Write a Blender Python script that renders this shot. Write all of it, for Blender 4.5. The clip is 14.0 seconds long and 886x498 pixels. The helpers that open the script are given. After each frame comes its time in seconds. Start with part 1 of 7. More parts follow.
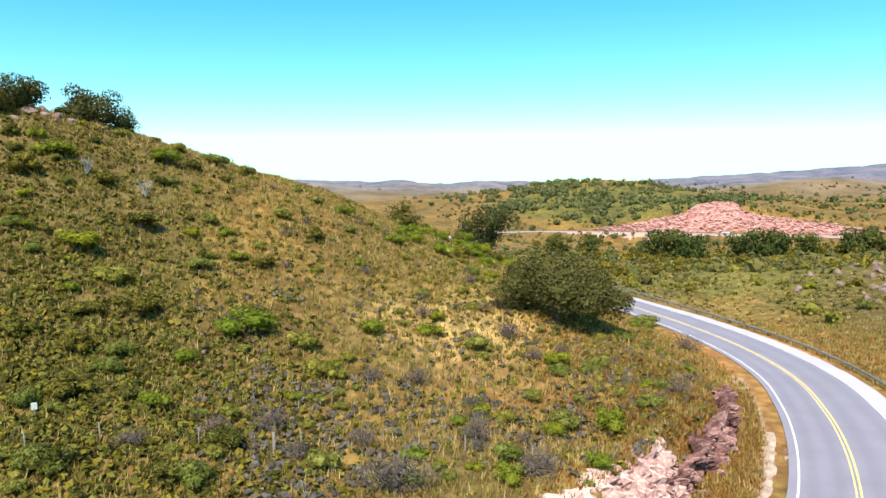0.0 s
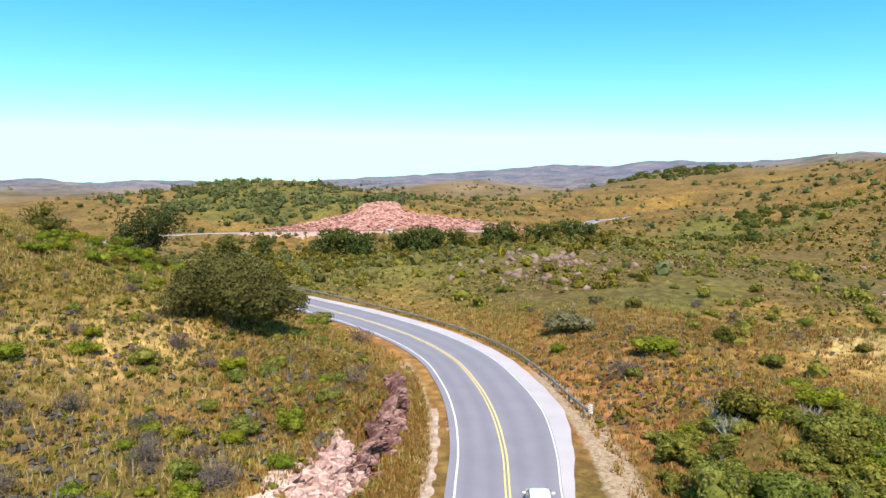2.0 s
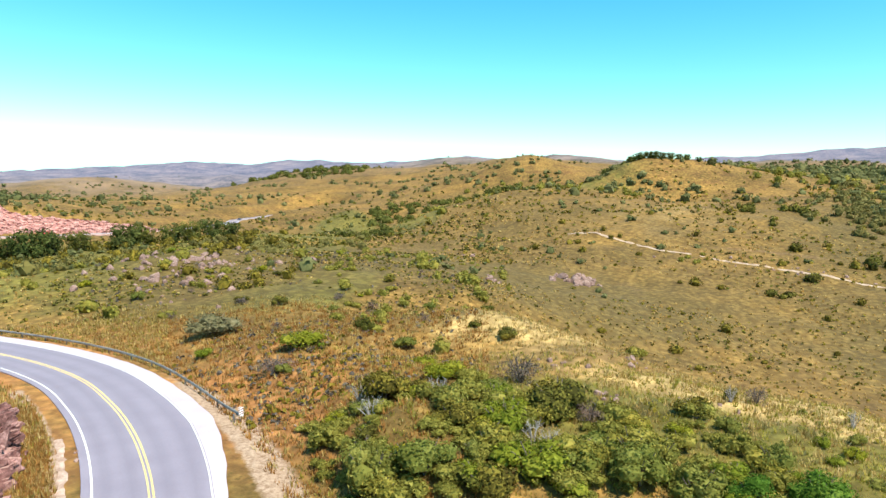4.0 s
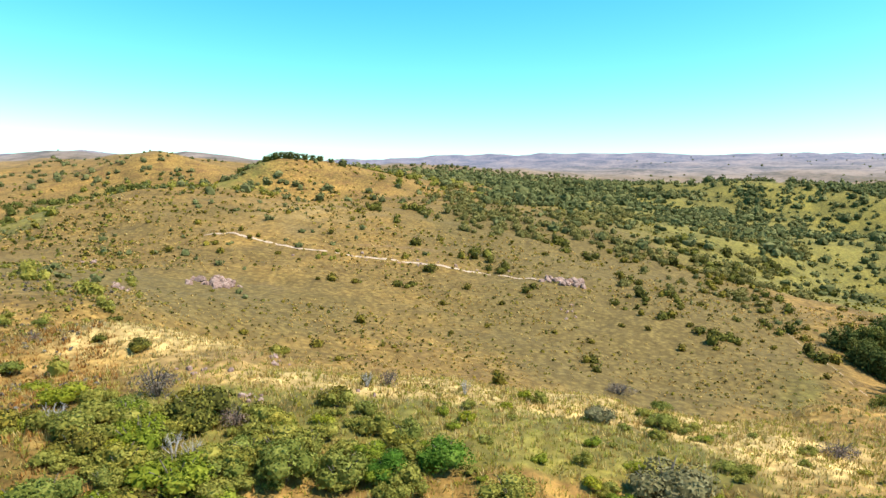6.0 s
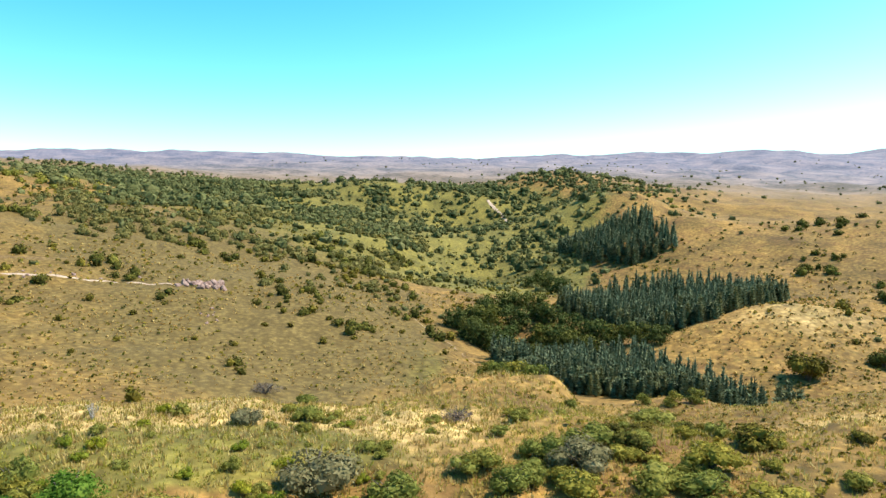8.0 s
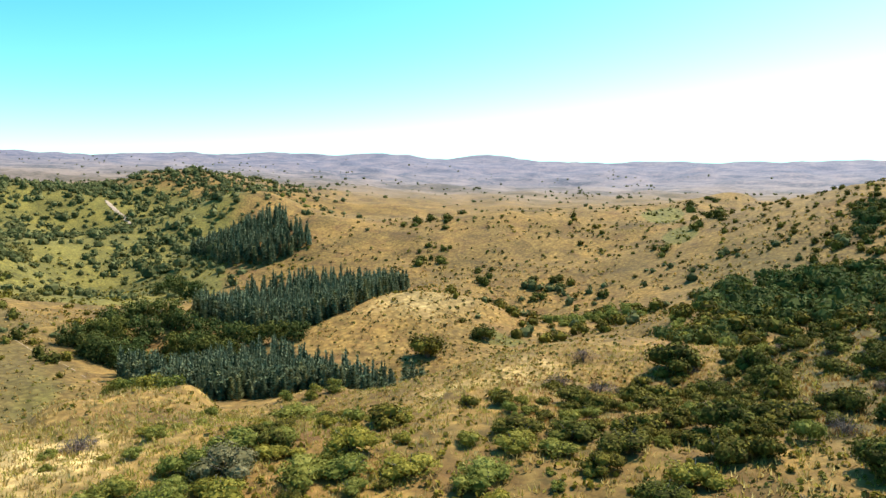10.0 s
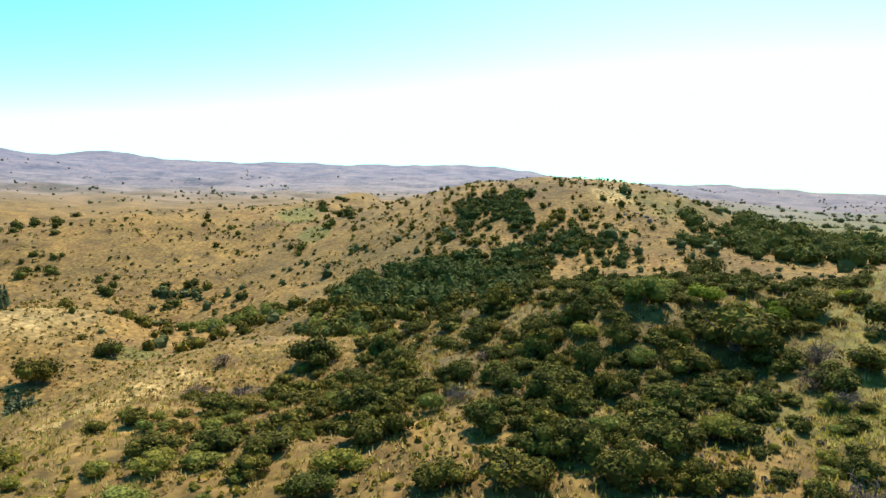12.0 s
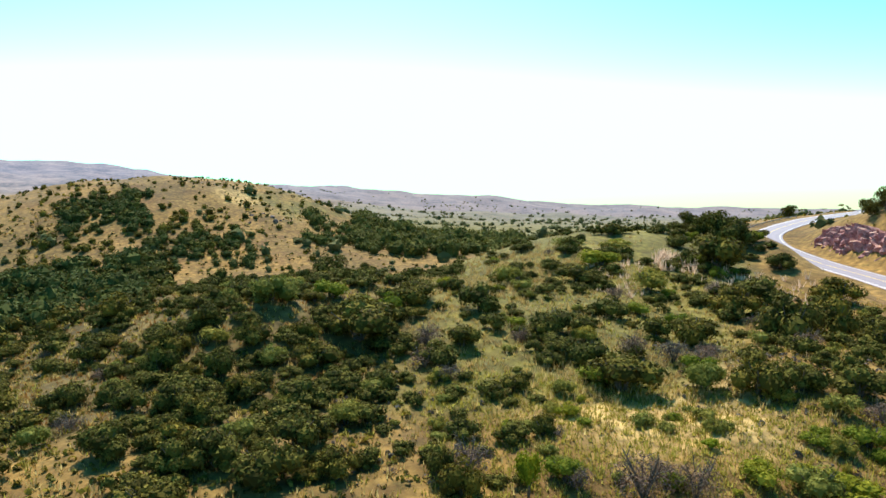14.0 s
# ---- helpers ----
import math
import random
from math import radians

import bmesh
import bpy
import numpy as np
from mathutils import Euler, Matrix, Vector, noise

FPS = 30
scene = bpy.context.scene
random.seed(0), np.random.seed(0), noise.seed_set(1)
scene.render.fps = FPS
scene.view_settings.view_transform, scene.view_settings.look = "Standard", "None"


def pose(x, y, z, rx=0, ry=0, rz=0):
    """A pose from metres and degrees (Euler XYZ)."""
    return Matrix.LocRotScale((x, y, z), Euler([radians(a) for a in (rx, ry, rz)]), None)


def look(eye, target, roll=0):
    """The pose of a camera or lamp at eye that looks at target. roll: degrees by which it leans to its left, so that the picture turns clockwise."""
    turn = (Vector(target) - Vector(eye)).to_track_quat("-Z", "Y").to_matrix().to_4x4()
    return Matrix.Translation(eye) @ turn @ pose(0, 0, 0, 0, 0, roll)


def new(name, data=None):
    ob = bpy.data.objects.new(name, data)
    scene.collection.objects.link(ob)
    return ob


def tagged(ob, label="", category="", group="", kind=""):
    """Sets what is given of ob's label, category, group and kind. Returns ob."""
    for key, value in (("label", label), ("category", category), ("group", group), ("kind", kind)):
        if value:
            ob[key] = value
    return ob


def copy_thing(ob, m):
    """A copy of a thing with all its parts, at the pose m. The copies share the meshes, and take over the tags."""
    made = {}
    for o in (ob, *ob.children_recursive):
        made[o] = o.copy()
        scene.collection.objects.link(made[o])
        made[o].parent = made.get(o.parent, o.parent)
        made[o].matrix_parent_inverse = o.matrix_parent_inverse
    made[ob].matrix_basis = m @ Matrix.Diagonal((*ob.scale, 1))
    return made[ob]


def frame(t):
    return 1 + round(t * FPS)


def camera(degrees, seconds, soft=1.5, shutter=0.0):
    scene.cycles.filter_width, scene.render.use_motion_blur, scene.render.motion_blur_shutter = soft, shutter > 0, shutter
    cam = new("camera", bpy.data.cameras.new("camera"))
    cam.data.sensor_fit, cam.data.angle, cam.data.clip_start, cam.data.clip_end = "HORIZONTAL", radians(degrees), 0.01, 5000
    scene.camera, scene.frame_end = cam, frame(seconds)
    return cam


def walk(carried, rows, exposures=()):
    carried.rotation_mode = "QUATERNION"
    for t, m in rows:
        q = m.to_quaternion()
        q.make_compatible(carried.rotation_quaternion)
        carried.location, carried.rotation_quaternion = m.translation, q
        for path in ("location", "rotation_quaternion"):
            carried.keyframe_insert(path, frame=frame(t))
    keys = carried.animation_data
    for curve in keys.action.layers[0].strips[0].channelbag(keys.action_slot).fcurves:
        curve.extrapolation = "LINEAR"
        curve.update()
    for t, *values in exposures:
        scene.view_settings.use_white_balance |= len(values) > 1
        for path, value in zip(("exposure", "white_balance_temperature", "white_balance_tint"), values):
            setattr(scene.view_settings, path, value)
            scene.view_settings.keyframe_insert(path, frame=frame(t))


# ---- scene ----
# ---- camera: a drone that hovers and turns on the spot ----
EYE = 20.0
cam = camera(65.8, 14.0)
# seconds, bearing, pitch, lean
TURN = (
    (0, 0.00, -4.36, 0.30),
    (0.5, 5.08, -4.29, 0.21),
    (1, 12.01, -4.29, 0.21),
    (1.5, 19.42, -4.27, 0.20),
    (2, 26.92, -4.25, 0.09),
    (2.5, 33.89, -4.28, 0.06),
    (3, 41.36, -4.30, -0.04),
    (5.5, 78.27, -4.45, -0.02),
    (6, 85.76, -4.45, 0.02),
    (6.5, 92.73, -4.48, 0.08),
    (7, 100.27, -4.52, 0.05),
    (7.5, 107.81, -4.54, 0.00),
    (8, 115.32, -4.53, -0.05),
    (10.5, 152.34, -4.59, -0.13),
    (11, 159.49, -4.58, -0.18),
    (11.5, 167.23, -4.55, -0.17),
    (12, 174.94, -4.63, -0.12),
    (12.5, 182.70, -4.64, -0.04),
    (13, 189.92, -4.64, 0.06),
    (13.5, 197.69, -4.62, 0.08),
    (14, 205.46, -4.62, 0.01),
)
walk(cam, [(t, pose(0, 0, EYE, 90 + up, -lean, -bearing)) for t, bearing, up, lean in TURN],
     ((0, 0.76), (0.5, 0.69), (1.5, 0.57), (2.5, 0.57), (3.2, 0.69), (5.5, 0.93), (6.5, 0.97), (8.0, 0.94), (11.0, 0.81), (14.0, 0.76)))

# ---- world, sun ----
SUN_BEARING, SUN_HEIGHT = 196.0, 53.0
world = bpy.data.worlds.new("sky")
scene.world = world
world.use_nodes = True
wn = world.node_tree.nodes
sky = wn.new("ShaderNodeTexSky")
sky.sky_type, sky.sun_disc = "NISHITA", False
sky.sun_elevation, sky.sun_rotation = radians(SUN_HEIGHT), radians(SUN_BEARING)
sky.altitude, sky.air_density, sky.dust_density, sky.ozone_density = 600, 1.0, 1.0, 1.0
wn["Background"].inputs[1].default_value = 0.1
split, join = wn.new("ShaderNodeSeparateColor"), wn.new("ShaderNodeCombineColor")
world.node_tree.links.new(sky.outputs[0], split.inputs[0])
for k, (gain, bend) in enumerate(((0.172, 2.25), (0.97, 1.27), (0.82, 1.32))):
    power, times = wn.new("ShaderNodeMath"), wn.new("ShaderNodeMath")
    power.operation, times.operation = "POWER", "MULTIPLY"
    power.inputs[1].default_value, times.inputs[1].default_value = bend, gain
    world.node_tree.links.new(split.outputs[k], power.inputs[0])
    world.node_tree.links.new(power.outputs[0], times.inputs[0])
    ceiling_ = wn.new("ShaderNodeMath")
    ceiling_.operation, ceiling_.inputs[1].default_value = "MINIMUM", (5.75, 20.0, 20.0)[k]
    world.node_tree.links.new(times.outputs[0], ceiling_.inputs[0])
    world.node_tree.links.new(ceiling_.outputs[0], join.inputs[k])
world.node_tree.links.new(join.outputs[0], wn["Background"].inputs[0])
sun = new("sun", bpy.data.lights.new("sun", "SUN"))
sun.data.energy, sun.data.angle, sun.data.color = 5.0, radians(0.53), (1.0, 0.91, 0.75)
sb, sh = radians(SUN_BEARING), radians(SUN_HEIGHT)
sun.matrix_world = look((500 * math.sin(sb) * math.cos(sh), 500 * math.cos(sb) * math.cos(sh), 500 * math.sin(sh)), (0, 0, 0))


# ---- materials ----
def material(name, rough=0.9):
    m = bpy.data.materials.new(name)
    m.use_nodes = True
    nt = m.node_tree
    b = nt.nodes["Principled BSDF"]
    b.inputs["Roughness"].default_value = rough
    b.inputs["Specular IOR Level"].default_value = 0.25
    return m, nt, b


def node(nt, kind, **values):
    n = nt.nodes.new(kind)
    for k, v in values.items():
        n.inputs[k.replace("_", " ")].default_value = v
    return n


def noise_of(nt, coords, scale, detail=4.0, rough=0.55):
    n = node(nt, "ShaderNodeTexNoise", Scale=scale, Detail=detail, Roughness=rough)
    nt.links.new(coords, n.inputs["Vector"])
    return n.outputs["Fac"]


def ramp(nt, fac, *stops):
    n = nt.nodes.new("ShaderNodeValToRGB")
    e = n.color_ramp.elements
    while len(e) < len(stops):
        e.new(0.5)
    for el, (p, c) in zip(e, stops):
        el.position, el.color = p, (*c, 1)
    nt.links.new(fac, n.inputs[0])
    return n.outputs[0]


def mixed(nt, fac, a, b, blend="MIX"):
    n = nt.nodes.new("ShaderNodeMix")
    n.data_type, n.blend_type = "RGBA", blend
    for v, s in ((fac, n.inputs[0]), (a, n.inputs[6]), (b, n.inputs[7])):
        if isinstance(v, (int, float)):
            s.default_value = v
        elif isinstance(v, tuple):
            s.default_value = (*v, 1)
        else:
            nt.links.new(v, s)
    return n.outputs[2]


def calc(nt, op, a, b=0.0):
    n = nt.nodes.new("ShaderNodeMath")
    n.operation, n.use_clamp = op, False
    for v, s in ((a, n.inputs[0]), (b, n.inputs[1])):
        if isinstance(v, (int, float)):
            s.default_value = v
        else:
            nt.links.new(v, s)
    return n.outputs[0]


def bump(nt, b, height, strength, distance):
    n = node(nt, "ShaderNodeBump", Strength=strength, Distance=distance)
    nt.links.new(height, n.inputs["Height"])
    nt.links.new(n.outputs[0], b.inputs["Normal"])


def coords_of(nt):
    return nt.nodes.new("ShaderNodeNewGeometry").outputs["Position"]


def leaf_material(name, dark, mid, light, through_light=0.25):
    """Leaves: every leaf takes its own tone, every plant its own tint; some light passes through."""
    m, nt, b = material(name, 0.85)
    b.inputs["Specular IOR Level"].default_value = 0.06
    geo = nt.nodes.new("ShaderNodeNewGeometry")
    info = nt.nodes.new("ShaderNodeObjectInfo")
    c = ramp(nt, geo.outputs["Random Per Island"], (0.0, dark), (0.55, mid), (1.0, light))
    patch = noise_of(nt, geo.outputs["Position"], 0.25, 3)
    c = mixed(nt, calc(nt, "MULTIPLY", patch, 0.35), c, dark)
    tint = ramp(nt, info.outputs["Random"], (0.0, (0.75, 0.85, 0.8)), (0.5, (1.0, 1.0, 1.0)), (1.0, (1.3, 1.12, 0.85)))
    c = mixed(nt, 1.0, c, tint, "MULTIPLY")
    nt.links.new(c, b.inputs["Base Color"])
    tr = nt.nodes.new("ShaderNodeBsdfTranslucent")
    nt.links.new(c, tr.inputs[0])
    mx = nt.nodes.new("ShaderNodeMixShader")
    mx.inputs[0].default_value = through_light
    nt.links.new(b.outputs[0], mx.inputs[1])
    nt.links.new(tr.outputs[0], mx.inputs[2])
    nt.links.new(mx.outputs[0], nt.nodes["Material Output"].inputs[0])
    return m


def plain_material(name, c1, c2, scale, rough=0.85, metal=0.0, relief=0.0, fine=8.0):
    """Two tones mixed by coarse and fine noise, with a little relief."""
    m, nt, b = material(name, rough)
    p = coords_of(nt)
    f = calc(nt, "ADD", calc(nt, "MULTIPLY", noise_of(nt, p, scale, 5), 0.6), calc(nt, "MULTIPLY", noise_of(nt, p, scale * fine, 3), 0.4))
    nt.links.new(ramp(nt, f, (0.35, c1), (0.65, c2)), b.inputs["Base Color"])
    b.inputs["Metallic"].default_value = metal
    if relief:
        bump(nt, b, f, 0.6, relief)
    return m


LEAF_DARK = leaf_material("dark_leaves", (0.036, 0.034, 0.009), (0.100, 0.092, 0.018), (0.225, 0.200, 0.040), 0.14)
LEAF_OLIVE = leaf_material("olive_leaves", (0.100, 0.106, 0.022), (0.212, 0.210, 0.045), (0.355, 0.335, 0.086), 0.38)
LEAF_BRIGHT = leaf_material("fresh_green_leaves", (0.088, 0.110, 0.010), (0.190, 0.215, 0.022), (0.310, 0.320, 0.045), 0.35)
LEAF_HERB = leaf_material("low_herb_leaves", (0.075, 0.072, 0.014), (0.150, 0.140, 0.026), (0.260, 0.228, 0.048), 0.35)
# leaves of the hill woods, greyed and paled to imitate haze
LEAF_WOOD_HAZED = leaf_material("hazed_wood_leaves", (0.080, 0.082, 0.032), (0.140, 0.138, 0.054), (0.225, 0.212, 0.090), 0.25)
LEAF_GREY = leaf_material("dry_grey_twigs", (0.095, 0.066, 0.058), (0.165, 0.122, 0.110), (0.255, 0.200, 0.180), 0.2)
LEAF_PINE = leaf_material("pine_needles", (0.052, 0.068, 0.040), (0.115, 0.142, 0.080), (0.235, 0.262, 0.155), 0.2)
LEAF_YELLOW = leaf_material("yellow_green_leaves", (0.11, 0.14, 0.01), (0.22, 0.25, 0.015), (0.34, 0.34, 0.03))
GRASS_DRY = leaf_material("dry_grass", (0.270, 0.168, 0.050), (0.470, 0.320, 0.105), (0.660, 0.510, 0.225), 0.5)
GRASS_GREEN = leaf_material("green_grass", (0.190, 0.165, 0.026), (0.370, 0.310, 0.056), (0.560, 0.470, 0.120), 0.5)
GRASS_PLUME = leaf_material("pale_plume_grass", (0.28, 0.205, 0.09), (0.42, 0.325, 0.155), (0.58, 0.47, 0.28), 0.3)
BARK = plain_material("grey_brown_bark", (0.060, 0.045, 0.035), (0.17, 0.145, 0.12), 3.0, relief=0.02)
DEADWOOD = plain_material("bleached_dead_wood", (0.20, 0.18, 0.165), (0.40, 0.37, 0.345), 4.0, relief=0.01)

# ---- lie of the land: spot heights (bearing, distance, height over the road) ----
HOME_HILL = (
    (-60, 20, 1), (-30.1, 42, 3.8), (-90, 60, 3), (-60, 60, 6), (-22, 60, 6.3), (-31.4, 72, 12.1), (-21.8, 85, 15.2), (-31.1, 92, 22.9), (-31.9, 105,
    31.2), (-28.5, 108, 30.8), (-60, 110, 25), (-24, 112, 28.8), (-20.4, 118, 27.1), (-90, 120, 10), (-16.6, 125, 25.1), (-30, 130, 26), (-33, 150,
    31), (-20, 170, 20), (-80, 200, 28), (-33, 240, 22), (-100, 300, 22), (-60, 300, 40), (-30, 400, 10), (-35, 1000, 8), (-95, 1000, 8), (-75, 1000,
    8), (-20, 1200, 30), (-60, 1500, 60), (-25, 3000, 40), (-90, 3500, 60),
)
HOME_HILL_FAR = (
    (-40, 3500, 60), (-100, 5400, -60), (-80, 5400, -60), (-60, 5400, -60), (-40, 5400, -60), (-20, 5400, -60),
)
TREE_SPUR = (
    (0, 20, 0), (0.9, 42, 1.8), (-14.1, 47, 2.6), (5.6, 70, 3.1), (-1.6, 75, 6.8), (-8.7, 82, 11.1), (7, 84, 6.8), (-13.2, 128, 23), (-10.5, 135,
    20.8), (3.1, 140, 9.5), (-4, 140, 13.5), (-6.3, 142, 16.7), (-13, 150, 18), (5, 180, 0), (-13, 180, 14), (-6, 200, 8), (0, 250, 2), (3, 350, 0),
    (6.2, 400, -0), (6.3, 650, 19.8), (-2.3, 900, 5.5), (-4.3, 2600, 66), (2.3, 3200, 98), (-8.1, 3200, 95), (-8.1, 3200, 95), (-4.3, 3200, 74), (-1,
    3200, 86), (2.3, 3200, 98), (7.2, 3200, 78), (0, 5400, -60),
)
RED_CUT_VALLEY = (
    (12.5, 46, 2.5), (17, 50, 2.9), (15.1, 52, 0.9), (20.3, 54, 3.4), (10.4, 58, 1.3), (20.8, 60, 3.3), (19.3, 60, 3.4), (20, 60, 0), (20.3, 66, 2.8),
    (17.1, 72, 3.4), (13, 86, 4.3), (20, 110, 0), (10, 140, 0), (19.2, 330, -8.5), (15.5, 400, -0.3), (11.7, 420, 2.9), (17.3, 430, 7.8), (22.5, 435,
    16), (15.5, 760, 37.5), (10.8, 760, 34.7), (20.2, 4200, 118), (20, 5400, -60),
)
ROCKY_RISE = (
    (32, 45, 0), (25, 80, 0), (38.6, 95, 1.5), (34.2, 115, 0.8), (38.5, 160, 4), (34.1, 190, 6.6), (30, 260, -3), (29.5, 330, -2.4), (29.5, 400, 0.3),
    (28.6, 425, 5.9), (34, 430, -0.7), (39, 500, 3.4), (29.5, 800, 17.6), (27.6, 1100, 48), (28.2, 2300, 75), (38.8, 2300, 87), (29.4, 4200, 167),
    (39.1, 4200, 211), (38.8, 4200, 201), (24.8, 4200, 150), (33.9, 4200, 198), (39.1, 4200, 214), (28.2, 4200, 164),
)
GOLD_HILL = (
    (60, 20, 0), (50.7, 50, 3.9), (46.9, 50, 1), (42.9, 65, 2.6), (51.6, 80, 0.9), (49.7, 80, 3.4), (60.5, 100, 2.3), (49.2, 110, 1), (44.7, 110,
    2.9), (50.2, 130, 2.7), (48.3, 190, 3.9), (44.5, 200, 0.2), (60.4, 250, 0.4), (42, 260, 0), (42.5, 330, 3.1), (53.7, 450, 3.6), (48.1, 600, 14.8),
    (51.4, 600, 19.8), (61, 620, 50.8), (55.9, 700, 30.9), (44.4, 900, 21.7), (44.3, 1500, 45), (58.9, 1500, 105), (55, 1500, 95), (60.2, 1500, 94),
    (49.8, 2000, 99), (51.4, 2400, 93), (46.2, 4200, 197), (51.4, 4200, 188), (40, 5400, -60),
)
GOLD_HILL_FAR = (
    (60, 5400, -60),
)
TRACK_SLOPE = (
    (66.4, 48, 1.5), (62.9, 49, 1.5), (72.6, 53, 1.5), (70.6, 66, 2), (84, 72, 0.1), (70.7, 75, 2.9), (69.4, 80, 2.1), (75, 105, -9), (68.7, 140,
    -7.1), (68.6, 150, -5.6), (81.7, 180, -11.5), (68.5, 200, -5.2), (70.9, 260, 3.1), (68.3, 300, 8.9), (79.6, 320, 11.2), (64.4, 380, 19.3), (63.4,
    380, 21.4), (72.8, 480, 45.5), (74, 500, 47.2), (76.6, 520, 45.9), (63.5, 620, 55.7), (63.9, 620, 56.2), (66, 620, 50.3), (70.3, 620, 48.7),
    (65.8, 640, 50.6), (68.9, 1500, 99), (71.1, 1500, 85), (80, 2000, 85), (80, 5400, -60),
)
FOREGROUND_RIDGE = (
    (93.5, 45, 1), (98.3, 72, -1.3), (92, 105, -14), (93.5, 150, -16.8), (103, 150, -21.3), (96.3, 230, -9.3), (85.9, 240, -4.5), (98.2, 380, 3.2),
    (91.1, 500, 18.3), (102.8, 700, 17.9), (84.2, 1200, 74), (94.9, 2500, 126), (102.8, 3000, 168), (100, 5400, -60),
)
PINE_VALLEY = (
    (120, 20, -1), (112.2, 51, -0.5), (120.3, 65, -2), (112.1, 68, -2.3), (115, 100, -17), (105, 105, -17), (116.1, 190, -22.7), (122.7, 210, -31.8),
    (105.2, 220, -14.5), (122.9, 230, -21.9), (113.9, 380, -25), (111.7, 420, -10.6), (118, 420, -36.6), (117.9, 700, -22.7), (113.3, 800, 10),
    (110.9, 1100, 33), (124.5, 1500, 69), (114.4, 3800, 183), (117.9, 4000, 190), (117.6, 4000, 206), (121.3, 4000, 226), (110.7, 4000, 189), (114.2,
    4200, 193), (121.4, 4200, 232), (125.8, 4200, 244), (123.1, 4300, 247), (120, 5400, -60),
)
PASTURE = (
    (133.1, 55, -0.2), (138.4, 80, -7.4), (143.8, 115, -13), (148.8, 122, -10.8), (146, 145, -25), (139, 150, -26.5), (133.3, 180, -25.2), (137.4,
    220, -23.3), (136.9, 230, -22.8), (141.8, 260, -18), (131.1, 300, -29.3), (149, 420, 8), (136.6, 420, -2.8), (128.9, 520, -22.2), (132.8, 600,
    4.2), (137.8, 1200, 25), (138.3, 2500, 64), (142.1, 4000, 207), (134.6, 4200, 242), (134, 4200, 254), (137.9, 4200, 248), (147.3, 4200, 204),
    (129.5, 4300, 257), (129.6, 4300, 270), (140, 5400, -60),
)
GOLD_KNOLLS = (
    (165, 95, -8.3), (152.1, 126, -9.3), (155.5, 130, -7.6), (151, 160, -25), (156, 172, -24), (152.6, 230, -28.6), (150.8, 280, -15.6), (157.9, 350,
    -7.7), (160.3, 500, 5.2), (165, 600, 5), (165, 700, 19.2), (150.9, 1500, 26), (150, 2000, 40), (160.3, 3500, 140), (164.5, 3500, 124), (155.1,
    4200, 185), (160, 5400, -60),
)
SCRUB_HILL = (
    (180, 20, 0), (178.9, 51, 1.5), (182.9, 75, 2.9), (181.1, 95, 2.8), (174.9, 112, -2.9), (183.5, 115, 1.6), (169.7, 120, -5.3), (174.2, 170, -4.1),
    (170, 170, -12), (182, 180, -12), (169.6, 320, 5.3), (182.5, 330, 20.6), (177.5, 360, 24.1), (182, 450, 15), (170.5, 3800, 173), (167.7, 3800,
    153), (172.9, 3800, 150), (175.3, 3800, 166), (183.2, 3800, 126), (180, 5400, -60),
)
SCRUB_RIDGE = (
    (188.3, 44, 1), (188.9, 55, 1.5), (197.5, 75, 2), (190.3, 80, 7.5), (205.9, 110, 8.5), (192.9, 120, 5.4), (192, 190, -8), (200, 230, -8), (199.5,
    300, -3.1), (195.1, 300, 6.1), (201.5, 330, -3.6), (203.8, 350, -2.2), (184.4, 380, 27.9), (190.7, 380, 24.7), (205.7, 2500, 13), (197.3, 2800,
    39), (205.7, 3000, 8), (198.7, 3000, 37), (200, 4300, -120),
)
ROAD_LOOP_HILL = (
    (240, 20, 1), (229.2, 47, 1.5), (206.3, 57, 1.5), (224.8, 61, 1.8), (236.5, 75, 3.5), (206.1, 75, 4), (228.8, 90, 2.3), (240, 110, 1), (211, 115,
    7), (234.4, 130, 3.3), (215.6, 140, 12), (258, 150, 14), (226.5, 150, 8.2), (220.1, 170, 11.2), (242, 190, 17), (239, 205, 17), (236.5, 212, 14),
    (234.5, 228, 11.5), (238, 235, 15), (233, 240, 10), (245, 400, 16), (235, 600, 0), (213.3, 700, -26.8), (206.2, 800, -17.4), (224.4, 1500, -29),
    (250, 1500, 10), (213.2, 2500, -6), (212.8, 3000, -21), (223.9, 3000, -45), (232.4, 3000, -37),
)
ROAD_LOOP_HILL_FAR = (
    (227.3, 3000, -32), (220, 3000, -32), (210, 3000, 3), (235.3, 3000, -52), (238.1, 3000, -56), (212, 4300, -120), (225, 4300, -120), (240, 4300,
    -120),
)
SPOTS = np.array(HOME_HILL + HOME_HILL_FAR + TREE_SPUR + RED_CUT_VALLEY + ROCKY_RISE + GOLD_HILL + GOLD_HILL_FAR + TRACK_SLOPE + FOREGROUND_RIDGE + PINE_VALLEY + PASTURE + GOLD_KNOLLS + SCRUB_HILL + SCRUB_RIDGE + ROAD_LOOP_HILL + ROAD_LOOP_HILL_FAR)


def polar(bearing, distance):
    a = radians(bearing)
    return distance * math.sin(a), distance * math.cos(a)


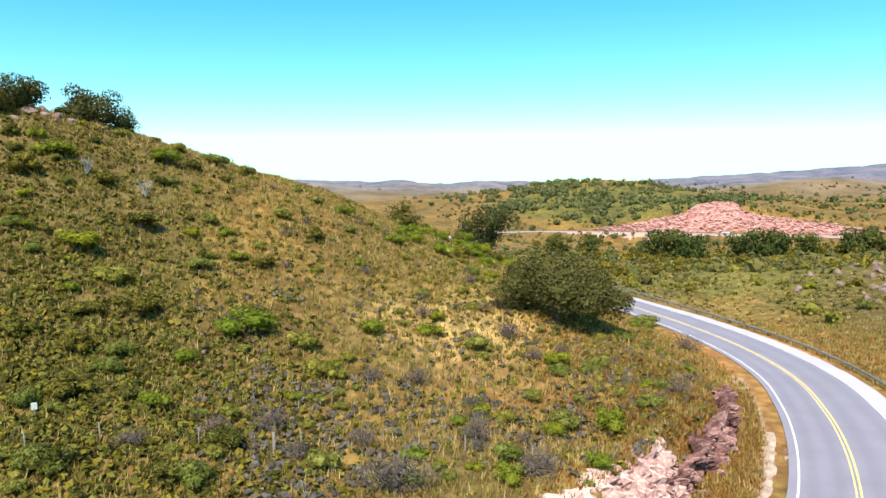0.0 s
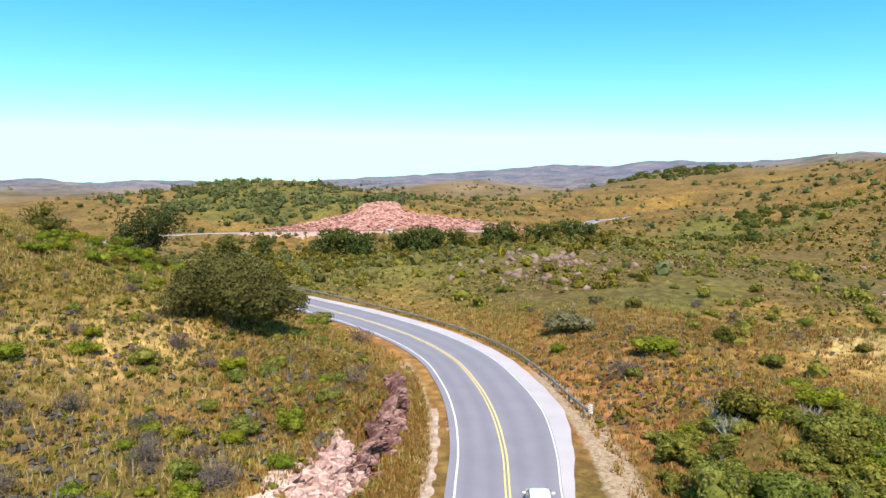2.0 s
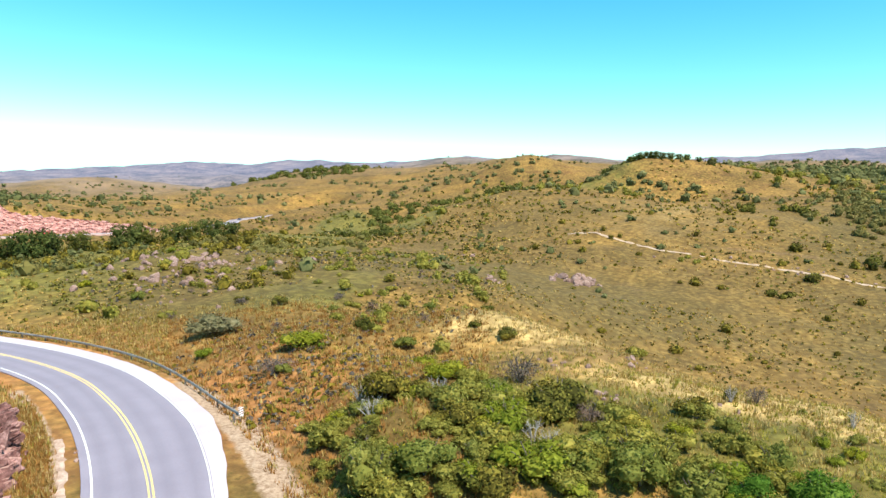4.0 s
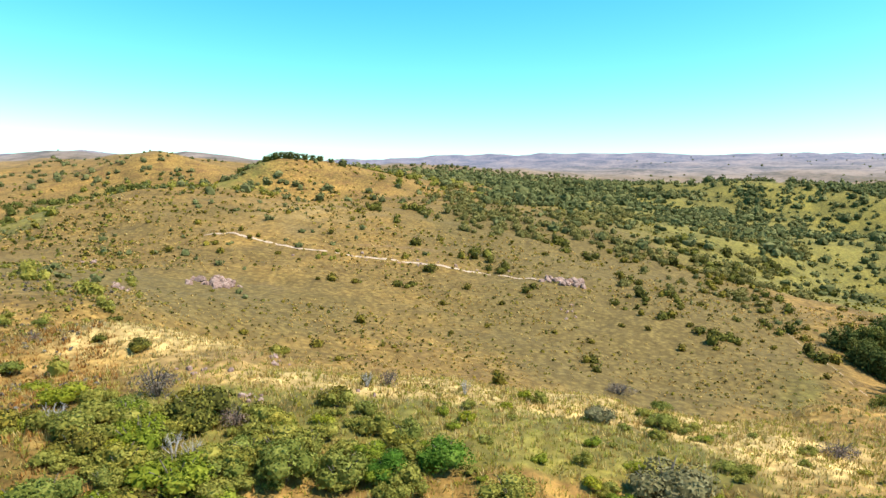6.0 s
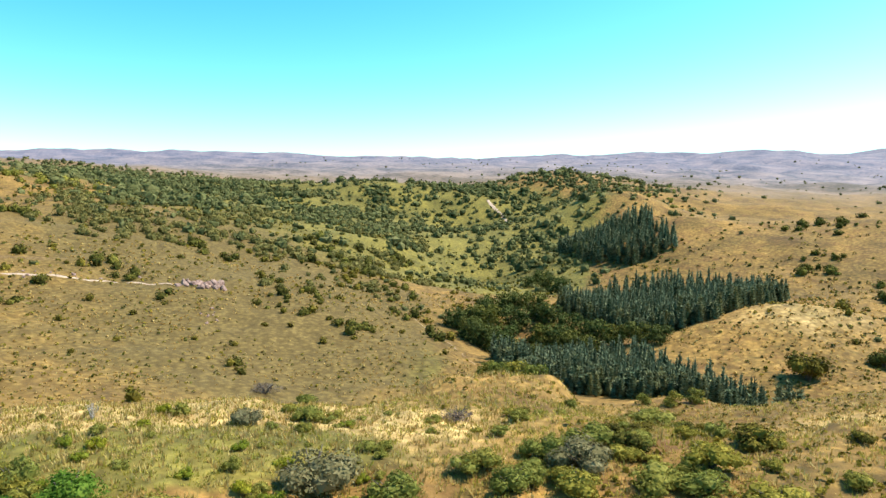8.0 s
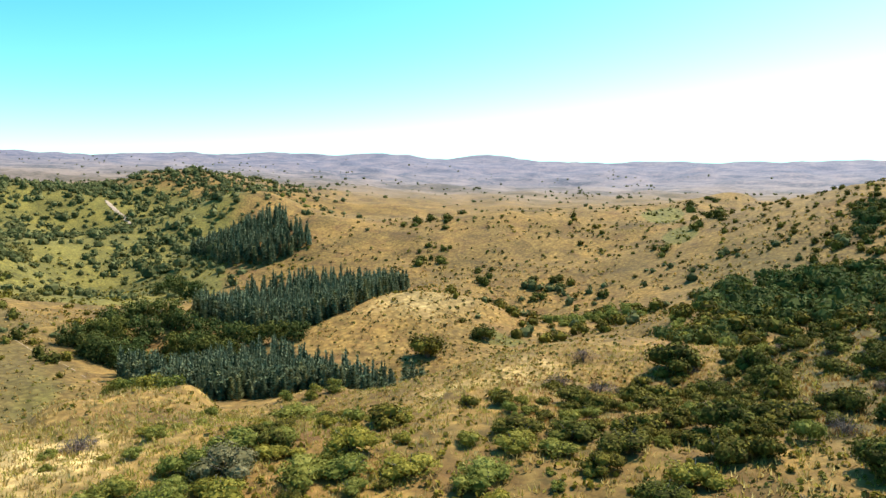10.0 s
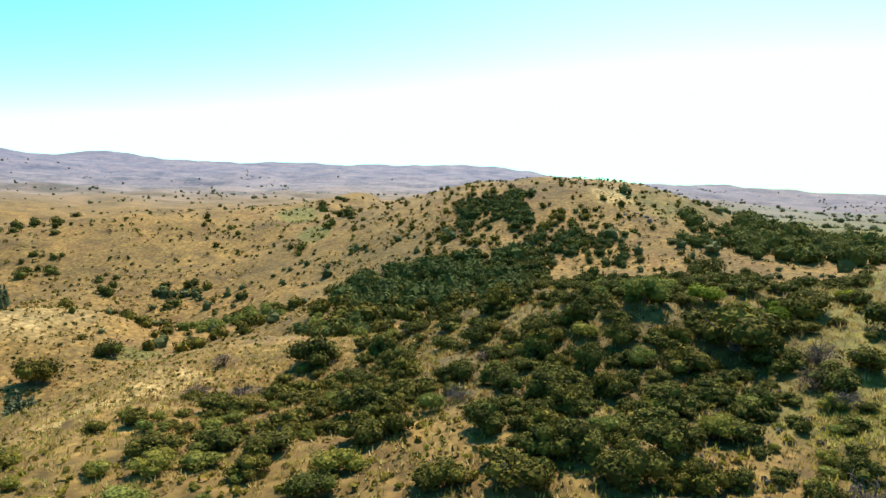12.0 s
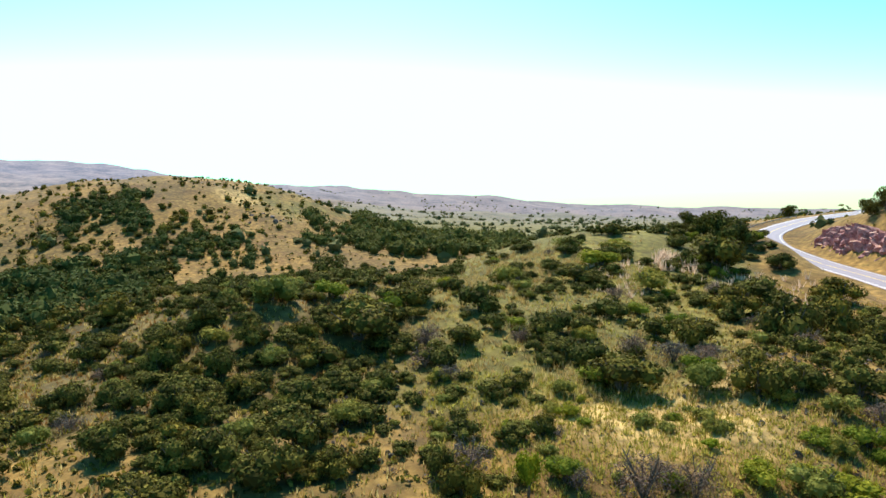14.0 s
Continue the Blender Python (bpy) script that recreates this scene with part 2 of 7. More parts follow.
# ---- crests: name, how deep the land falls behind, where it is deepest, then (bearing, degrees over the eye's level, distance) ----
CRESTS = (
    ("foreground_crest", 9, 1.35, ((60.4, -9.53, 95), (65.0, -11.04, 87), (69.7, -12.45, 81), (75.1, -14.23, 77), (78.9, -14.96, 75), (86.5, -15.24, 74), (91.3, -16.21, 72), (98.4, -16.14, 72), (102.9, -17.46, 68), (107.3, -18.16, 66), (113.3, -18.35, 64))),
    ("foreground_crest_east", 9, 1.4, ((125.7, -18.02, 64), (132.5, -18.82, 62), (139.0, -19.61, 60), (144.8, -19.98, 58))),
    ("golden_spur", 11, 1.25, ((137.5, -17.87, 112), (138.9, -17.19, 114), (141.7, -16.02, 118), (145.4, -14.73, 122), (149.3, -13.53, 127), (153.1, -12.53, 133), (157.9, -11.64, 142), (162.6, -11.51, 152))),
    ("round_knoll", 5, 1.14, ((134.1, -11.47, 205), (135.9, -10.24, 215), (139.0, -8.79, 225), (141.8, -8.04, 232), (145.5, -8.26, 236), (148.3, -8.77, 236), (151.2, -10.20, 230), (152.6, -11.37, 222))),
    ("golden_saddle", 14, 1.3, ((132.2, -1.69, 450), (136.9, -1.87, 460), (143.7, -2.25, 470), (148.4, -1.42, 440), (153.1, -1.33, 440), (157.8, -1.33, 500), (162.4, -1.31, 540), (165.1, -0.47, 560), (169.5, -0.10, 520))),
    ("scrub_knoll", 22, 1.25, ((171.0, -1.09, 420), (175.7, 0.46, 405), (180.4, 1.07, 390), (185.0, 1.29, 385), (189.5, 0.95, 380), (193.8, -0.10, 370), (198.0, -1.96, 350), (199.6, -3.52, 330))),
    ("scrub_crest", 14, 1.45, ((169.0, -12.32, 116), (171.9, -11.72, 112), (174.7, -10.47, 110), (177.1, -9.20, 108), (180.5, -8.23, 106), (185.1, -7.67, 106), (189.7, -7.36, 106), (194.0, -7.01, 108), (198.2, -7.08, 108), (202.1, -7.11, 110))),
    ("loop_crest", 12, 1.45, ((194.9, -6.91, 110), (198.6, -7.17, 110), (202.4, -7.63, 112), (205.7, -7.41, 114), (208.6, -6.22, 120), (210.9, -4.88, 132), (212.8, -3.83, 148), (215.6, -3.29, 158), (220.1, -3.05, 164), (223.6, -2.86, 170), (226.5, -2.72, 176))),
    ("gold_dome", 5, 1.12, ((49.6, -3.51, 330), (51.9, -2.55, 345), (55.1, -1.29, 370), (58.1, -0.37, 390), (61.1, 0.30, 410), (64.3, 0.73, 425), (68.2, 0.62, 440))),
    ("gold_dome_east", 0, 0, ((68.2, 0.75, 440), (71.7, 0.44, 440), (75.3, -0.15, 430))),
    ("tree_ridge", 8, 1.25, ((70.5, 2.6, 480), (72.0, 3.0, 482), (74.0, 2.95, 486), (76.0, 2.8, 490), (78.0, 2.5, 500))),
    ("south_hills", 30, 1.4, ((195.0, -0.41, 1500), (199.6, -1.07, 1400), (204.3, -1.74, 1300), (209.0, -1.45, 1500), (212.3, -2.01, 1400), (217.4, -1.70, 1600), (222.3, -1.94, 1600), (226.1, -2.25, 1500))),
    ("green_hill", 14, 1.25, ((4.9, 0.39, 640), (9.0, 1.13, 680), (11.7, 1.37, 700), (15.5, 1.48, 720), (18.3, 0.68, 720), (20.2, 0.21, 700))),
    ("rolling_hills", 12, 1.3, ((21.6, 0.49, 1150), (27.2, 1.42, 1250), (31.7, 1.31, 1300), (35.3, 0.93, 1250), (39.2, 0.11, 1100))),
    ("rocky_crest", 3.5, 1.2, ((27.7, -5.96, 160), (33.2, -4.56, 170), (36.3, -4.18, 175), (39.7, -4.23, 175), (42.6, -5.28, 168))),
    ("wooded_hill", 10, 1.25, ((42.0, 1.41, 1000), (43.9, 2.03, 1050), (47.0, 2.18, 1100))),
    ("green_peak", 12, 1.3, ((58.5, 2.23, 850), (61.0, 3.03, 880), (63.9, 3.45, 900), (65.9, 2.85, 900))),
    ("wooded_spur", 10, 1.3, ((104.9, 0.23, 800), (108.6, 1.26, 820), (112.3, 0.94, 820), (116.1, 0.23, 800))),
    ("wooded_peak", 12, 1.3, ((118.9, 0.70, 900), (122.2, 1.72, 920), (125.8, 1.93, 930), (128.5, 0.91, 900))),
    ("pine_knoll", 8, 1.25, ((125.4, -1.39, 600), (128.1, -0.00, 620), (130.3, 0.45, 630), (132.1, -0.23, 630), (133.4, -1.57, 610))),
)
SKYLINE = (
    ("far_north", 0, 0, ((-10.4, 1.09, 3200), (-8.6, 1.23, 3200), (-4.9, 0.82, 3200), (-1.1, 0.97, 3200), (3.1, 1.29, 3200), (6.8, 0.91, 3200))),
    ("far_north_east", 0, 0, ((16.4, 0.96, 4000), (22.5, 1.38, 4200), (27.2, 1.79, 4200), (34.0, 2.16, 4200), (39.1, 2.58, 4200), (42.4, 2.39, 4200), (48.1, 2.20, 4200))),
    ("far_gold", 0, 0, ((42.1, 2.34, 4200), (51.4, 2.30, 4200), (54.1, 2.73, 2600), (56.8, 3.11, 2600), (58.9, 3.25, 2600), (60.6, 2.91, 2600))),
    ("far_track", 0, 0, ((53.0, 2.51, 2600), (55.1, 2.80, 2600), (58.7, 3.31, 2600), (60.2, 2.85, 2600), (65.8, 2.84, 2800), (68.5, 3.11, 2600), (70.0, 2.69, 2600), (78.1, 2.72, 3800), (81.8, 2.60, 3800), (85.1, 2.84, 3800), (89.8, 2.65, 4000), (94.9, 2.39, 4000), (98.1, 2.64, 4000), (100.7, 2.92, 4000), (102.9, 2.98, 4000), (105.4, 2.63, 4000), (107.9, 2.80, 4000), (110.3, 2.33, 4000))),
    ("far_pines", 0, 0, ((87.2, 3.05, 3800), (91.3, 2.69, 4000), (97.9, 2.72, 4000), (102.7, 2.92, 4000), (106.7, 2.68, 4000), (113.3, 2.29, 4200), (115.1, 2.67, 4200), (117.5, 2.34, 4200), (120.8, 2.65, 4200), (124.4, 3.14, 4200), (127.2, 2.88, 4200), (129.8, 3.21, 4200), (133.3, 2.98, 4200), (137.4, 3.16, 4200), (139.4, 2.86, 4200), (144.3, 2.58, 4200))),
    ("far_saddle", 0, 0, ((126.8, 3.15, 4200), (129.5, 3.34, 4200), (132.8, 3.16, 4200), (137.5, 3.10, 4200), (141.9, 2.70, 4200), (148.4, 2.37, 4200), (154.5, 2.18, 4200), (160.1, 1.94, 4200), (164.2, 1.64, 4200), (166.4, 2.26, 3400), (170.7, 2.47, 3400), (172.4, 2.05, 3400), (175.3, 2.36, 3400), (177.2, 1.94, 3400), (179.9, 2.10, 3400), (183.5, 1.47, 3400))),
    ("far_south", 0, 0, ((191.4, 0.69, 3000), (196.9, 0.56, 3000), (201.0, 0.28, 3000), (205.3, -0.18, 3000), (210.0, -0.23, 3000), (212.3, -0.84, 3000), (215.5, -0.88, 3000), (222.2, -0.90, 3200), (224.4, -1.24, 3200), (227.3, -0.87, 3200), (230.9, -1.19, 3200), (232.4, -1.00, 3200), (235.3, -1.26, 3200))),
)


def bumps(x, y):
    """Uneven ground: swells that grow with the distance, from tussocks to spurs."""
    r = np.hypot(x, y)
    out = np.zeros(len(x))
    gen = np.random.default_rng(5)
    for size, amount in ((5, 0.10), (11, 0.22), (27, 0.45), (60, 1.0), (140, 2.6), (330, 7.0), (700, 16.0), (1500, 38.0)):
        for k in range(5):
            a, ph = gen.uniform(0, np.pi), gen.uniform(0, 6.28, 2)
            u, v = x * np.cos(a) + y * np.sin(a), -x * np.sin(a) + y * np.cos(a)
            out += amount / 5 * np.sin(u * 6.28 / size / gen.uniform(0.7, 1.4) + ph[0]) * np.cos(v * 6.28 / size / gen.uniform(0.8, 1.8) + ph[1]) * 2 * np.clip((r - 2 * size) / (3 * size), 0, 1) ** (1 if size > 20 else 0)
    return out


def crest_spots(lines, step=1.1):
    """Spot heights along each crest and in the hollow behind it."""
    out = []
    for name, dip, where, line in lines:
        p = np.array(line, float)
        n = max(2, int((p[-1, 0] - p[0, 0]) / step))
        b = np.linspace(p[0, 0], p[-1, 0], n)
        up, d = np.interp(b, p[:, 0], p[:, 1]), np.interp(b, p[:, 0], p[:, 2])
        z = EYE + d * np.tan(np.radians(up))
        out += list(zip(b, d, z))
        if dip:
            ends = np.clip(np.minimum(np.arange(n), np.arange(n)[::-1]) / 2 + 0.4, 0, 1)
            out += list(zip(b, d * where, z - dip * ends))
    return np.array(out)


CREST_SPOTS, SKY_SPOTS = crest_spots(CRESTS), crest_spots(SKYLINE, 1.6)
clear = (np.abs(((SPOTS[:, None, 0] - CREST_SPOTS[:, 0] + 180) % 360) - 180) < 2.5) & (np.abs(np.log(SPOTS[:, None, 1] / CREST_SPOTS[:, 1])) < 0.11)
far_old = (SPOTS[:, 1] > 2300) & (SPOTS[:, 1] < 4250) & ((SPOTS[:, 0] + 11) % 360 < 248)
SPOTS = np.vstack([SPOTS[~clear.any(1) & ~far_old], CREST_SPOTS, SKY_SPOTS])
SPOT_Z = SPOTS[:, 2] - bumps(SPOTS[:, 1] * np.sin(np.radians(SPOTS[:, 0])), SPOTS[:, 1] * np.cos(np.radians(SPOTS[:, 0])))
SPOT_U = np.concatenate([np.radians(SPOTS[:, 0] % 360) + k for k in (-2 * np.pi, 0, 2 * np.pi)])
SPOT_V, SPOT_W = np.tile(np.log(SPOTS[:, 1]), 3), np.tile((SPOT_Z - EYE) / SPOTS[:, 1], 3)
inside = (SPOT_U > -0.8) & (SPOT_U < 2 * np.pi + 0.8)
SPOT_U, SPOT_V, SPOT_W = SPOT_U[inside], SPOT_V[inside], SPOT_W[inside]


def spread(u, v):
    return np.sqrt((u[:, None] - SPOT_U) ** 2 + (v[:, None] - SPOT_V) ** 2 + 0.0009)


count = len(SPOT_U)
system = np.ones((count + 1, count + 1))
system[:count, :count] = spread(SPOT_U, SPOT_V) - 0.003 * np.eye(count)
system[count, count] = 0
PULL = np.linalg.solve(system, np.append(SPOT_W, 0))
RINGS = np.concatenate([[0.01, 4.0], np.geomspace(9, 4900, 268)])
TURNS = np.radians(np.concatenate([np.arange(0, 244, 0.45), np.arange(244, 322, 2.0), np.arange(322, 360, 0.45)]))
RR, AA = np.meshgrid(RINGS, TURNS, indexing="ij")
LAND_W = np.concatenate([spread(AA[i], np.log(np.maximum(RR[i], 20.0))) @ PULL[:-1] + PULL[-1] for i in range(len(RINGS))]).reshape(RR.shape)
LAND_W = np.concatenate([LAND_W, LAND_W[:, :1]], 1)
TURNS_ROUND, RINGS_LOG = np.append(TURNS, 2 * np.pi), np.log(RINGS)


def land(x, y):
    """Height of the smooth land, before the road was cut into it."""
    r = np.clip(np.hypot(x, y), RINGS[0], RINGS[-1] * 0.9999)
    u = np.arctan2(x, y) % (2 * np.pi)
    i = np.clip(np.searchsorted(TURNS_ROUND, u, "right") - 1, 0, len(TURNS_ROUND) - 2)
    k = np.clip(np.searchsorted(RINGS_LOG, np.log(r), "right") - 1, 0, len(RINGS) - 2)
    fu = (u - TURNS_ROUND[i]) / (TURNS_ROUND[i + 1] - TURNS_ROUND[i])
    fr = (r - RINGS[k]) / (RINGS[k + 1] - RINGS[k])
    z = [np.maximum(RINGS[k + q], 20.0) * (LAND_W[k + q, i] * (1 - fu) + LAND_W[k + q, i + 1] * fu) for q in (0, 1)]
    return EYE + z[0] * (1 - fr) + z[1] * fr


# ---- the road's line: (x, y, height, bank on its left, bank on its right) ----
def smooth_line(points, step=1.5):
    """A line through the points, evenly spaced (Catmull-Rom)."""
    p = np.array(points, float)
    p = np.vstack([2 * p[0] - p[1], p, 2 * p[-1] - p[-2]])
    out = []
    for i in range(1, len(p) - 2):
        n = max(2, int(np.linalg.norm(p[i + 1, :2] - p[i, :2]) / step))
        for t in np.arange(n) / n:
            out.append(0.5 * (2 * p[i] + (p[i + 1] - p[i - 1]) * t + (2 * p[i - 1] - 5 * p[i] + 4 * p[i + 1] - p[i + 2]) * t * t + (3 * p[i] - p[i - 1] - 3 * p[i + 1] + p[i + 2]) * t ** 3))
    return np.array(out + [p[-2]])


def along(lat, ahead, *rest):
    """A place by its metres to the right and ahead of the bearing 19.4."""
    a = radians(19.42)
    return (lat * math.cos(a) + ahead * math.sin(a), -lat * math.sin(a) + ahead * math.cos(a), *rest)


ROAD = smooth_line([
    (*polar(237.5, 350), 12.6, 20, 20), (*polar(234.3, 287), 11.2, 15, 15), (*polar(233.1, 263), 10.5, 15, 14), (*polar(231.8, 243), 9.3, 15, 14), (*polar(230.8, 226), 7.7, 15, 14), (*polar(231.2, 211), 5.9, 15, 14),
    (*polar(232.5, 199), 4.6, 15, 14), (*polar(234.4, 187), 3.4, 15, 14), (*polar(236.3, 177), 2.7, 15, 14), (*polar(238.6, 164), 2.2, 15, 14), (*polar(243, 140), 1.4, 15, 14), (*polar(249, 110), 0.7, 20, 14), (*polar(253, 75), 0, 14, 14), (*polar(250, 40), 0, 14, 14),
    along(1, -14, 0, 14, 14), along(5.2, 14, 0, 12, 14), along(8.0, 32, 0, 3.8, 14), along(10.3, 44.2, 0, 3.2, 12), along(11.8, 52.3, 0, 2.2, 12), along(12.85, 61.8, 0, 1.8, 12),
    along(13.1, 72, 0, 7, 12), along(12.2, 84, 0, 9, 12), along(8.7, 97, 0, 10, 12), along(2.4, 111, 0, 10, 12), along(-8.0, 129, 0, 8, 14), along(-20, 148, 0, 6, 18),
    along(-42, 175, -0.5, 6, 20), along(-72, 215, -1, 20, 20), along(-100, 270, -1, 20, 20), along(-112, 335, -0.6, 20, 20), along(-91, 385, 0.2, 20, 20),
    along(-50, 400, 0.4, 24, 25), along(0, 403, 0.5, 28, 25), along(50, 405, 0.5, 28, 25), along(95, 415, 0.5, 24, 25),
    along(135, 440, 1, 25, 25), along(165, 470, 2, 25, 25), along(185, 505, 3, 25, 25), along(225, 535, 5, 25, 25), along(290, 570, 9, 25, 25)])
ROAD_WAY = np.gradient(ROAD[:, :2], axis=0)
ROAD_WAY /= np.linalg.norm(ROAD_WAY, axis=1)[:, None]
ROAD_RIGHT = np.stack([ROAD_WAY[:, 1], -ROAD_WAY[:, 0]], 1)


def to_road(x, y):
    """Nearest station of the road and the metres to its right, for many places."""
    at, off, dist = np.zeros(len(x), int), np.full(len(x), 1e4), np.full(len(x), 1e4)
    near = np.where(np.hypot(x, y) < 720)[0]
    for i in range(0, len(near), 4000):
        k = near[i:i + 4000]
        d = (x[k, None] - ROAD[:, 0]) ** 2 + (y[k, None] - ROAD[:, 1]) ** 2
        j = d.argmin(1)
        at[k], dist[k] = j, np.sqrt(d[np.arange(len(k)), j])
        off[k] = (x[k] - ROAD[j, 0]) * ROAD_RIGHT[j, 0] + (y[k] - ROAD[j, 1]) * ROAD_RIGHT[j, 1]
    return at, off, dist


# how far the rock cutting stands back from the road, by its station
CUT_AT = [int(((ROAD[:, 0] - along(lat, ahead)[0]) ** 2 + (ROAD[:, 1] - along(lat, ahead)[1]) ** 2).argmin()) for lat, ahead in ((5.2, 14), (8.0, 32), (9.2, 38.5), (10.0, 42.5), (10.8, 47), (11.8, 52), (12.5, 58), (13.0, 66), (13.1, 71), (12.9, 77))]
CUT_SET_BACK = [0, 7.8, 6.3, 5.6, 4.9, 4.5, 3.8, 3.4, 2.2, 0]


def ground(x, y):
    """Height of the ground as it lies, road bed and banks included."""
    x, y = np.atleast_1d(np.asarray(x, float)), np.atleast_1d(np.asarray(y, float))
    z = land(x, y) + bumps(x, y)
    at, off, dist = to_road(x, y)
    half = np.where(off < 0, 5.4 + np.interp(at, CUT_AT, CUT_SET_BACK), 7.6)
    bank = np.where(off < 0, ROAD[at, 3], ROAD[at, 4])
    w = np.clip((dist - half) / bank, 0, 1)
    w = w * w * (3 - 2 * w)
    bed = ROAD[at, 2] - 0.12 - 0.25 * np.clip((dist - half) / 1.5, 0, 1)
    return bed * (1 - w) + z * w


def height_at(x, y):
    return float(ground([x], [y])[0])


def mesh_object(name, verts, faces, mat, parent=None, label="", smooth=False):
    me = bpy.data.meshes.new(name)
    me.from_pydata([tuple(v) for v in verts] if not isinstance(verts, np.ndarray) else verts.tolist(), [], faces.tolist() if isinstance(faces, np.ndarray) else faces)
    me.materials.append(mat)
    if smooth:
        me.polygons.foreach_set("use_smooth", [True] * len(me.polygons))
    me.update()
    ob = new(name, me)
    if parent:
        ob.parent = parent
    if label:
        ob["label"] = label
    return ob


def part(name, bm, mat, parent, label=""):
    me = bpy.data.meshes.new(name)
    bm.to_mesh(me)
    bm.free()
    me.materials.append(mat)
    ob = new(name, me)
    ob.parent = parent
    if label:
        ob["label"] = label
    return ob


# ---- what grows or lies bare where: (bearing, distance, half width in degrees, half depth as a share of the distance, amount) ----
GREEN_SWARD = ((217, 1000, 24, 0.9, 1.5), (30, 150, 22, 0.6, 0.65), (10, 200, 14, 0.4, 0.5), (44, 380, 15, 0.5, 0.6), (104, 300, 8, 0.25, 0.5), (122, 640, 9, 0.3, 0.9), (215, 75, 22, 0.4, 0.6), (218, 130, 16, 0.3, 0.7), (192, 70, 16, 0.4, 0.35), (100, 400, 12, 0.25, 0.55), (34, 260, 14, 0.3, 0.5), (44, 130, 8, 0.3, 0.5), (112, 172, 6, 0.16, 0.75), (118, 345, 9, 0.12, 1.0), (122, 400, 4, 0.15, 0.9), (150, 200, 4, 0.06, 0.8), (159, 135, 2, 0.06, 0.5), (164.3, 344, 1.6, 0.06, 1.2), (53.5, 350, 2.2, 0.07, 1.3), (70, 55, 16, 0.25, 0.6), (100, 52, 22, 0.2, 0.6), (100, 280, 8, 0.2, 0.3), (13, 560, 10, 0.25, 0.8), (155, 260, 16, 0.3, 0.22), (-22, 90, 20, 0.5, 0.4), (205, 80, 30, 0.4, 0.4), (60, 480, 8, 0.25, 0.5), (182, 290, 14, 0.35, 0.12), (118, 400, 9, 0.25, 0.9), (48, 440, 1.6, 0.12, 1.4), (192, 320, 6, 0.2, 0.4), (90, 55, 25, 0.18, 0.5), (163, 420, 2.0, 0.10, 1.3), (-27, 70, 12, 0.6, 0.5), (60, 55, 15, 0.3, 0.45), (98, 700, 24, 0.42, 1.0), (208, 100, 32, 0.5, 0.15), (172, 85, 12, 0.4, 0.3), (216, 190, 14, 0.4, 0.8), (20, 300, 16, 0.2, 0.7), (214, 500, 20, 0.5, 0.8), (15, 500, 18, 0.3, 0.45), (50, 170, 14, 0.3, 0.3), (70, 450, 8, 0.2, 0.5), (112, 150, 5, 0.25, 0.3))
PALE_STRAW = ((64, 88, 5, 0.06, 1.0), (88, 70, 14, 0.06, 0.7), (108, 63, 8, 0.06, 0.5), (93, 58, 6, 0.06, 0.8), (209, 98, 3, 0.08, 0.9), (213, 120, 3.5, 0.08, 1.0), (222, 61, 11, 0.12, 0.8), (146, 92, 9, 0.16, 0.35), (143, 215, 6, 0.08, 0.3), (226.5, 74, 2.5, 0.06, 0.9), (171, 100, 2, 0.05, 0.3), (95, 57, 30, 0.15, 0.35), (226, 54, 12, 0.25, 0.3), (60, 80, 10, 0.1, 0.3), (90, 68, 18, 0.12, 0.9), (-3, 70, 12, 0.3, 0.26), (112, 62, 12, 0.2, 0.3), (62, 92, 6, 0.07, 0.9), (-24, 108, 4, 0.05, 0.9), (5, 78, 10, 0.25, 0.24), (212, 80, 8, 0.25, 0.25), (208, 120, 10, 0.2, 0.3), (189, 330, 2.5, 0.06, 0.6), (74, 320, 10, 0.3, 0.3), (150, 110, 8, 0.15, 0.4), (143, 240, 8, 0.1, 0.35))
RED_SOIL = ((22, 48, 4, 0.3, 0.3), (23.5, 60, 5, 0.28, 0.35), (38, 66, 9, 0.3, 0.55), (46, 60, 6, 0.25, 0.4), (26, 100, 10, 0.25, 0.5), (34, 165, 9, 0.25, 0.35), (5, 60, 14, 0.3, 0.35), (80, 190, 16, 0.3, 0.2), (62, 230, 10, 0.3, 0.25), (176, 85, 6, 0.2, 0.35), (12, 95, 8, 0.2, 0.3))
# brownish grass; on the scrub ridge (176, 190) made stronger to paint in shade
DUSKY_SHADED_GRASS = ((74, 180, 22, 0.35, 0.5), (102, 175, 12, 0.35, 1.0), (2, 45, 10, 0.2, 0.8), (176, 80, 14, 0.35, 0.9), (190, 80, 14, 0.4, 0.9), (48, 190, 10, 0.35, 0.6), (36, 140, 8, 0.3, 0.6), (16, 260, 12, 0.3, 0.5), (150, 330, 16, 0.15, 0.25), (170, 240, 8, 0.3, 0.6), (92, 330, 12, 0.3, 0.8), (104, 240, 9, 0.3, 0.8), (63, 320, 10, 0.3, 0.4), (66, 160, 9, 0.3, 0.4), (-28, 80, 12, 0.5, 0.8))
ROCKY = ((36, 170, 6, 0.16, 0.25), (71, 195, 2.0, 0.08, 0.9), (62, 200, 1.6, 0.08, 0.8), (96, 232, 2.2, 0.05, 0.9), (84, 262, 11, 0.015, 0.6), (56, 230, 3, 0.1, 0.4))


def amount_of(patches, x, y):
    r, b = np.maximum(np.hypot(x, y), 1.0), np.degrees(np.arctan2(x, y))
    out = np.zeros(len(x))
    for pb, pr, db, dr, much in patches:
        d = (b - pb + 180) % 360 - 180
        out += much * np.exp(-(d / db) ** 2 - (np.log(r / pr) / dr) ** 2)
    return out


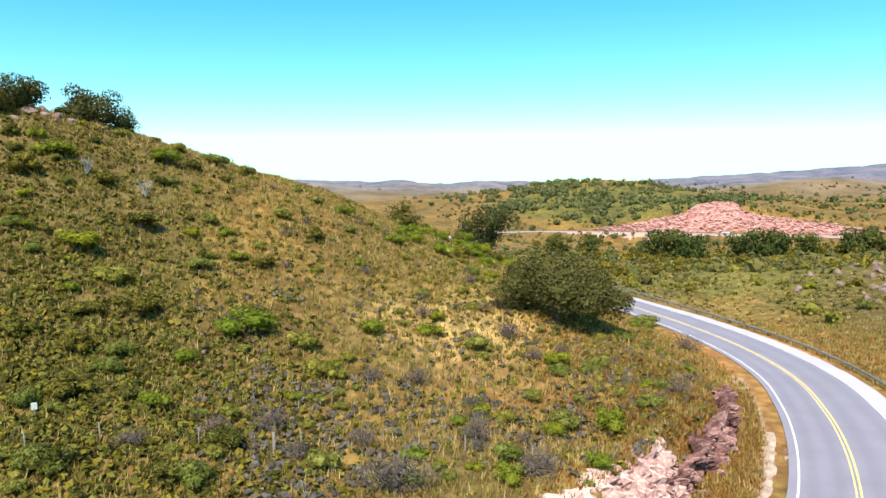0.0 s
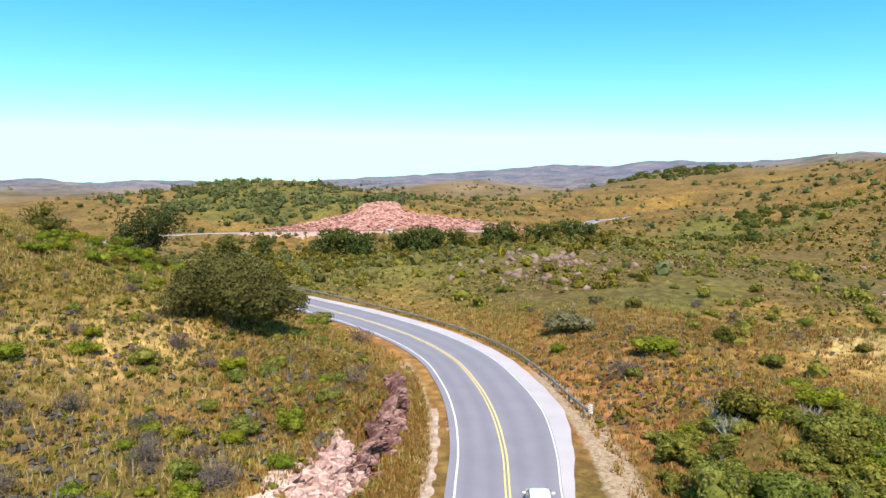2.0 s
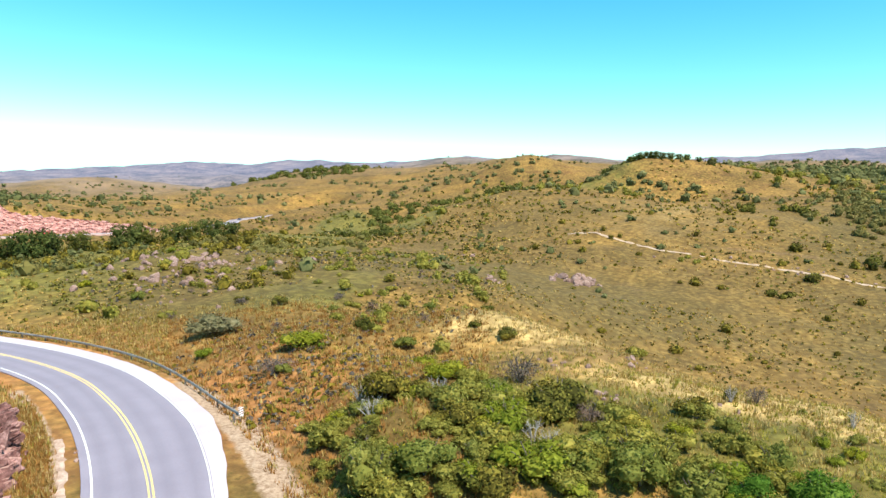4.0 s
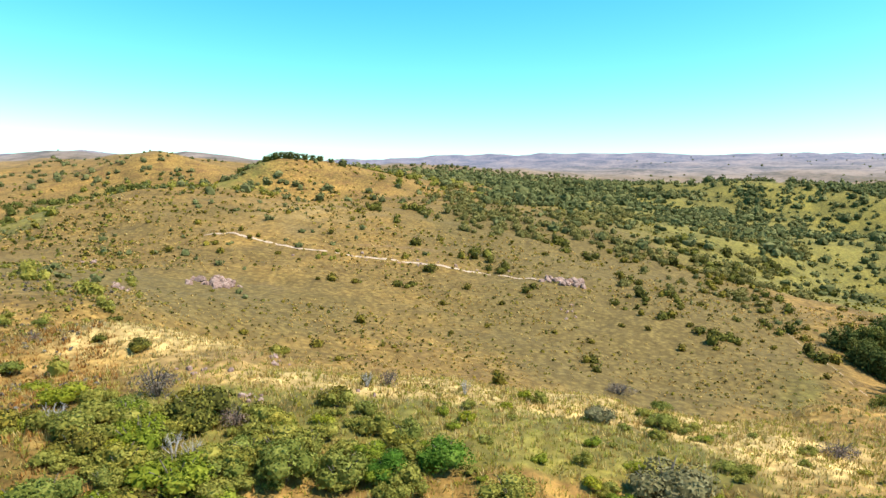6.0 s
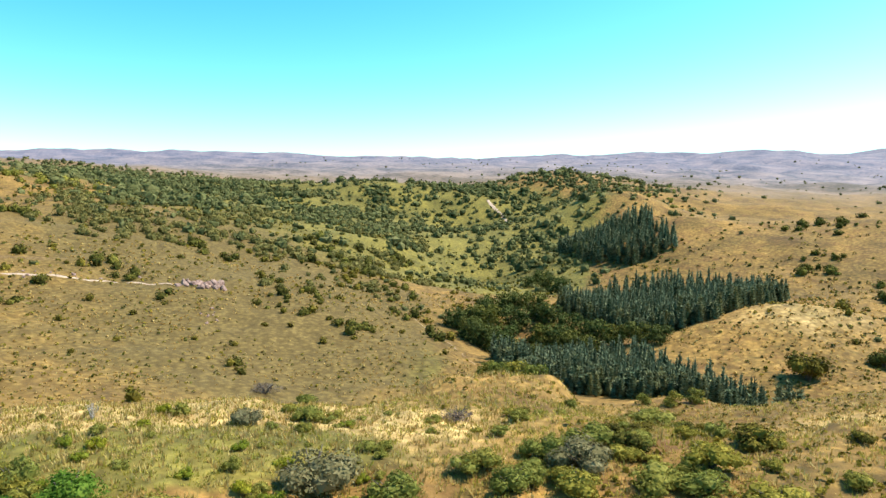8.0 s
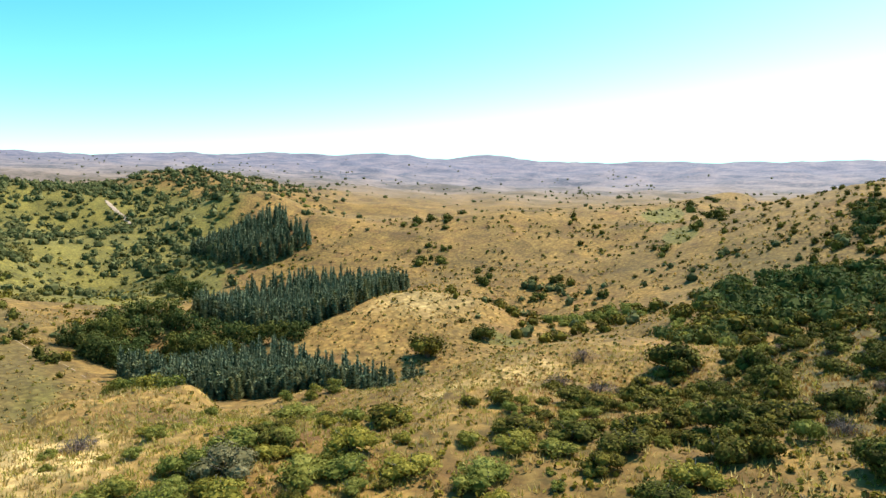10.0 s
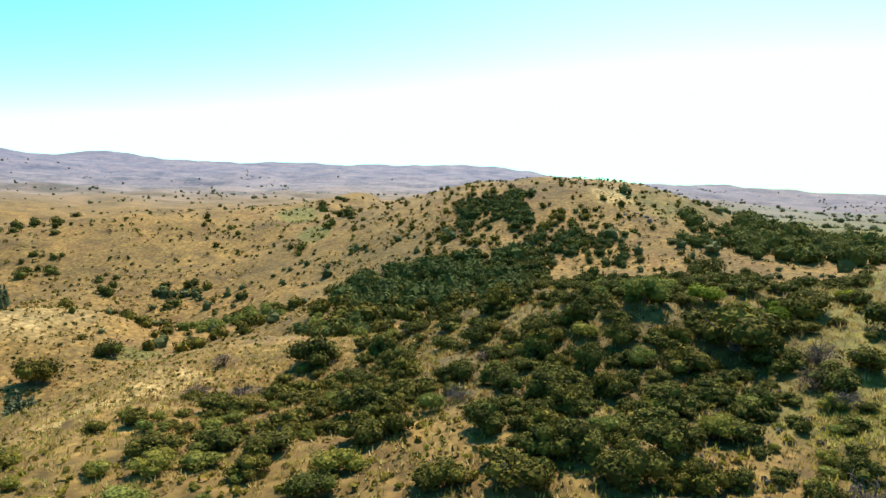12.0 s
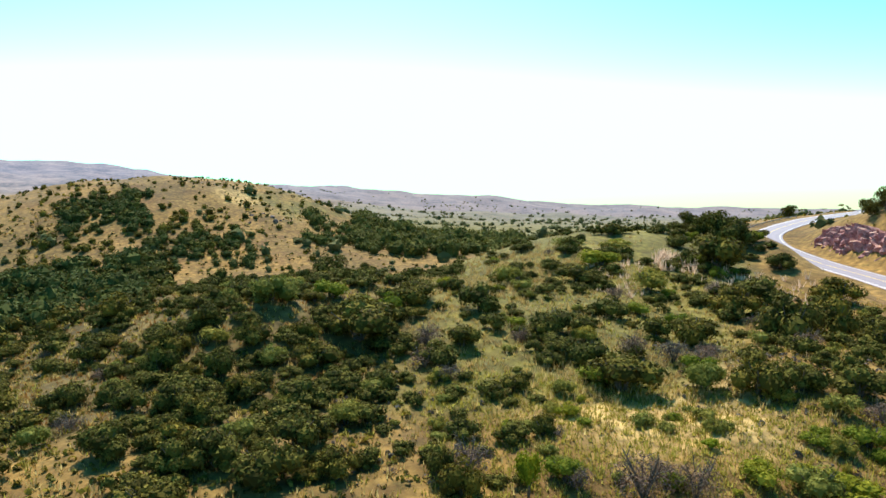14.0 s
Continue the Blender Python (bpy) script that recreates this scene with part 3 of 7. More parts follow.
# ---- ground ----
def ground_material():
    m, nt, b = material("dry_hill_pasture", 0.95)
    p = coords_of(nt)
    cover = nt.nodes.new("ShaderNodeVertexColor")
    cover.layer_name = "cover"
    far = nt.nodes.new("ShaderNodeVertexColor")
    far.layer_name = "hazed_land"
    sep = nt.nodes.new("ShaderNodeSeparateColor")
    nt.links.new(cover.outputs[0], sep.inputs[0])
    n1, n2, n3, n4, n5 = noise_of(nt, p, 0.012, 5), noise_of(nt, p, 0.09, 5, 0.65), noise_of(nt, p, 0.7, 5, 0.7), noise_of(nt, p, 3.0, 3, 0.7), noise_of(nt, p, 0.22, 4, 0.7)
    fine = calc(nt, "ADD", calc(nt, "MULTIPLY", n3, 0.42), calc(nt, "ADD", calc(nt, "MULTIPLY", n4, 0.25), calc(nt, "MULTIPLY", n5, 0.33)))
    gold = ramp(nt, fine, (0.30, (0.055, 0.036, 0.012)), (0.44, (0.142, 0.094, 0.028)), (0.57, (0.245, 0.168, 0.055)), (0.70, (0.380, 0.275, 0.108)))
    green = ramp(nt, fine, (0.30, (0.060, 0.054, 0.012)), (0.48, (0.160, 0.138, 0.028)), (0.70, (0.320, 0.268, 0.065)))
    brown = ramp(nt, fine, (0.30, (0.075, 0.044, 0.017)), (0.70, (0.200, 0.122, 0.047)))
    straw = ramp(nt, fine, (0.25, (0.28, 0.20, 0.08)), (0.7, (0.56, 0.45, 0.22)))
    red = ramp(nt, fine, (0.25, (0.17, 0.078, 0.028)), (0.7, (0.42, 0.225, 0.090)))
    rock = ramp(nt, fine, (0.3, (0.10, 0.062, 0.046)), (0.7, (0.25, 0.17, 0.135)))
    # lilac-blue of aerial haze, painted into the colour of the far ground
    hazed_land = ramp(nt, calc(nt, "ADD", calc(nt, "MULTIPLY", n1, 0.5), calc(nt, "MULTIPLY", n2, 0.5)), (0.38, (0.070, 0.078, 0.125)), (0.48, (0.135, 0.128, 0.178)), (0.60, (0.235, 0.195, 0.225)))
    c = mixed(nt, ramp(nt, n2, (0.48, (0, 0, 0)), (0.66, (1, 1, 1))), gold, brown)
    gsum = calc(nt, "ADD", calc(nt, "MULTIPLY", sep.outputs[0], 1.2), calc(nt, "ADD", calc(nt, "MULTIPLY", n2, 1.1), calc(nt, "MULTIPLY", n1, 1.4)))
    c = mixed(nt, ramp(nt, gsum, (1.26, (0, 0, 0)), (1.78, (1, 1, 1))), c, green)
    for amount, tone in ((sep.outputs[1], straw), (sep.outputs[2], red)):
        s = calc(nt, "ADD", amount, calc(nt, "MULTIPLY", n2, 0.8))
        c = mixed(nt, ramp(nt, s, (0.62, (0, 0, 0)), (1.05, (1, 1, 1))), c, tone)
    s = calc(nt, "ADD", cover.outputs[1], calc(nt, "MULTIPLY", n3, 0.8))
    c = mixed(nt, ramp(nt, s, (0.75, (0, 0, 0)), (1.05, (1, 1, 1))), c, rock)
    lush = ramp(nt, fine, (0.30, (0.050, 0.050, 0.013)), (0.48, (0.118, 0.114, 0.028)), (0.70, (0.235, 0.218, 0.056)))
    c = mixed(nt, ramp(nt, calc(nt, "ADD", sep.outputs[0], calc(nt, "MULTIPLY", n2, 0.5)), (0.85, (0, 0, 0)), (1.40, (1, 1, 1))), c, lush)
    herbs = noise_of(nt, p, 0.42, 5, 0.7)
    c = mixed(nt, ramp(nt, herbs, (0.54, (0, 0, 0)), (0.64, (0.62, 0.62, 0.62))), c, ramp(nt, n4, (0.3, (0.030, 0.027, 0.008)), (0.7, (0.115, 0.098, 0.026))))
    swathe = noise_of(nt, p, 0.034, 6, 0.65)
    c = mixed(nt, 1.0, c, ramp(nt, swathe, (0.36, (0.70, 0.66, 0.60)), (0.50, (1.08, 0.98, 0.90)), (0.64, (1.42, 1.24, 1.08))), "MULTIPLY")
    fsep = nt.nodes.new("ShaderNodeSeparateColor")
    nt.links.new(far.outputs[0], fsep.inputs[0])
    dusky = ramp(nt, fine, (0.30, (0.046, 0.032, 0.011)), (0.48, (0.110, 0.077, 0.024)), (0.70, (0.205, 0.150, 0.055)))
    c = mixed(nt, ramp(nt, calc(nt, "ADD", far.outputs[1], calc(nt, "MULTIPLY", n2, 0.7)), (0.50, (0, 0, 0)), (1.05, (1, 1, 1))), c, dusky)
    tuft = nt.nodes.new("ShaderNodeTexVoronoi")
    tuft.inputs["Scale"].default_value = 0.62
    nt.links.new(p, tuft.inputs["Vector"])
    c = mixed(nt, 1.0, c, ramp(nt, calc(nt, "ADD", tuft.outputs["Distance"], calc(nt, "MULTIPLY", n3, 0.5)), (0.42, (1.32, 1.28, 1.18)), (0.62, (1.10, 1.08, 1.03)), (0.88, (0.78, 0.74, 0.68))), "MULTIPLY")
    gravel = ramp(nt, n4, (0.3, (0.20, 0.12, 0.07)), (0.7, (0.46, 0.34, 0.25)))
    c = mixed(nt, ramp(nt, calc(nt, "ADD", fsep.outputs[1], calc(nt, "MULTIPLY", n3, 0.9)), (0.72, (0, 0, 0)), (1.15, (1, 1, 1))), c, gravel)
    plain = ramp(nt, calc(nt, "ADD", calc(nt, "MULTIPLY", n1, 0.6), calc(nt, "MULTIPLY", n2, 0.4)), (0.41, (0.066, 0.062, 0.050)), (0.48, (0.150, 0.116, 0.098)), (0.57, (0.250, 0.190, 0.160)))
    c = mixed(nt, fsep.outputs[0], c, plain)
    c = mixed(nt, fsep.outputs[2], c, hazed_land)
    nt.links.new(c, b.inputs["Base Color"])
    bump(nt, b, fine, 0.55, 0.30)
    return m


gx, gy = (np.where(RR < 0.1, 0.0, RR) * np.sin(AA)).ravel(), (np.where(RR < 0.1, 0.0, RR) * np.cos(AA)).ravel()
gz = ground(gx, gy)
nr, na = RR.shape
idx = np.arange(nr * na).reshape(nr, na)
faces = np.stack([idx[:-1], np.roll(idx[:-1], -1, 1), np.roll(idx[1:], -1, 1), idx[1:]], -1).reshape(-1, 4)
faces = np.vstack([faces[:, ::-1]])
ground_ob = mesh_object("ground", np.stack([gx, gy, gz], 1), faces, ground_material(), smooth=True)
tagged(ground_ob, "dry golden and green hill pasture with stony patches", "ground", kind="structure")
cover = ground_ob.data.color_attributes.new("cover", "FLOAT_COLOR", "POINT")
cols = np.clip(np.stack([amount_of(GREEN_SWARD, gx, gy), amount_of(PALE_STRAW, gx, gy), amount_of(RED_SOIL, gx, gy), amount_of(ROCKY, gx, gy)], 1), 0, 1)
cover.data.foreach_set("color", cols.ravel().astype(np.float32))
# red: tan plain, green: gravel, blue: painted haze, alpha: dusky grass
hazed_land = ground_ob.data.color_attributes.new("hazed_land", "FLOAT_COLOR", "POINT")
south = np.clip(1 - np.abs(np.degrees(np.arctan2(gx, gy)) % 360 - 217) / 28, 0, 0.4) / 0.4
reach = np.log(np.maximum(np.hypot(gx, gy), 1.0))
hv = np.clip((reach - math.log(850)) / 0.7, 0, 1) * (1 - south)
# the painted haze thickens with distance from the eye, sooner to the south
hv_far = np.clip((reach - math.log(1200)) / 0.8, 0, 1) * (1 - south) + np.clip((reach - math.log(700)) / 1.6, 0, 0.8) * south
at, off, dist = to_road(gx, gy)
way_along = np.abs(at - int(((ROAD[:, 0] - along(11.2, 50)[0]) ** 2 + (ROAD[:, 1] - along(11.2, 50)[1]) ** 2).argmin())) * 1.5
stony = np.where(off < 0, np.exp(-((off + 6.3) / 0.55) ** 2) * (way_along < 32), np.clip(1.3 - abs(off - 8.2) / 1.6, 0, 1) * np.clip((30 - way_along) / 12, 0.25 * (way_along < 75), 1))
hazed_land.data.foreach_set("color", np.stack([hv, stony * (np.hypot(gx, gy) < 200), hv_far, np.clip(amount_of(DUSKY_SHADED_GRASS, gx, gy), 0, 1)], 1).ravel().astype(np.float32))

# ---- road ----
def asphalt(name, c1, c2, streaks):
    m, nt, b = material(name, 0.62)
    b.inputs["Specular IOR Level"].default_value = 0.5
    p = coords_of(nt)
    f = calc(nt, "ADD", calc(nt, "MULTIPLY", noise_of(nt, p, 0.25, 4), 0.6), calc(nt, "MULTIPLY", noise_of(nt, p, 6.0, 3), 0.4))
    c = ramp(nt, f, (0.3, c1), (0.7, c2))
    if streaks:
        uv = nt.nodes.new("ShaderNodeVertexColor")
        uv.layer_name = "wheel_wear"
        c = mixed(nt, calc(nt, "MULTIPLY", uv.outputs[0], 0.35), c, tuple(0.72 * k for k in c1))
    nt.links.new(c, b.inputs["Base Color"])
    bump(nt, b, noise_of(nt, p, 25.0, 2), 0.3, 0.01)
    return m


ASPHALT = asphalt("worn_asphalt", (0.212, 0.182, 0.232), (0.275, 0.240, 0.298), True)
SHOULDER = asphalt("pale_chip_seal", (0.40, 0.345, 0.390), (0.52, 0.455, 0.505), False)
PAINT_WHITE = plain_material("white_road_paint", (0.62, 0.62, 0.60), (0.80, 0.80, 0.78), 1.5)
PAINT_YELLOW = plain_material("yellow_road_paint", (0.66, 0.49, 0.17), (0.78, 0.60, 0.25), 1.5)


# the outer lane widens through the bend, and so does its sealed shoulder
NEAR_END = int(((ROAD[:, 0] - along(10.3, 44)[0]) ** 2 + (ROAD[:, 1] - along(10.3, 44)[1]) ** 2).argmin())
BEND = np.clip((np.arange(len(ROAD)) - NEAR_END) / 11, 0, 1) * np.clip((NEAR_END + 75 - np.arange(len(ROAD))) / 25, 0, 1)
BEND_WIDE, SHOULDER_WIDE = 1.15 * BEND, 0.75 + 1.2 * BEND + 0.06 * np.sin(np.arange(len(ROAD)) * 1.7)


def ribbon(name, offsets, lift, mat, parent=None, label="", shoulder=False):
    """A strip along the road between offsets (metres right of the centre line), with its edges turned down."""
    verts, fcs, n = [], [], len(offsets) + 2
    for i in range(len(ROAD)):
        for k, o in enumerate([offsets[0], *offsets, offsets[-1]]):
            drop = 0.25 if k in (0, n - 1) else 0.0
            o += BEND_WIDE[i] * min(max(o, 0) / 3.56, 1)
            if shoulder and o > 3.8 + BEND_WIDE[i]:
                o = 3.75 + BEND_WIDE[i] + (o - 3.75 - BEND_WIDE[i]) * SHOULDER_WIDE[i]
            verts.append((ROAD[i, 0] + ROAD_RIGHT[i, 0] * o, ROAD[i, 1] + ROAD_RIGHT[i, 1] * o, ROAD[i, 2] + lift - drop))
    for j in range(len(ROAD) - 1):
        for k in range(n - 1):
            fcs.append((j * n + k, j * n + k + 1, (j + 1) * n + k + 1, (j + 1) * n + k))
    return mesh_object(name, verts, fcs, mat, parent, label)


road = ribbon("road", np.linspace(-4.3, 3.75, 24), 0.0, ASPHALT)
tagged(road, "winding two-lane grey asphalt road with worn wheel tracks", "road", kind="structure")
wear = road.data.color_attributes.new("wheel_wear", "FLOAT_COLOR", "POINT")
offs = np.concatenate([[-4.3], np.linspace(-4.3, 3.75, 24), [3.75]])
wv = sum(np.exp(-((offs - o) / 0.42) ** 2) for o in (-2.75, -1.05, 1.05, 2.75))
wear.data.foreach_set("color", np.tile(np.repeat(wv[:, None], 4, 1).ravel(), len(ROAD)).astype(np.float32))
ribbon("shoulder", [3.75, 4.25, 4.75], -0.01, SHOULDER, road, "pale chip-sealed shoulder", True)
ribbon("edge_line", [-3.70, -3.56], 0.006, PAINT_WHITE, road)
ribbon("edge_line", [3.58, 3.68], 0.006, PAINT_WHITE, road)
ribbon("centre_line", [-0.20, -0.08], 0.006, PAINT_YELLOW, road)
ribbon("centre_line", [0.08, 0.20], 0.006, PAINT_YELLOW, road)

# ---- building blocks for plants and rocks ----
GEN = np.random.default_rng(11)


def ball(level):
    bm = bmesh.new()
    bmesh.ops.create_icosphere(bm, subdivisions=level, radius=1.0)
    v, f = np.array([x.co[:] for x in bm.verts]), np.array([[x.index for x in y.verts] for y in bm.faces])
    bm.free()
    return v, f


BALL0, BALL1, BALL2 = ball(0), ball(1), ball(2)


def unit(v):
    return v / np.maximum(np.linalg.norm(v, axis=-1, keepdims=True), 1e-9)


class Pile:
    """Collects pieces of geometry for one mesh."""

    def __init__(self):
        self.v, self.f3, self.f4, self.n = [], [], [], 0

    def add(self, v, f):
        (self.f3 if f.shape[1] == 3 else self.f4).append(f + self.n)
        self.v.append(v)
        self.n += len(v)

    def mesh(self, name, mat, smooth=False):
        me = bpy.data.meshes.new(name)
        fs = [f for block in (*self.f3, *self.f4) for f in block.tolist()]
        me.from_pydata(np.vstack(self.v).tolist(), [], fs)
        me.materials.append(mat)
        if smooth:
            me.polygons.foreach_set("use_smooth", [True] * len(me.polygons))
        me.update()
        return me


def sprigs(centres, normals, size, slim=0.6, gen=GEN):
    """A small three-cornered spray of leaves at each centre."""
    n = len(centres)
    nn = unit(normals)
    side = unit(np.cross(nn, gen.normal(size=(n, 3))))
    tip = np.cross(nn, side)
    s = size * gen.uniform(0.6, 1.4, (n, 1))
    v = np.stack([centres - tip * s * 0.7 - side * s * slim, centres - tip * s * 0.7 + side * s * slim, centres + tip * s], 1)
    return v.reshape(-1, 3), np.arange(3 * n).reshape(n, 3)


def limb(points, radii, sides=5):
    """A tapered branch through the points."""
    p = np.array(points, float)
    v, f = [], []
    for i, (q, r) in enumerate(zip(p, radii)):
        d = unit(p[min(i + 1, len(p) - 1)] - p[max(i - 1, 0)])
        a = unit(np.cross(d, (0.31, 0.87, 0.12)))
        b = np.cross(d, a)
        for k in range(sides):
            t = 2 * np.pi * k / sides
            v.append(q + r * (a * np.cos(t) + b * np.sin(t)))
    for i in range(len(p) - 1):
        for k in range(sides):
            f.append((i * sides + k, i * sides + (k + 1) % sides, (i + 1) * sides + (k + 1) % sides, (i + 1) * sides + k))
    return np.array(v), np.array(f)


def lobes(gen, n, flat=0.75, width=0.5):
    """Rounded masses that make up a crown of width 1 and height flat."""
    out = []
    for k in range(n):
        a, d = k * 2.4 + gen.uniform(-0.5, 0.5), math.sqrt((k + gen.uniform(0, 1)) / n) * 0.70 * width
        r = width * gen.uniform(0.34, 0.52)
        z = flat * gen.uniform(0.34, 0.66) * (1 - 0.55 * d / width)
        out.append((d * math.cos(a), d * math.sin(a), max(z, r * 0.55), r))
    return np.array(out)


def crown(gen, masses, count, size, slim=0.6, core=0.84, shag=0.10):
    """Leaves over the masses, with an inner body that stops the light."""
    pile = Pile()
    w = masses[:, 3] ** 2
    pick = gen.choice(len(masses), count, p=w / w.sum())
    d = unit(gen.normal(size=(count, 3)) + (0, 0, 0.35))
    depth = gen.uniform(0.86, 1.0 + shag, (count, 1))
    c = masses[pick, :3] + d * masses[pick, 3:4] * depth * (1, 1, 0.85)
    c[:, 2] = np.maximum(c[:, 2], 0.02)
    pile.add(*sprigs(c, d + gen.normal(size=(count, 3)) * 0.38, size, slim, gen))
    if core:
        inner = BALL1 if count > 600 else BALL0
        for x, y, z, r in masses[np.argsort(-masses[:, 3])][:5]:
            v = inner[0] * (1 + gen.uniform(-0.16, 0.12, (len(inner[0]), 1))) * r * core * (1, 1, 0.85) + (x, y, z)
            v[:, 2] = np.maximum(v[:, 2], 0.01)
            pile.add(v, inner[1])
    return pile


def stems(gen, n, height, reach, thick):
    pile = Pile()
    for k in range(n):
        a, r = gen.uniform(0, 6.283), reach * gen.uniform(0.4, 1)
        mid = (r * 0.35 * math.cos(a), r * 0.35 * math.sin(a), height * 0.4)
        pile.add(*limb([(0.02 * math.cos(a), 0.02 * math.sin(a), -0.06), mid, (r * math.cos(a), r * math.sin(a), height * gen.uniform(0.75, 1))], (thick, thick * 0.7, thick * 0.25)))
    return pile


def dead_twigs(gen, n, spread_, height):
    """Bare branches that fork twice."""
    pile = Pile()
    for k in range(n):
        a = gen.uniform(0, 6.283)
        lean = gen.uniform(0.2, 1.0) * spread_
        tip = np.array((lean * math.cos(a), lean * math.sin(a), height * gen.uniform(0.6, 1)))
        mid = tip * (0.45, 0.45, 0.5) + gen.normal(size=3) * 0.03
        pile.add(*limb([(0, 0, -0.05), mid, tip], (0.02, 0.013, 0.004), 4))
        for j in range(3):
            q = mid + (tip - mid) * gen.uniform(0.0, 0.7)
            pile.add(*limb([q, q + np.array((gen.normal() * 0.12, gen.normal() * 0.12, gen.uniform(0.05, 0.25))) * height], (0.010, 0.003), 3))
    return pile


KINDS = {
    "D": ("evergreen_shrub", LEAF_DARK, "dense dark green evergreen shrub on the dry hillside", "shrubs on the hillsides", 0.038, 1050),
    "O": ("olive_shrub", LEAF_OLIVE, "olive green bushy shrub among dry grass", "olive shrubs", 0.036, 1000),
    "B": ("green_bush", LEAF_BRIGHT, "fresh green leafy bush among dry grass", "fresh green bushes", 0.036, 1000),
    "G": ("dry_shrub", LEAF_GREY, "grey twiggy half-dry shrub among grass", "half-dry grey shrubs", 0.038, 1200),
    "E": ("leafy_bush", leaf_material("emerald_leaves", (0.040, 0.085, 0.010), (0.090, 0.165, 0.020), (0.170, 0.250, 0.040), 0.3), "vivid green rounded leafy bush", "vivid green bushes", 0.030, 1500),
    "S": ("silver_shrub", leaf_material("silver_leaves", (0.080, 0.078, 0.038), (0.150, 0.142, 0.078), (0.235, 0.220, 0.135), 0.2), "grey-green dense rounded shrub on the grassy crest", "grey-green shrubs", 0.030, 1500),
    "Y": ("young_tree", LEAF_YELLOW, "small bright yellow-green tree among grass", "yellow-green trees", 0.033, 1300),
}


def shrub(kind, variant):
    """A unit shrub: stems under a crown of several masses."""
    name, mat, label, group, size, count_ = KINDS[kind]
    gen = np.random.default_rng(100 + variant * 7 + ord(kind))
    top = tagged(new(name), label, "tree" if "tree" in name else "shrub", group)
    masses = lobes(gen, 6 + variant % 4, 0.8)
    if kind == "Y":
        masses[:, 2] += 0.12
    if kind == "G":
        pile = crown(gen, masses, count_, size, 0.22, 0.0, 0.22)
        branches = dead_twigs(gen, 9, 0.42, 0.80)
    else:
        pile = crown(gen, masses, count_, size)
        branches = stems(gen, 7, 0.55, 0.36, 0.022)
    for part_name, p, m in (("foliage", pile, mat), ("woody_base", branches, BARK)):
        ob = new(part_name, p.mesh(part_name, m))
        ob.parent = top
    return top


HOME_BUSHES = (
    (338.1, 100.9, 4.6, 2.6, "B"), (341.7, 108.6, 5.1, 2.4, "O"), (336.2, 85.8, 4.5, 2.5, "D"), (344.0, 66.2, 6.6, 3.3, "B"), (336.7, 52.3, 2.4, 1.8, "B"), (332.0, 79.1, 5.2, 2.8, "B"),
    (14.1, 55.8, 3.2, 2.5, "B"), (9.6, 69.7, 2.9, 2.0, "B"), (335.7, 68.8, 4.7, 2.0, "D"), (327.8, 64.1, 3.2, 2.0, "D"), (3.0, 70.8, 3.6, 2.3, "O"), (331.2, 54.3, 3.6, 2.0, "D"),
    (358.9, 72.3, 3.6, 1.5, "B"), (354.1, 69.6, 3.5, 2.0, "B"), (328.9, 91.6, 4.5, 2.8, "D"), (334.5, 73.3, 4.4, 2.1, "O"), (333.6, 58.0, 2.6, 1.7, "O"), (351.8, 107.3, 3.5, 2.1, "B"),
    (357.5, 110.2, 5.5, 2.6, "B"), (2.2, 113.6, 5.6, 3.6, "B"), (330.7, 96.1, 5.5, 2.6, "B"))
HOME_BUSHES_GREY = (
    (358.0, 60.2, 3.0, 2.0, "G"), (345.7, 50.1, 2.5, 1.8, "G"), (354.1, 59.5, 2.5, 1.7, "G"), (8.1, 43.9, 3.3, 2.3, "G"), (356.0, 41.7, 5.0, 2.9, "G"), (5.6, 74.8, 3.1, 2.4, "G"),
    (17.2, 58.3, 2.8, 1.4, "O"), (19.4, 63.2, 3.0, 1.7, "G"), (19.9, 94.8, 4.5, 2.5, "G"), (335.0, 46.9, 2.2, 1.4, "G"), (10.4, 55.1, 2.7, 2.3, "O"), (5.7, 45.6, 2.3, 2.0, "O"),
    (2.8, 49.7, 2.5, 2.1, "G"), (349.8, 44.7, 2.6, 1.9, "O"), (328.5, 45.0, 2.6, 2.0, "O"), (14.9, 82.2, 4.0, 1.9, "O"), (16.6, 110.3, 5.3, 2.6, "O"), (341.2, 48.8, 2.3, 1.6, "G"),
    (353.2, 47.5, 2.4, 1.6, "G"), (13.1, 69.4, 2.3, 1.9, "O"))
ROADSIDE_THICKET = (
    (51.0, 56.5, 4.7, 3.5, "D"), (49.9, 45.0, 4.2, 4.3, "O"), (56.5, 52.2, 4.2, 2.7, "O"), (60.7, 55.9, 4.0, 2.9, "B"), (65.7, 55.7, 5.6, 4.1, "D"), (59.9, 48.2, 3.9, 2.9, "O"),
    (54.5, 44.8, 4.4, 3.2, "Y2"), (63.8, 45.9, 5.4, 3.1, "B"), (67.1, 46.3, 4.3, 2.7, "O"), (72.0, 49.1, 5.0, 3.1, "O"), (70.4, 57.0, 3.2, 1.9, "D"), (59.1, 43.7, 3.9, 2.2, "B"),
    (69.4, 48.7, 4.0, 2.6, "O"), (74.1, 49.4, 3.5, 2.5, "O"), (62.8, 63.8, 4.5, 3.2, "G"), (56.2, 63.1, 4.1, 2.5, "B"), (58.5, 60.2, 3.4, 2.4, "O"), (62.4, 51.9, 3.3, 2.5, "O"),
    (68.5, 54.7, 2.9, 2.1, "G"), (47.2, 56.0, 2.4, 1.4, "B"), (37.3, 97.0, 7.6, 3.6, "S"), (44.5, 76.9, 5.1, 2.5, "B"), (42.1, 72.1, 4.2, 2.1, "G"), (61.6, 82.6, 2.6, 1.8, "D"))
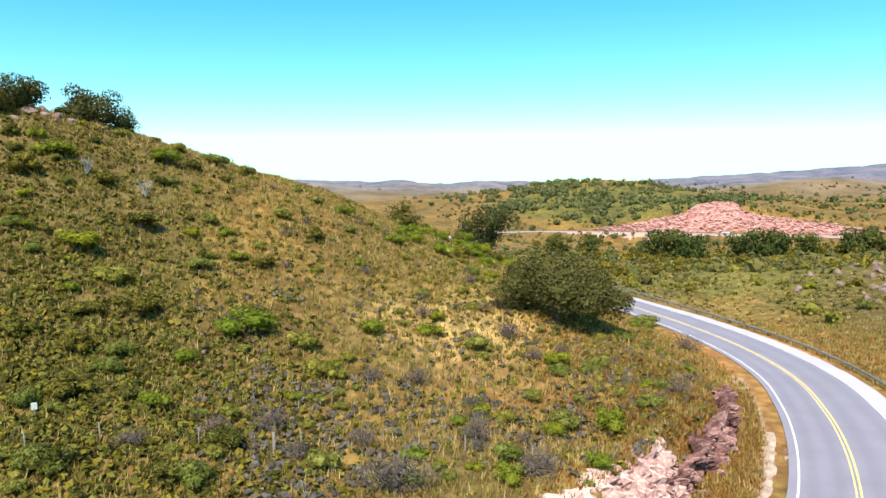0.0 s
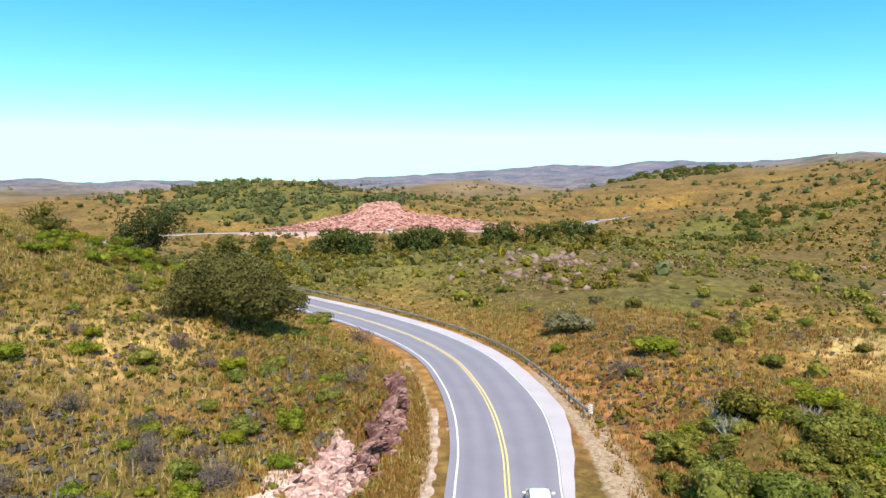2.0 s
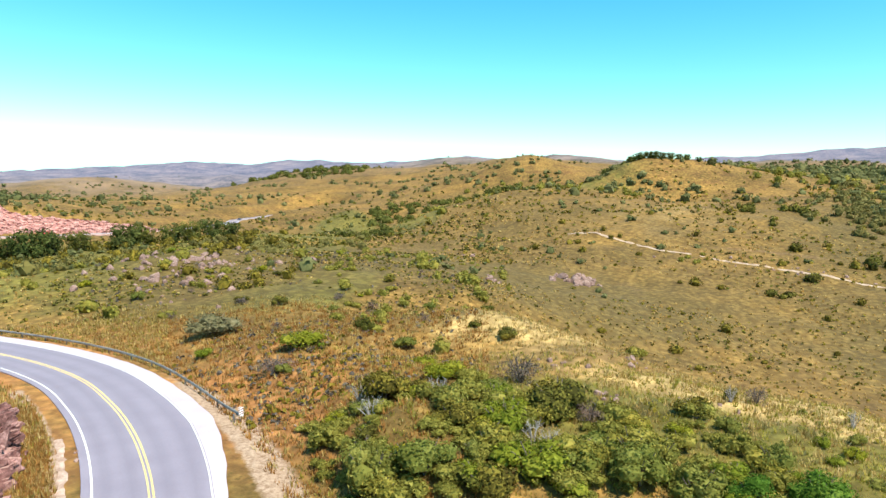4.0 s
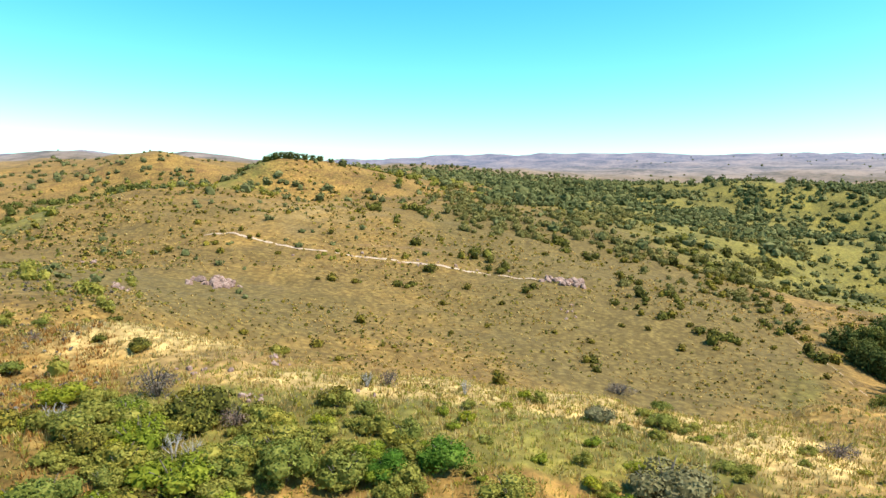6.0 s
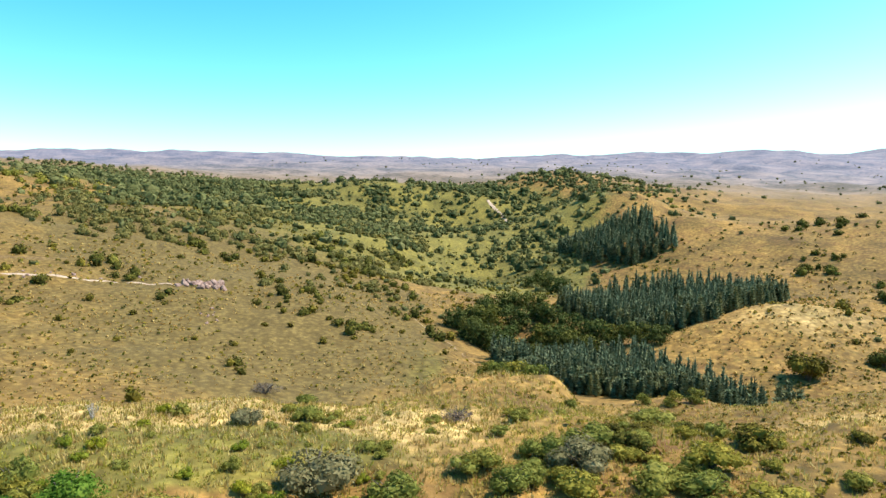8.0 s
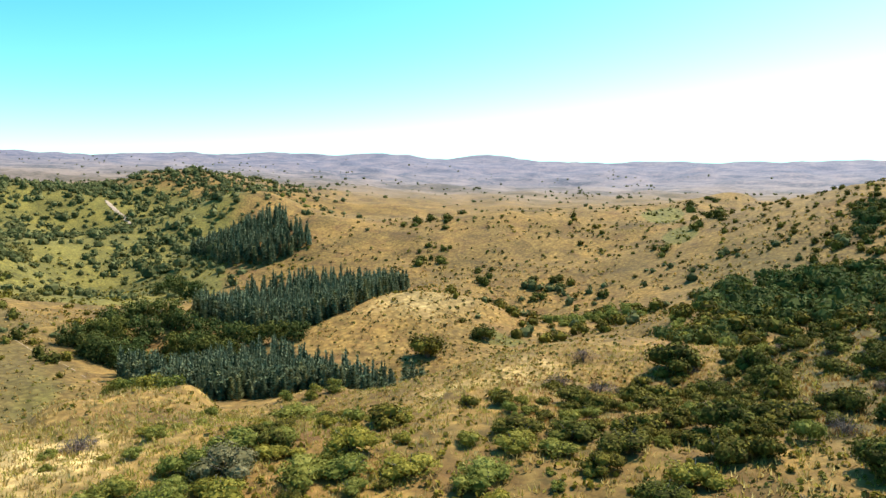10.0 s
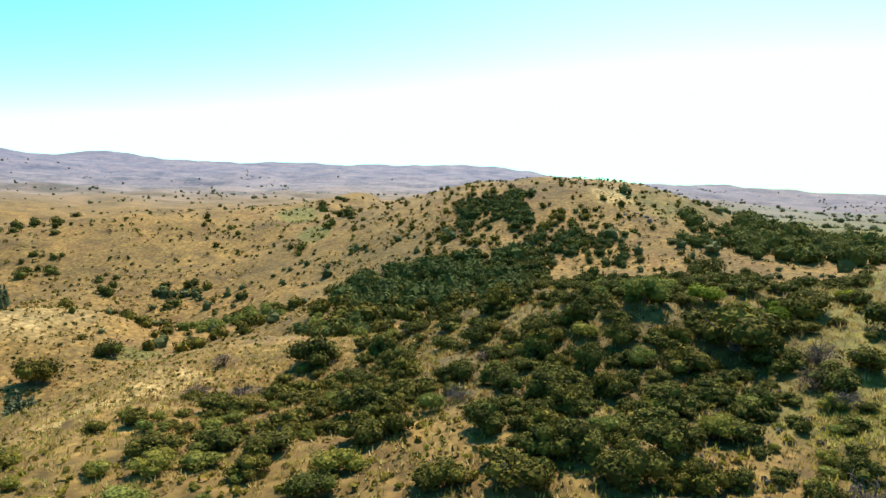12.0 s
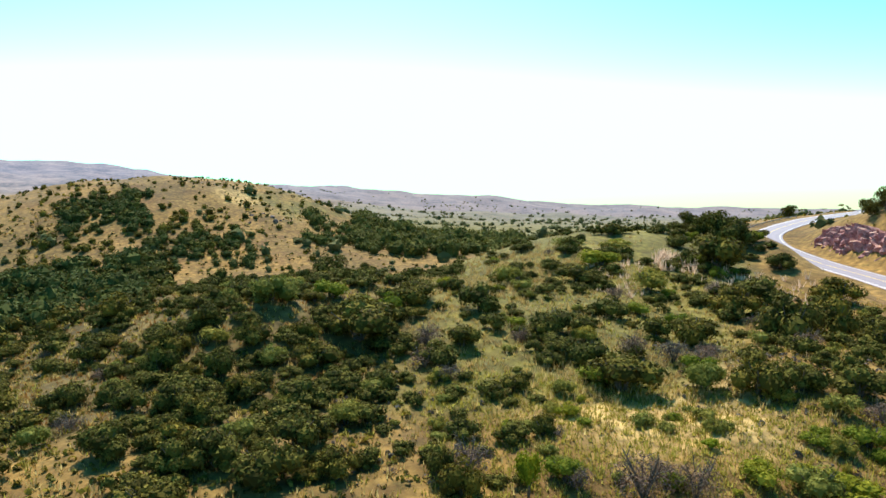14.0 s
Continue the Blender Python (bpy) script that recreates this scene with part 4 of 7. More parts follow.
RIDGE_BUSHES = (
    (81.3, 45.1, 3.6, 2.5, "E"), (85.8, 47.0, 4.2, 3.0, "E"), (76.8, 59.6, 3.0, 2.0, "O"), (69.9, 57.0, 2.7, 1.5, "O"), (66.1, 57.8, 4.8, 2.8, "D"), (79.3, 58.3, 2.4, 1.7, "O"),
    (99.0, 60.9, 2.9, 1.9, "S"), (104.3, 46.6, 6.0, 3.9, "S"), (100.5, 140.0, 7.0, 2.5, "G"), (103.8, 63.6, 3.2, 1.7, "O"), (114.2, 131.2, 3.6, 2.6, "O"), (116.4, 64.4, 3.7, 1.6, "G"),
    (117.5, 135.3, 4.4, 2.7, "O"), (61.6, 82.0, 2.4, 1.3, "D"), (79.3, 68.6, 1.4, 1.7, "D"), (81.2, 67.7, 2.2, 1.9, "G"), (72.1, 129.6, 4.6, 3.5, "O"), (76.9, 45.1, 4.4, 3.1, "O"),
    (72.5, 45.6, 4.4, 3.4, "O"), (61.2, 51.2, 4.8, 3.4, "B"), (67.5, 47.1, 4.7, 3.0, "O"), (91.6, 42.1, 3.9, 2.2, "O"), (118.5, 50.7, 3.5, 2.0, "O"), (125.2, 54.0, 3.5, 2.2, "O"))
RIDGE_BUSHES_LOW = (
    (123.3, 54.0, 2.9, 1.9, "O"), (127.1, 52.0, 5.0, 3.0, "S"), (130.6, 55.4, 3.3, 1.7, "O"), (136.5, 98.0, 4.4, 3.1, "D"), (135.4, 65.8, 2.2, 1.3, "D"), (132.6, 70.1, 4.9, 2.2, "O"),
    (126.5, 48.8, 5.1, 2.4, "O"), (121.0, 47.8, 3.6, 2.3, "O"), (137.3, 55.2, 4.5, 2.5, "O"), (140.5, 63.0, 4.1, 2.3, "D"), (133.2, 50.4, 4.7, 2.4, "O"), (117.3, 50.4, 3.0, 1.7, "O"),
    (103.8, 133.0, 5.6, 3.3, "O"), (111.0, 45.2, 4.2, 2.4, "Y2"), (76.7, 60.5, 3.5, 2.0, "D"), (100.8, 44.0, 2.2, 1.2, "B"))
SPUR_BUSHES = (
    (143.8, 180.1, 10.9, 8.9, "D"), (148.6, 198.9, 7.5, 5.8, "D"), (135.3, 63.0, 2.2, 1.4, "O"), (141.0, 63.2, 3.0, 1.6, "O"), (150.1, 69.7, 1.7, 1.2, "D"), (151.5, 54.8, 3.7, 1.9, "O"),
    (154.9, 54.2, 3.7, 1.7, "O"), (158.7, 50.9, 3.2, 2.0, "D"), (155.9, 70.2, 4.7, 2.5, "D"), (161.2, 58.3, 3.9, 2.1, "D"), (167.9, 53.8, 4.3, 3.0, "D"), (164.0, 110.8, 8.8, 5.9, "D"),
    (169.7, 104.0, 5.3, 4.2, "D"), (167.2, 84.8, 4.4, 2.9, "D"), (154.9, 99.8, 4.2, 3.3, "G"), (158.3, 95.4, 4.8, 2.4, "G"), (127.8, 58.0, 5.0, 2.1, "O"), (131.5, 57.5, 3.4, 1.7, "O"),
    (148.6, 49.5, 5.0, 2.1, "O"), (142.2, 50.7, 4.5, 1.9, "O"), (137.0, 51.3, 4.4, 2.1, "O"), (156.9, 118.1, 4.9, 2.4, "G"), (163.6, 46.4, 3.9, 2.1, "D"))
SCRUB_RIDGE_BUSHES = (
    (179.9, 97.0, 5.3, 4.7, "D"), (183.5, 75.2, 4.7, 3.8, "D"), (198.4, 78.2, 9.5, 5.8, "D"), (207.1, 73.5, 4.8, 3.2, "D"), (202.9, 88.8, 5.9, 4.1, "D"), (191.3, 81.8, 5.7, 4.3, "O"),
    (204.9, 69.0, 5.1, 3.3, "D"), (205.8, 64.9, 3.1, 1.7, "G"), (207.2, 51.9, 3.2, 1.9, "D"), (205.0, 46.0, 2.6, 2.7, "D"), (207.7, 46.9, 3.3, 2.5, "G"), (211.5, 62.0, 2.8, 2.2, "D"),
    (214.0, 52.5, 1.7, 1.9, "D"), (190.7, 45.6, 5.0, 3.6, "D"), (186.4, 48.0, 4.5, 3.3, "D"), (193.5, 60.1, 4.7, 2.6, "D"), (187.3, 67.6, 3.7, 3.4, "D"), (180.6, 62.4, 3.5, 2.7, "D"),
    (194.8, 70.3, 4.9, 3.5, "D"), (183.5, 61.0, 3.6, 2.9, "D"), (178.6, 52.5, 3.5, 2.7, "D"), (193.1, 50.0, 4.6, 3.4, "D"), (196.1, 87.5, 5.0, 3.1, "B"), (181.5, 44.2, 4.9, 2.7, "D"))
SCRUB_RIDGE_BUSHES_NEXT = (
    (174.7, 45.4, 4.2, 2.4, "D"), (167.8, 60.0, 5.4, 3.4, "D"), (171.1, 85.2, 4.2, 3.4, "D"), (176.7, 68.9, 3.5, 2.8, "D"), (200.3, 63.5, 3.1, 2.5, "D"), (197.2, 55.1, 3.2, 2.7, "O"),
    (189.7, 73.3, 4.3, 3.5, "D"), (186.3, 78.8, 3.9, 3.2, "D"), (182.5, 71.6, 3.6, 3.5, "D"), (185.4, 57.6, 3.4, 2.9, "D"), (188.7, 62.5, 3.1, 3.1, "D"), (173.9, 59.0, 3.0, 2.5, "O"),
    (188.3, 53.0, 3.1, 2.2, "O"), (201.0, 85.4, 4.1, 3.3, "B"), (193.9, 76.1, 3.8, 3.3, "D"), (177.7, 82.3, 4.1, 3.3, "D"), (191.1, 69.8, 3.5, 2.8, "O"), (175.3, 104.1, 4.3, 3.4, "D"),
    (164.0, 111.7, 5.3, 5.2, "D"), (160.3, 55.0, 4.3, 2.2, "D"), (155.9, 58.0, 4.4, 2.2, "D"), (151.7, 57.8, 5.1, 2.1, "D"), (165.9, 49.7, 4.5, 2.1, "O"))
LOOP_BUSHES = (
    (208.6, 87.4, 5.5, 4.3, "D"), (220.4, 64.1, 7.8, 4.9, "D"), (217.6, 71.0, 4.7, 3.4, "D"), (230.6, 65.0, 5.7, 4.6, "D"), (226.7, 65.2, 4.1, 3.5, "O"), (232.7, 89.8, 8.0, 7.1, "D"),
    (235.5, 100.1, 6.5, 6.7, "D"), (227.4, 132.7, 11.7, 9.0, "D"), (211.0, 106.5, 5.5, 4.4, "O"), (214.5, 79.1, 5.9, 4.7, "D"), (222.4, 44.5, 4.7, 3.4, "G"), (226.3, 45.0, 3.6, 3.0, "G"),
    (207.2, 43.2, 3.3, 3.5, "D"), (231.0, 48.6, 3.5, 2.1, "B"), (234.7, 49.4, 4.0, 2.6, "O"), (238.1, 59.5, 3.8, 2.5, "B"), (231.8, 140.6, 5.9, 3.8, "D"), (237.3, 68.3, 5.4, 3.4, "D"),
    (222.9, 83.1, 4.6, 3.9, "D"), (225.9, 81.6, 5.1, 4.3, "D"), (219.3, 91.3, 5.9, 3.6, "D"), (222.4, 109.5, 7.8, 5.0, "O"), (228.8, 104.5, 7.2, 5.4, "D"), (216.6, 110.4, 6.3, 3.4, "D"))
LOOP_BUSHES_NEXT = (
    (224.5, 148.2, 5.8, 3.9, "D"), (203.4, 92.0, 4.6, 3.7, "D"), (227.4, 52.2, 1.6, 0.9, "Y"), (212.8, 43.2, 2.0, 3.6, "Y"), (238.5, 94.3, 5.3, 4.5, "D"), (235.6, 125.7, 8.2, 5.2, "D"),
    (230.7, 116.8, 7.9, 5.1, "D"), (215.9, 45.2, 3.0, 2.3, "B"), (233.6, 67.3, 4.5, 3.4, "D"), (236.4, 56.7, 2.5, 1.9, "O"), (213.9, 53.6, 2.2, 2.0, "D"), (224.3, 73.0, 4.1, 2.8, "G"),
    (218.4, 121.6, 7.9, 3.8, "B"), (236.9, 50.5, 4.8, 2.3, "B"), (210.1, 60.5, 2.5, 1.3, "D"), (232.1, 64.1, 2.9, 1.9, "O"), (219.7, 137.0, 6.6, 2.6, "O"), (215.6, 132.9, 6.5, 2.9, "O"),
    (228.6, 153.4, 8.2, 6.7, "D"), (225.5, 90.0, 4.2, 2.7, "D"))

PLACED = HOME_BUSHES + HOME_BUSHES_GREY + ROADSIDE_THICKET + RIDGE_BUSHES + RIDGE_BUSHES_LOW + SPUR_BUSHES + SCRUB_RIDGE_BUSHES + SCRUB_RIDGE_BUSHES_NEXT + LOOP_BUSHES + LOOP_BUSHES_NEXT

# loose growth: (bearing from, to, distance from, to, how many, width from, to, kinds)
LOOSE = (
    (326, 350, 42, 112, 90, 1.2, 3.2, "DOBDO"), (346, 364, 42, 112, 40, 1.0, 2.4, "OGBOG"), (0, 24, 40, 100, 75, 0.9, 2.4, "OGBOG"), (44, 62, 42, 60, 26, 1.8, 4.0, "DOBOO"),
    (62, 84, 42, 56, 22, 1.8, 3.6, "OBOBO"), (84, 118, 42, 66, 30, 0.8, 2.2, "OBOB"), (118, 160, 42, 75, 44, 1.2, 2.8, "OODO"),
    (160, 182, 60, 115, 30, 1.6, 3.6, "DDOG"), (178, 200, 44, 118, 74, 1.8, 3.8, "DDDO"), (198, 240, 62, 130, 84, 1.6, 4.2, "DDOBG"), (198, 240, 44, 62, 34, 0.9, 2.4, "OBOGB"),
    (28, 60, 62, 200, 90, 1.0, 3.0, "OBOGD"), (210, 232, 120, 180, 50, 2.0, 4.5, "DDOB"), (356, 367, 98, 142, 36, 2.0, 5.0, "BDBB"), (4, 14, 84, 100, 10, 1.2, 2.6, "BB"))

bush_kit = {}
used = {}


def plant(kind, bearing, distance, width, height):
    kind = {"Y2": "O"}.get(kind, kind)
    x, y = polar(bearing, distance)
    if used.get(kind, 0) >= 300:
        return
    used[kind] = used.get(kind, 0) + 1
    key = (kind, used[kind] % 5)
    m = pose(x, y, height_at(x, y) - 0.05, 0, 0, GEN.uniform(0, 360)) @ Matrix.Diagonal((width, width * GEN.uniform(0.85, 1.1), height / 0.8, 1))
    if key not in bush_kit:
        bush_kit[key] = shrub(*key)
        bush_kit[key].matrix_basis = m
    else:
        src = bush_kit[key]
        keep = src.scale.copy()
        src.scale = (1, 1, 1)
        copy_thing(src, m)
        src.scale = keep


for bearing, distance, width, height, kind in PLACED:
    plant(kind, bearing, distance, width, height)
for b0, b1, r0, r1, many, w0, w1, kinds in LOOSE:
    for k in range(many):
        b, r = GEN.uniform(b0, b1), math.sqrt(GEN.uniform(r0 * r0, r1 * r1))
        x, y = polar(b, r)
        off = to_road(np.array([x]), np.array([y]))[2][0]
        w = GEN.uniform(w0, w1)
        if off > 11 + w / 2:
            plant(kinds[k % len(kinds)], b, r, w, w * GEN.uniform(0.5, 0.8))


# ---- grass ----
def grass_tufts(b0, b1, r0, r1, many, tall, wide, blades, patches=None, floor_=0.0):
    """Tufts of blades strewn over a sector; each blade is a thin bent triangle pair."""
    b, r = GEN.uniform(b0, b1, many), np.sqrt(GEN.uniform(r0 * r0, r1 * r1, many))
    x, y = r * np.sin(np.radians(b)), r * np.cos(np.radians(b))
    edge = to_road(x, y)
    keep = edge[2] > np.where(edge[1] < 0, 6.0 + 0.7 * GEN.uniform(0, 1, many) ** 2, 8.0)
    if patches:
        keep &= GEN.uniform(0, 1, many) < np.clip(amount_of(patches, x, y) + floor_, 0, 1)
    x, y = x[keep], y[keep]
    z = ground(x, y)
    n = len(x)
    size = GEN.uniform(0.55, 1.3, n)
    cx, cy, cz, s = (np.repeat(q, blades) for q in (x, y, z, size))
    a, lean = GEN.uniform(0, 6.283, n * blades), GEN.uniform(0.1, 0.75, n * blades)
    h = tall * s * GEN.uniform(0.6, 1.15, n * blades)
    ox, oy = np.cos(a), np.sin(a)
    base = np.stack([cx + ox * wide * 0.9 * GEN.uniform(0, 1, n * blades), cy + oy * wide * 0.9 * GEN.uniform(0, 1, n * blades), cz - 0.05], 1)
    side = np.stack([-oy, ox, np.zeros_like(ox)], 1) * (wide * 0.16 * s)[:, None]
    tip = base + np.stack([ox * lean * h, oy * lean * h, h * np.sqrt(np.maximum(1 - lean ** 2, 0.2))], 1)
    v = np.stack([base - side, base + side, tip], 1).reshape(-1, 3)
    return v, np.arange(len(v)).reshape(-1, 3)


def grass(name, label, mat, *fields):
    pile = Pile()
    for f in fields:
        pile.add(*grass_tufts(*f))
    tagged(new(name, pile.mesh(name, mat)), label, "grass", kind="stuff")


grass("dry_grass", "golden dry bunch grass covering the slopes", GRASS_DRY,
      (324, 394, 36, 125, 26000, 0.62, 0.46, 4), (15, 27, 36, 78, 8000, 0.42, 0.28, 5), (28, 120, 40, 120, 12000, 0.55, 0.42, 6), (118, 242, 40, 130, 13000, 0.6, 0.42, 6))
grass("green_grass", "green and yellowish grass between the shrubs", GRASS_GREEN,
      (324, 394, 36, 120, 9500, 0.5, 0.4, 5), (44, 142, 40, 76, 6000, 0.36, 0.4, 7), (118, 242, 40, 130, 8000, 0.5, 0.4, 5), (204, 242, 40, 66, 5000, 0.45, 0.32, 5))
grass("plume_grass", "pale feathery seed heads of tall grass", GRASS_PLUME,
      (324, 394, 36, 112, 7000, 0.75, 0.22, 3), (50, 130, 52, 105, 8000, 0.5, 0.36, 5, PALE_STRAW, 0.03), (198, 240, 60, 150, 9000, 0.95, 0.34, 7, PALE_STRAW, 0.03), (320, 345, 95, 118, 2500, 1.0, 0.4, 7, PALE_STRAW, 0.0))

GRASS_PINK = leaf_material("pinkish_plumes", (0.42, 0.33, 0.29), (0.60, 0.50, 0.46), (0.76, 0.66, 0.63), 0.4)
grass("pampas_plumes", "pinkish white plumes of tall grass beside dark shrubs", GRASS_PINK, (222.6, 225.8, 126, 138, 90, 1.7, 0.7, 9), (226.4, 236.5, 118, 136, 90, 1.5, 0.6, 8), (217, 222, 104, 130, 50, 1.3, 0.5, 8))
GRASS_RUSSET = leaf_material("russet_grass", (0.150, 0.075, 0.025), (0.270, 0.140, 0.045), (0.400, 0.240, 0.085), 0.3)
grass("russet_grass", "reddish brown dry grass beside the road", GRASS_RUSSET, (15, 27, 38, 76, 14000, 0.42, 0.28, 5), (8, 60, 42, 112, 7000, 0.55, 0.4, 7), (150, 200, 60, 110, 2500, 0.5, 0.4, 6))

LEAF_GROVE = leaf_material("valley_tree_leaves", (0.040, 0.050, 0.014), (0.080, 0.095, 0.026), (0.155, 0.165, 0.048), 0.2)

# ---- far growth, joined ----
thicket_kit = []
for k in range(6):
    kit_gen = np.random.default_rng(300 + k)
    thicket_kit.append(crown(kit_gen, lobes(kit_gen, 6, 0.8), 560, 0.05, 0.6, 0.86, 0.10))


def far_scrub(name, label, mat, fields, detail, strew=3.5):
    """Many small shrubs: a ragged body with leaf clumps, too many to count."""
    pile = Pile()
    body = BALL0 if detail == 0 else BALL1
    for b0, b1, r0, r1, many, w0, w1, clump in fields:
        b = GEN.uniform(b0, b1, many) + (GEN.normal(size=many) * strew if r0 > 180 else 0)
        r = np.sqrt(GEN.uniform(r0 * r0, r1 * r1, many))
        if clump:
            x, y = r * np.sin(np.radians(b)), r * np.cos(np.radians(b))
            g = np.array([noise.noise((px / clump, py / clump, 3.7)) for px, py in zip(x, y)])
            b, r = b[g > 0.05], r[g > 0.05]
        x, y = r * np.sin(np.radians(b)), r * np.cos(np.radians(b))
        ok = to_road(x, y)[2] > 11
        x, y = x[ok], y[ok]
        z = ground(x, y)
        for px, py, pz in zip(x, y, z):
            w = w0 * (w1 / w0) ** (GEN.uniform() ** 1.6) / 2
            hgt = w * GEN.uniform(0.55, 1.0)
            if detail == 2:
                base = thicket_kit[GEN.integers(len(thicket_kit))]
                a = GEN.uniform(0, 6.283)
                for v, f in zip(base.v, [*base.f4, *base.f3]):
                    q = v * (2 * w, 2 * w, 2.1 * hgt)
                    pile.add(np.stack([q[:, 0] * math.cos(a) - q[:, 1] * math.sin(a) + px, q[:, 0] * math.sin(a) + q[:, 1] * math.cos(a) + py, q[:, 2] + pz - 0.05], 1), f - f.min())
                continue
            v = body[0] * (1 + GEN.uniform(-0.32, 0.32, (len(body[0]), 1))) * (w * GEN.uniform(0.6, 0.95), w * GEN.uniform(0.6, 0.95), hgt * 0.85) + (px, py, pz + hgt * 0.5)
            pile.add(v, body[1])
            k = (12, 80)[detail]
            d = unit(GEN.normal(size=(k, 3)) + (0, 0, 0.4))
            pile.add(*sprigs(np.array((px, py, pz + hgt * 0.55)) + d * (w, w, hgt) * GEN.uniform(0.82, 1.08, (k, 1)), d + GEN.normal(size=(k, 3)) * 0.4, w * (0.36, 0.2)[detail]))
    tagged(new(name, pile.mesh(name, mat)), label, "shrubs", kind="stuff")


far_scrub("scrub_thicket", "dense dark green scrub covering the near ridge", LEAF_DARK,
          ((177, 201, 46, 116, 215, 2.0, 4.4, 0), (168, 177, 80, 116, 30, 2.0, 4.0, 0), (180, 214, 42, 66, 60, 1.6, 3.4, 0), (204, 231, 105, 190, 150, 2.0, 4.6, 0), (198, 240, 70, 125, 150, 1.8, 4.2, 0), (162, 172, 60, 112, 26, 1.6, 3.6, 0)), 2)
far_scrub("low_olive_scrub", "low olive bushes along the near slopes", LEAF_OLIVE,
          ((44, 84, 42, 58, 120, 1.4, 3.6, 0), (84, 165, 42, 68, 50, 0.8, 2.2, 0), (324, 380, 42, 118, 130, 0.9, 2.2, 0), (196, 240, 44, 120, 60, 1.0, 2.6, 0)), 2)
far_scrub("distant_shrubs", "dark green shrubs dotted over the far slopes", LEAF_DARK,
          ((62, 112, 120, 330, 90, 1.4, 4.0, 0), (100, 120, 180, 330, 60, 2, 4.5, 0), (148, 175, 150, 420, 150, 1.6, 4.5, 40), (166, 200, 200, 400, 380, 1.2, 3.4, 0),
           (164, 182, 140, 215, 110, 3.0, 6.0, 0), (172, 186, 250, 330, 200, 2.5, 5.0, 40), (28, 60, 130, 330, 120, 1.4, 4.0, 30), (10, 36, 270, 385, 110, 3, 6.5, 40), (150, 160, 200, 250, 40, 3, 6, 0)), 1)
far_scrub("shrub_clumps", "clumps of dark shrubs along the track and the opposite slope", LEAF_DARK, ((78.1, 80.9, 349, 360, 7, 4, 6, 0), (82.3, 85.3, 350, 364, 8, 4, 7, 0), (81.1, 82.0, 304, 312, 2, 3, 4, 0), (83.4, 84.4, 263, 269, 2, 4, 5, 0), (88.2, 89.8, 249, 266, 4, 4, 6, 0), (89.4, 91.0, 239, 247, 3, 3, 5, 0), (93.6, 96.1, 289, 323, 7, 4, 7, 0), (97.5, 98.6, 285, 299, 3, 4, 5, 0), (84.6, 85.6, 229, 236, 2, 4, 5, 0), (81.8, 83.7, 209, 220, 5, 2, 4, 0), (92.7, 93.6, 214, 221, 2, 3, 4, 0)), 1, 0)
far_scrub("gully_shrubs", "dense dark shrubs in the gully beside the opposite slope", LEAF_DARK, ((97.7, 99.0, 153, 162, 4, 2, 3.4, 0), (106.4, 109.1, 184, 200, 6, 3, 5, 0), (109.0, 113.0, 213, 282, 14, 3, 5, 0), (103.9, 109.7, 296, 393, 26, 4, 7, 0), (110.7, 112.6, 368, 408, 8, 4, 7, 0), (114.4, 115.8, 332, 391, 5, 3, 5, 0), (114.2, 115.8, 189, 208, 5, 3, 4.5, 0), (116.7, 119.0, 215, 233, 10, 4, 7, 0), (99.6, 107.0, 196, 253, 16, 2, 4, 0)), 1, 0)
far_scrub("hill_shrubs", "mixed shrubs over the rolling hills behind", LEAF_OLIVE, ((54.3, 56.4, 342, 460, 8, 4, 7, 0), (56.4, 60.1, 386, 494, 12, 4, 7, 0), (57.5, 64.1, 504, 553, 16, 3, 6, 0), (64.1, 72.6, 411, 439, 24, 3, 6, 0), (79.0, 89.3, 460, 631, 60, 4, 8, 0), (54.0, 55.4, 164, 184, 4, 3, 5, 0), (57.9, 59.6, 137, 142, 4, 3, 4, 0), (75.3, 77.1, 237, 254, 5, 2, 4, 0), (28, 52, 120, 240, 70, 1.5, 4, 0), (10, 26, 120, 230, 60, 2, 5, 0), (46, 62, 80, 200, 60, 1.2, 3.2, 0)), 1, 0)
far_scrub("valley_belt", "dark green belt of bushes below the far road", LEAF_DARK, ((12, 44, 250, 345, 130, 2.5, 6, 0), (11, 20, 120, 220, 40, 2, 5, 0), (30, 44, 130, 200, 30, 2, 4, 0)), 1, 0)
far_scrub("saddle_shrubs", "dark shrubs scattered on the golden saddle", LEAF_DARK, ((142.7, 145.8, 330, 365, 16, 3, 6, 0), (147.6, 149.6, 292, 331, 8, 3, 5, 0), (152.6, 155.0, 271, 305, 8, 3, 5, 0), (148.2, 150.8, 263, 272, 8, 3, 4, 0), (155.5, 156.9, 260, 269, 3, 2, 4, 0), (158.1, 159.0, 264, 274, 3, 3, 4, 0), (161.7, 163.5, 313, 327, 4, 4, 6, 0), (164.9, 167.3, 342, 500, 14, 4, 7, 0), (155.5, 165.0, 270, 356, 14, 1.6, 3, 0)), 1, 0)
far_scrub("ravine_scrub", "dense dark scrub filling the ravine and the knoll", LEAF_DARK, ((176.7, 181.7, 288, 342, 70, 2.5, 5, 0), (181.8, 188.7, 251, 289, 55, 2.5, 5, 0), (171.9, 183.5, 218, 258, 90, 3, 6, 0), (165.9, 174.2, 136, 241, 80, 3, 6, 0), (159.3, 164.0, 585, 632, 14, 5, 8, 0), (141.9, 146.8, 391, 446, 12, 4, 8, 0)), 1, 0)
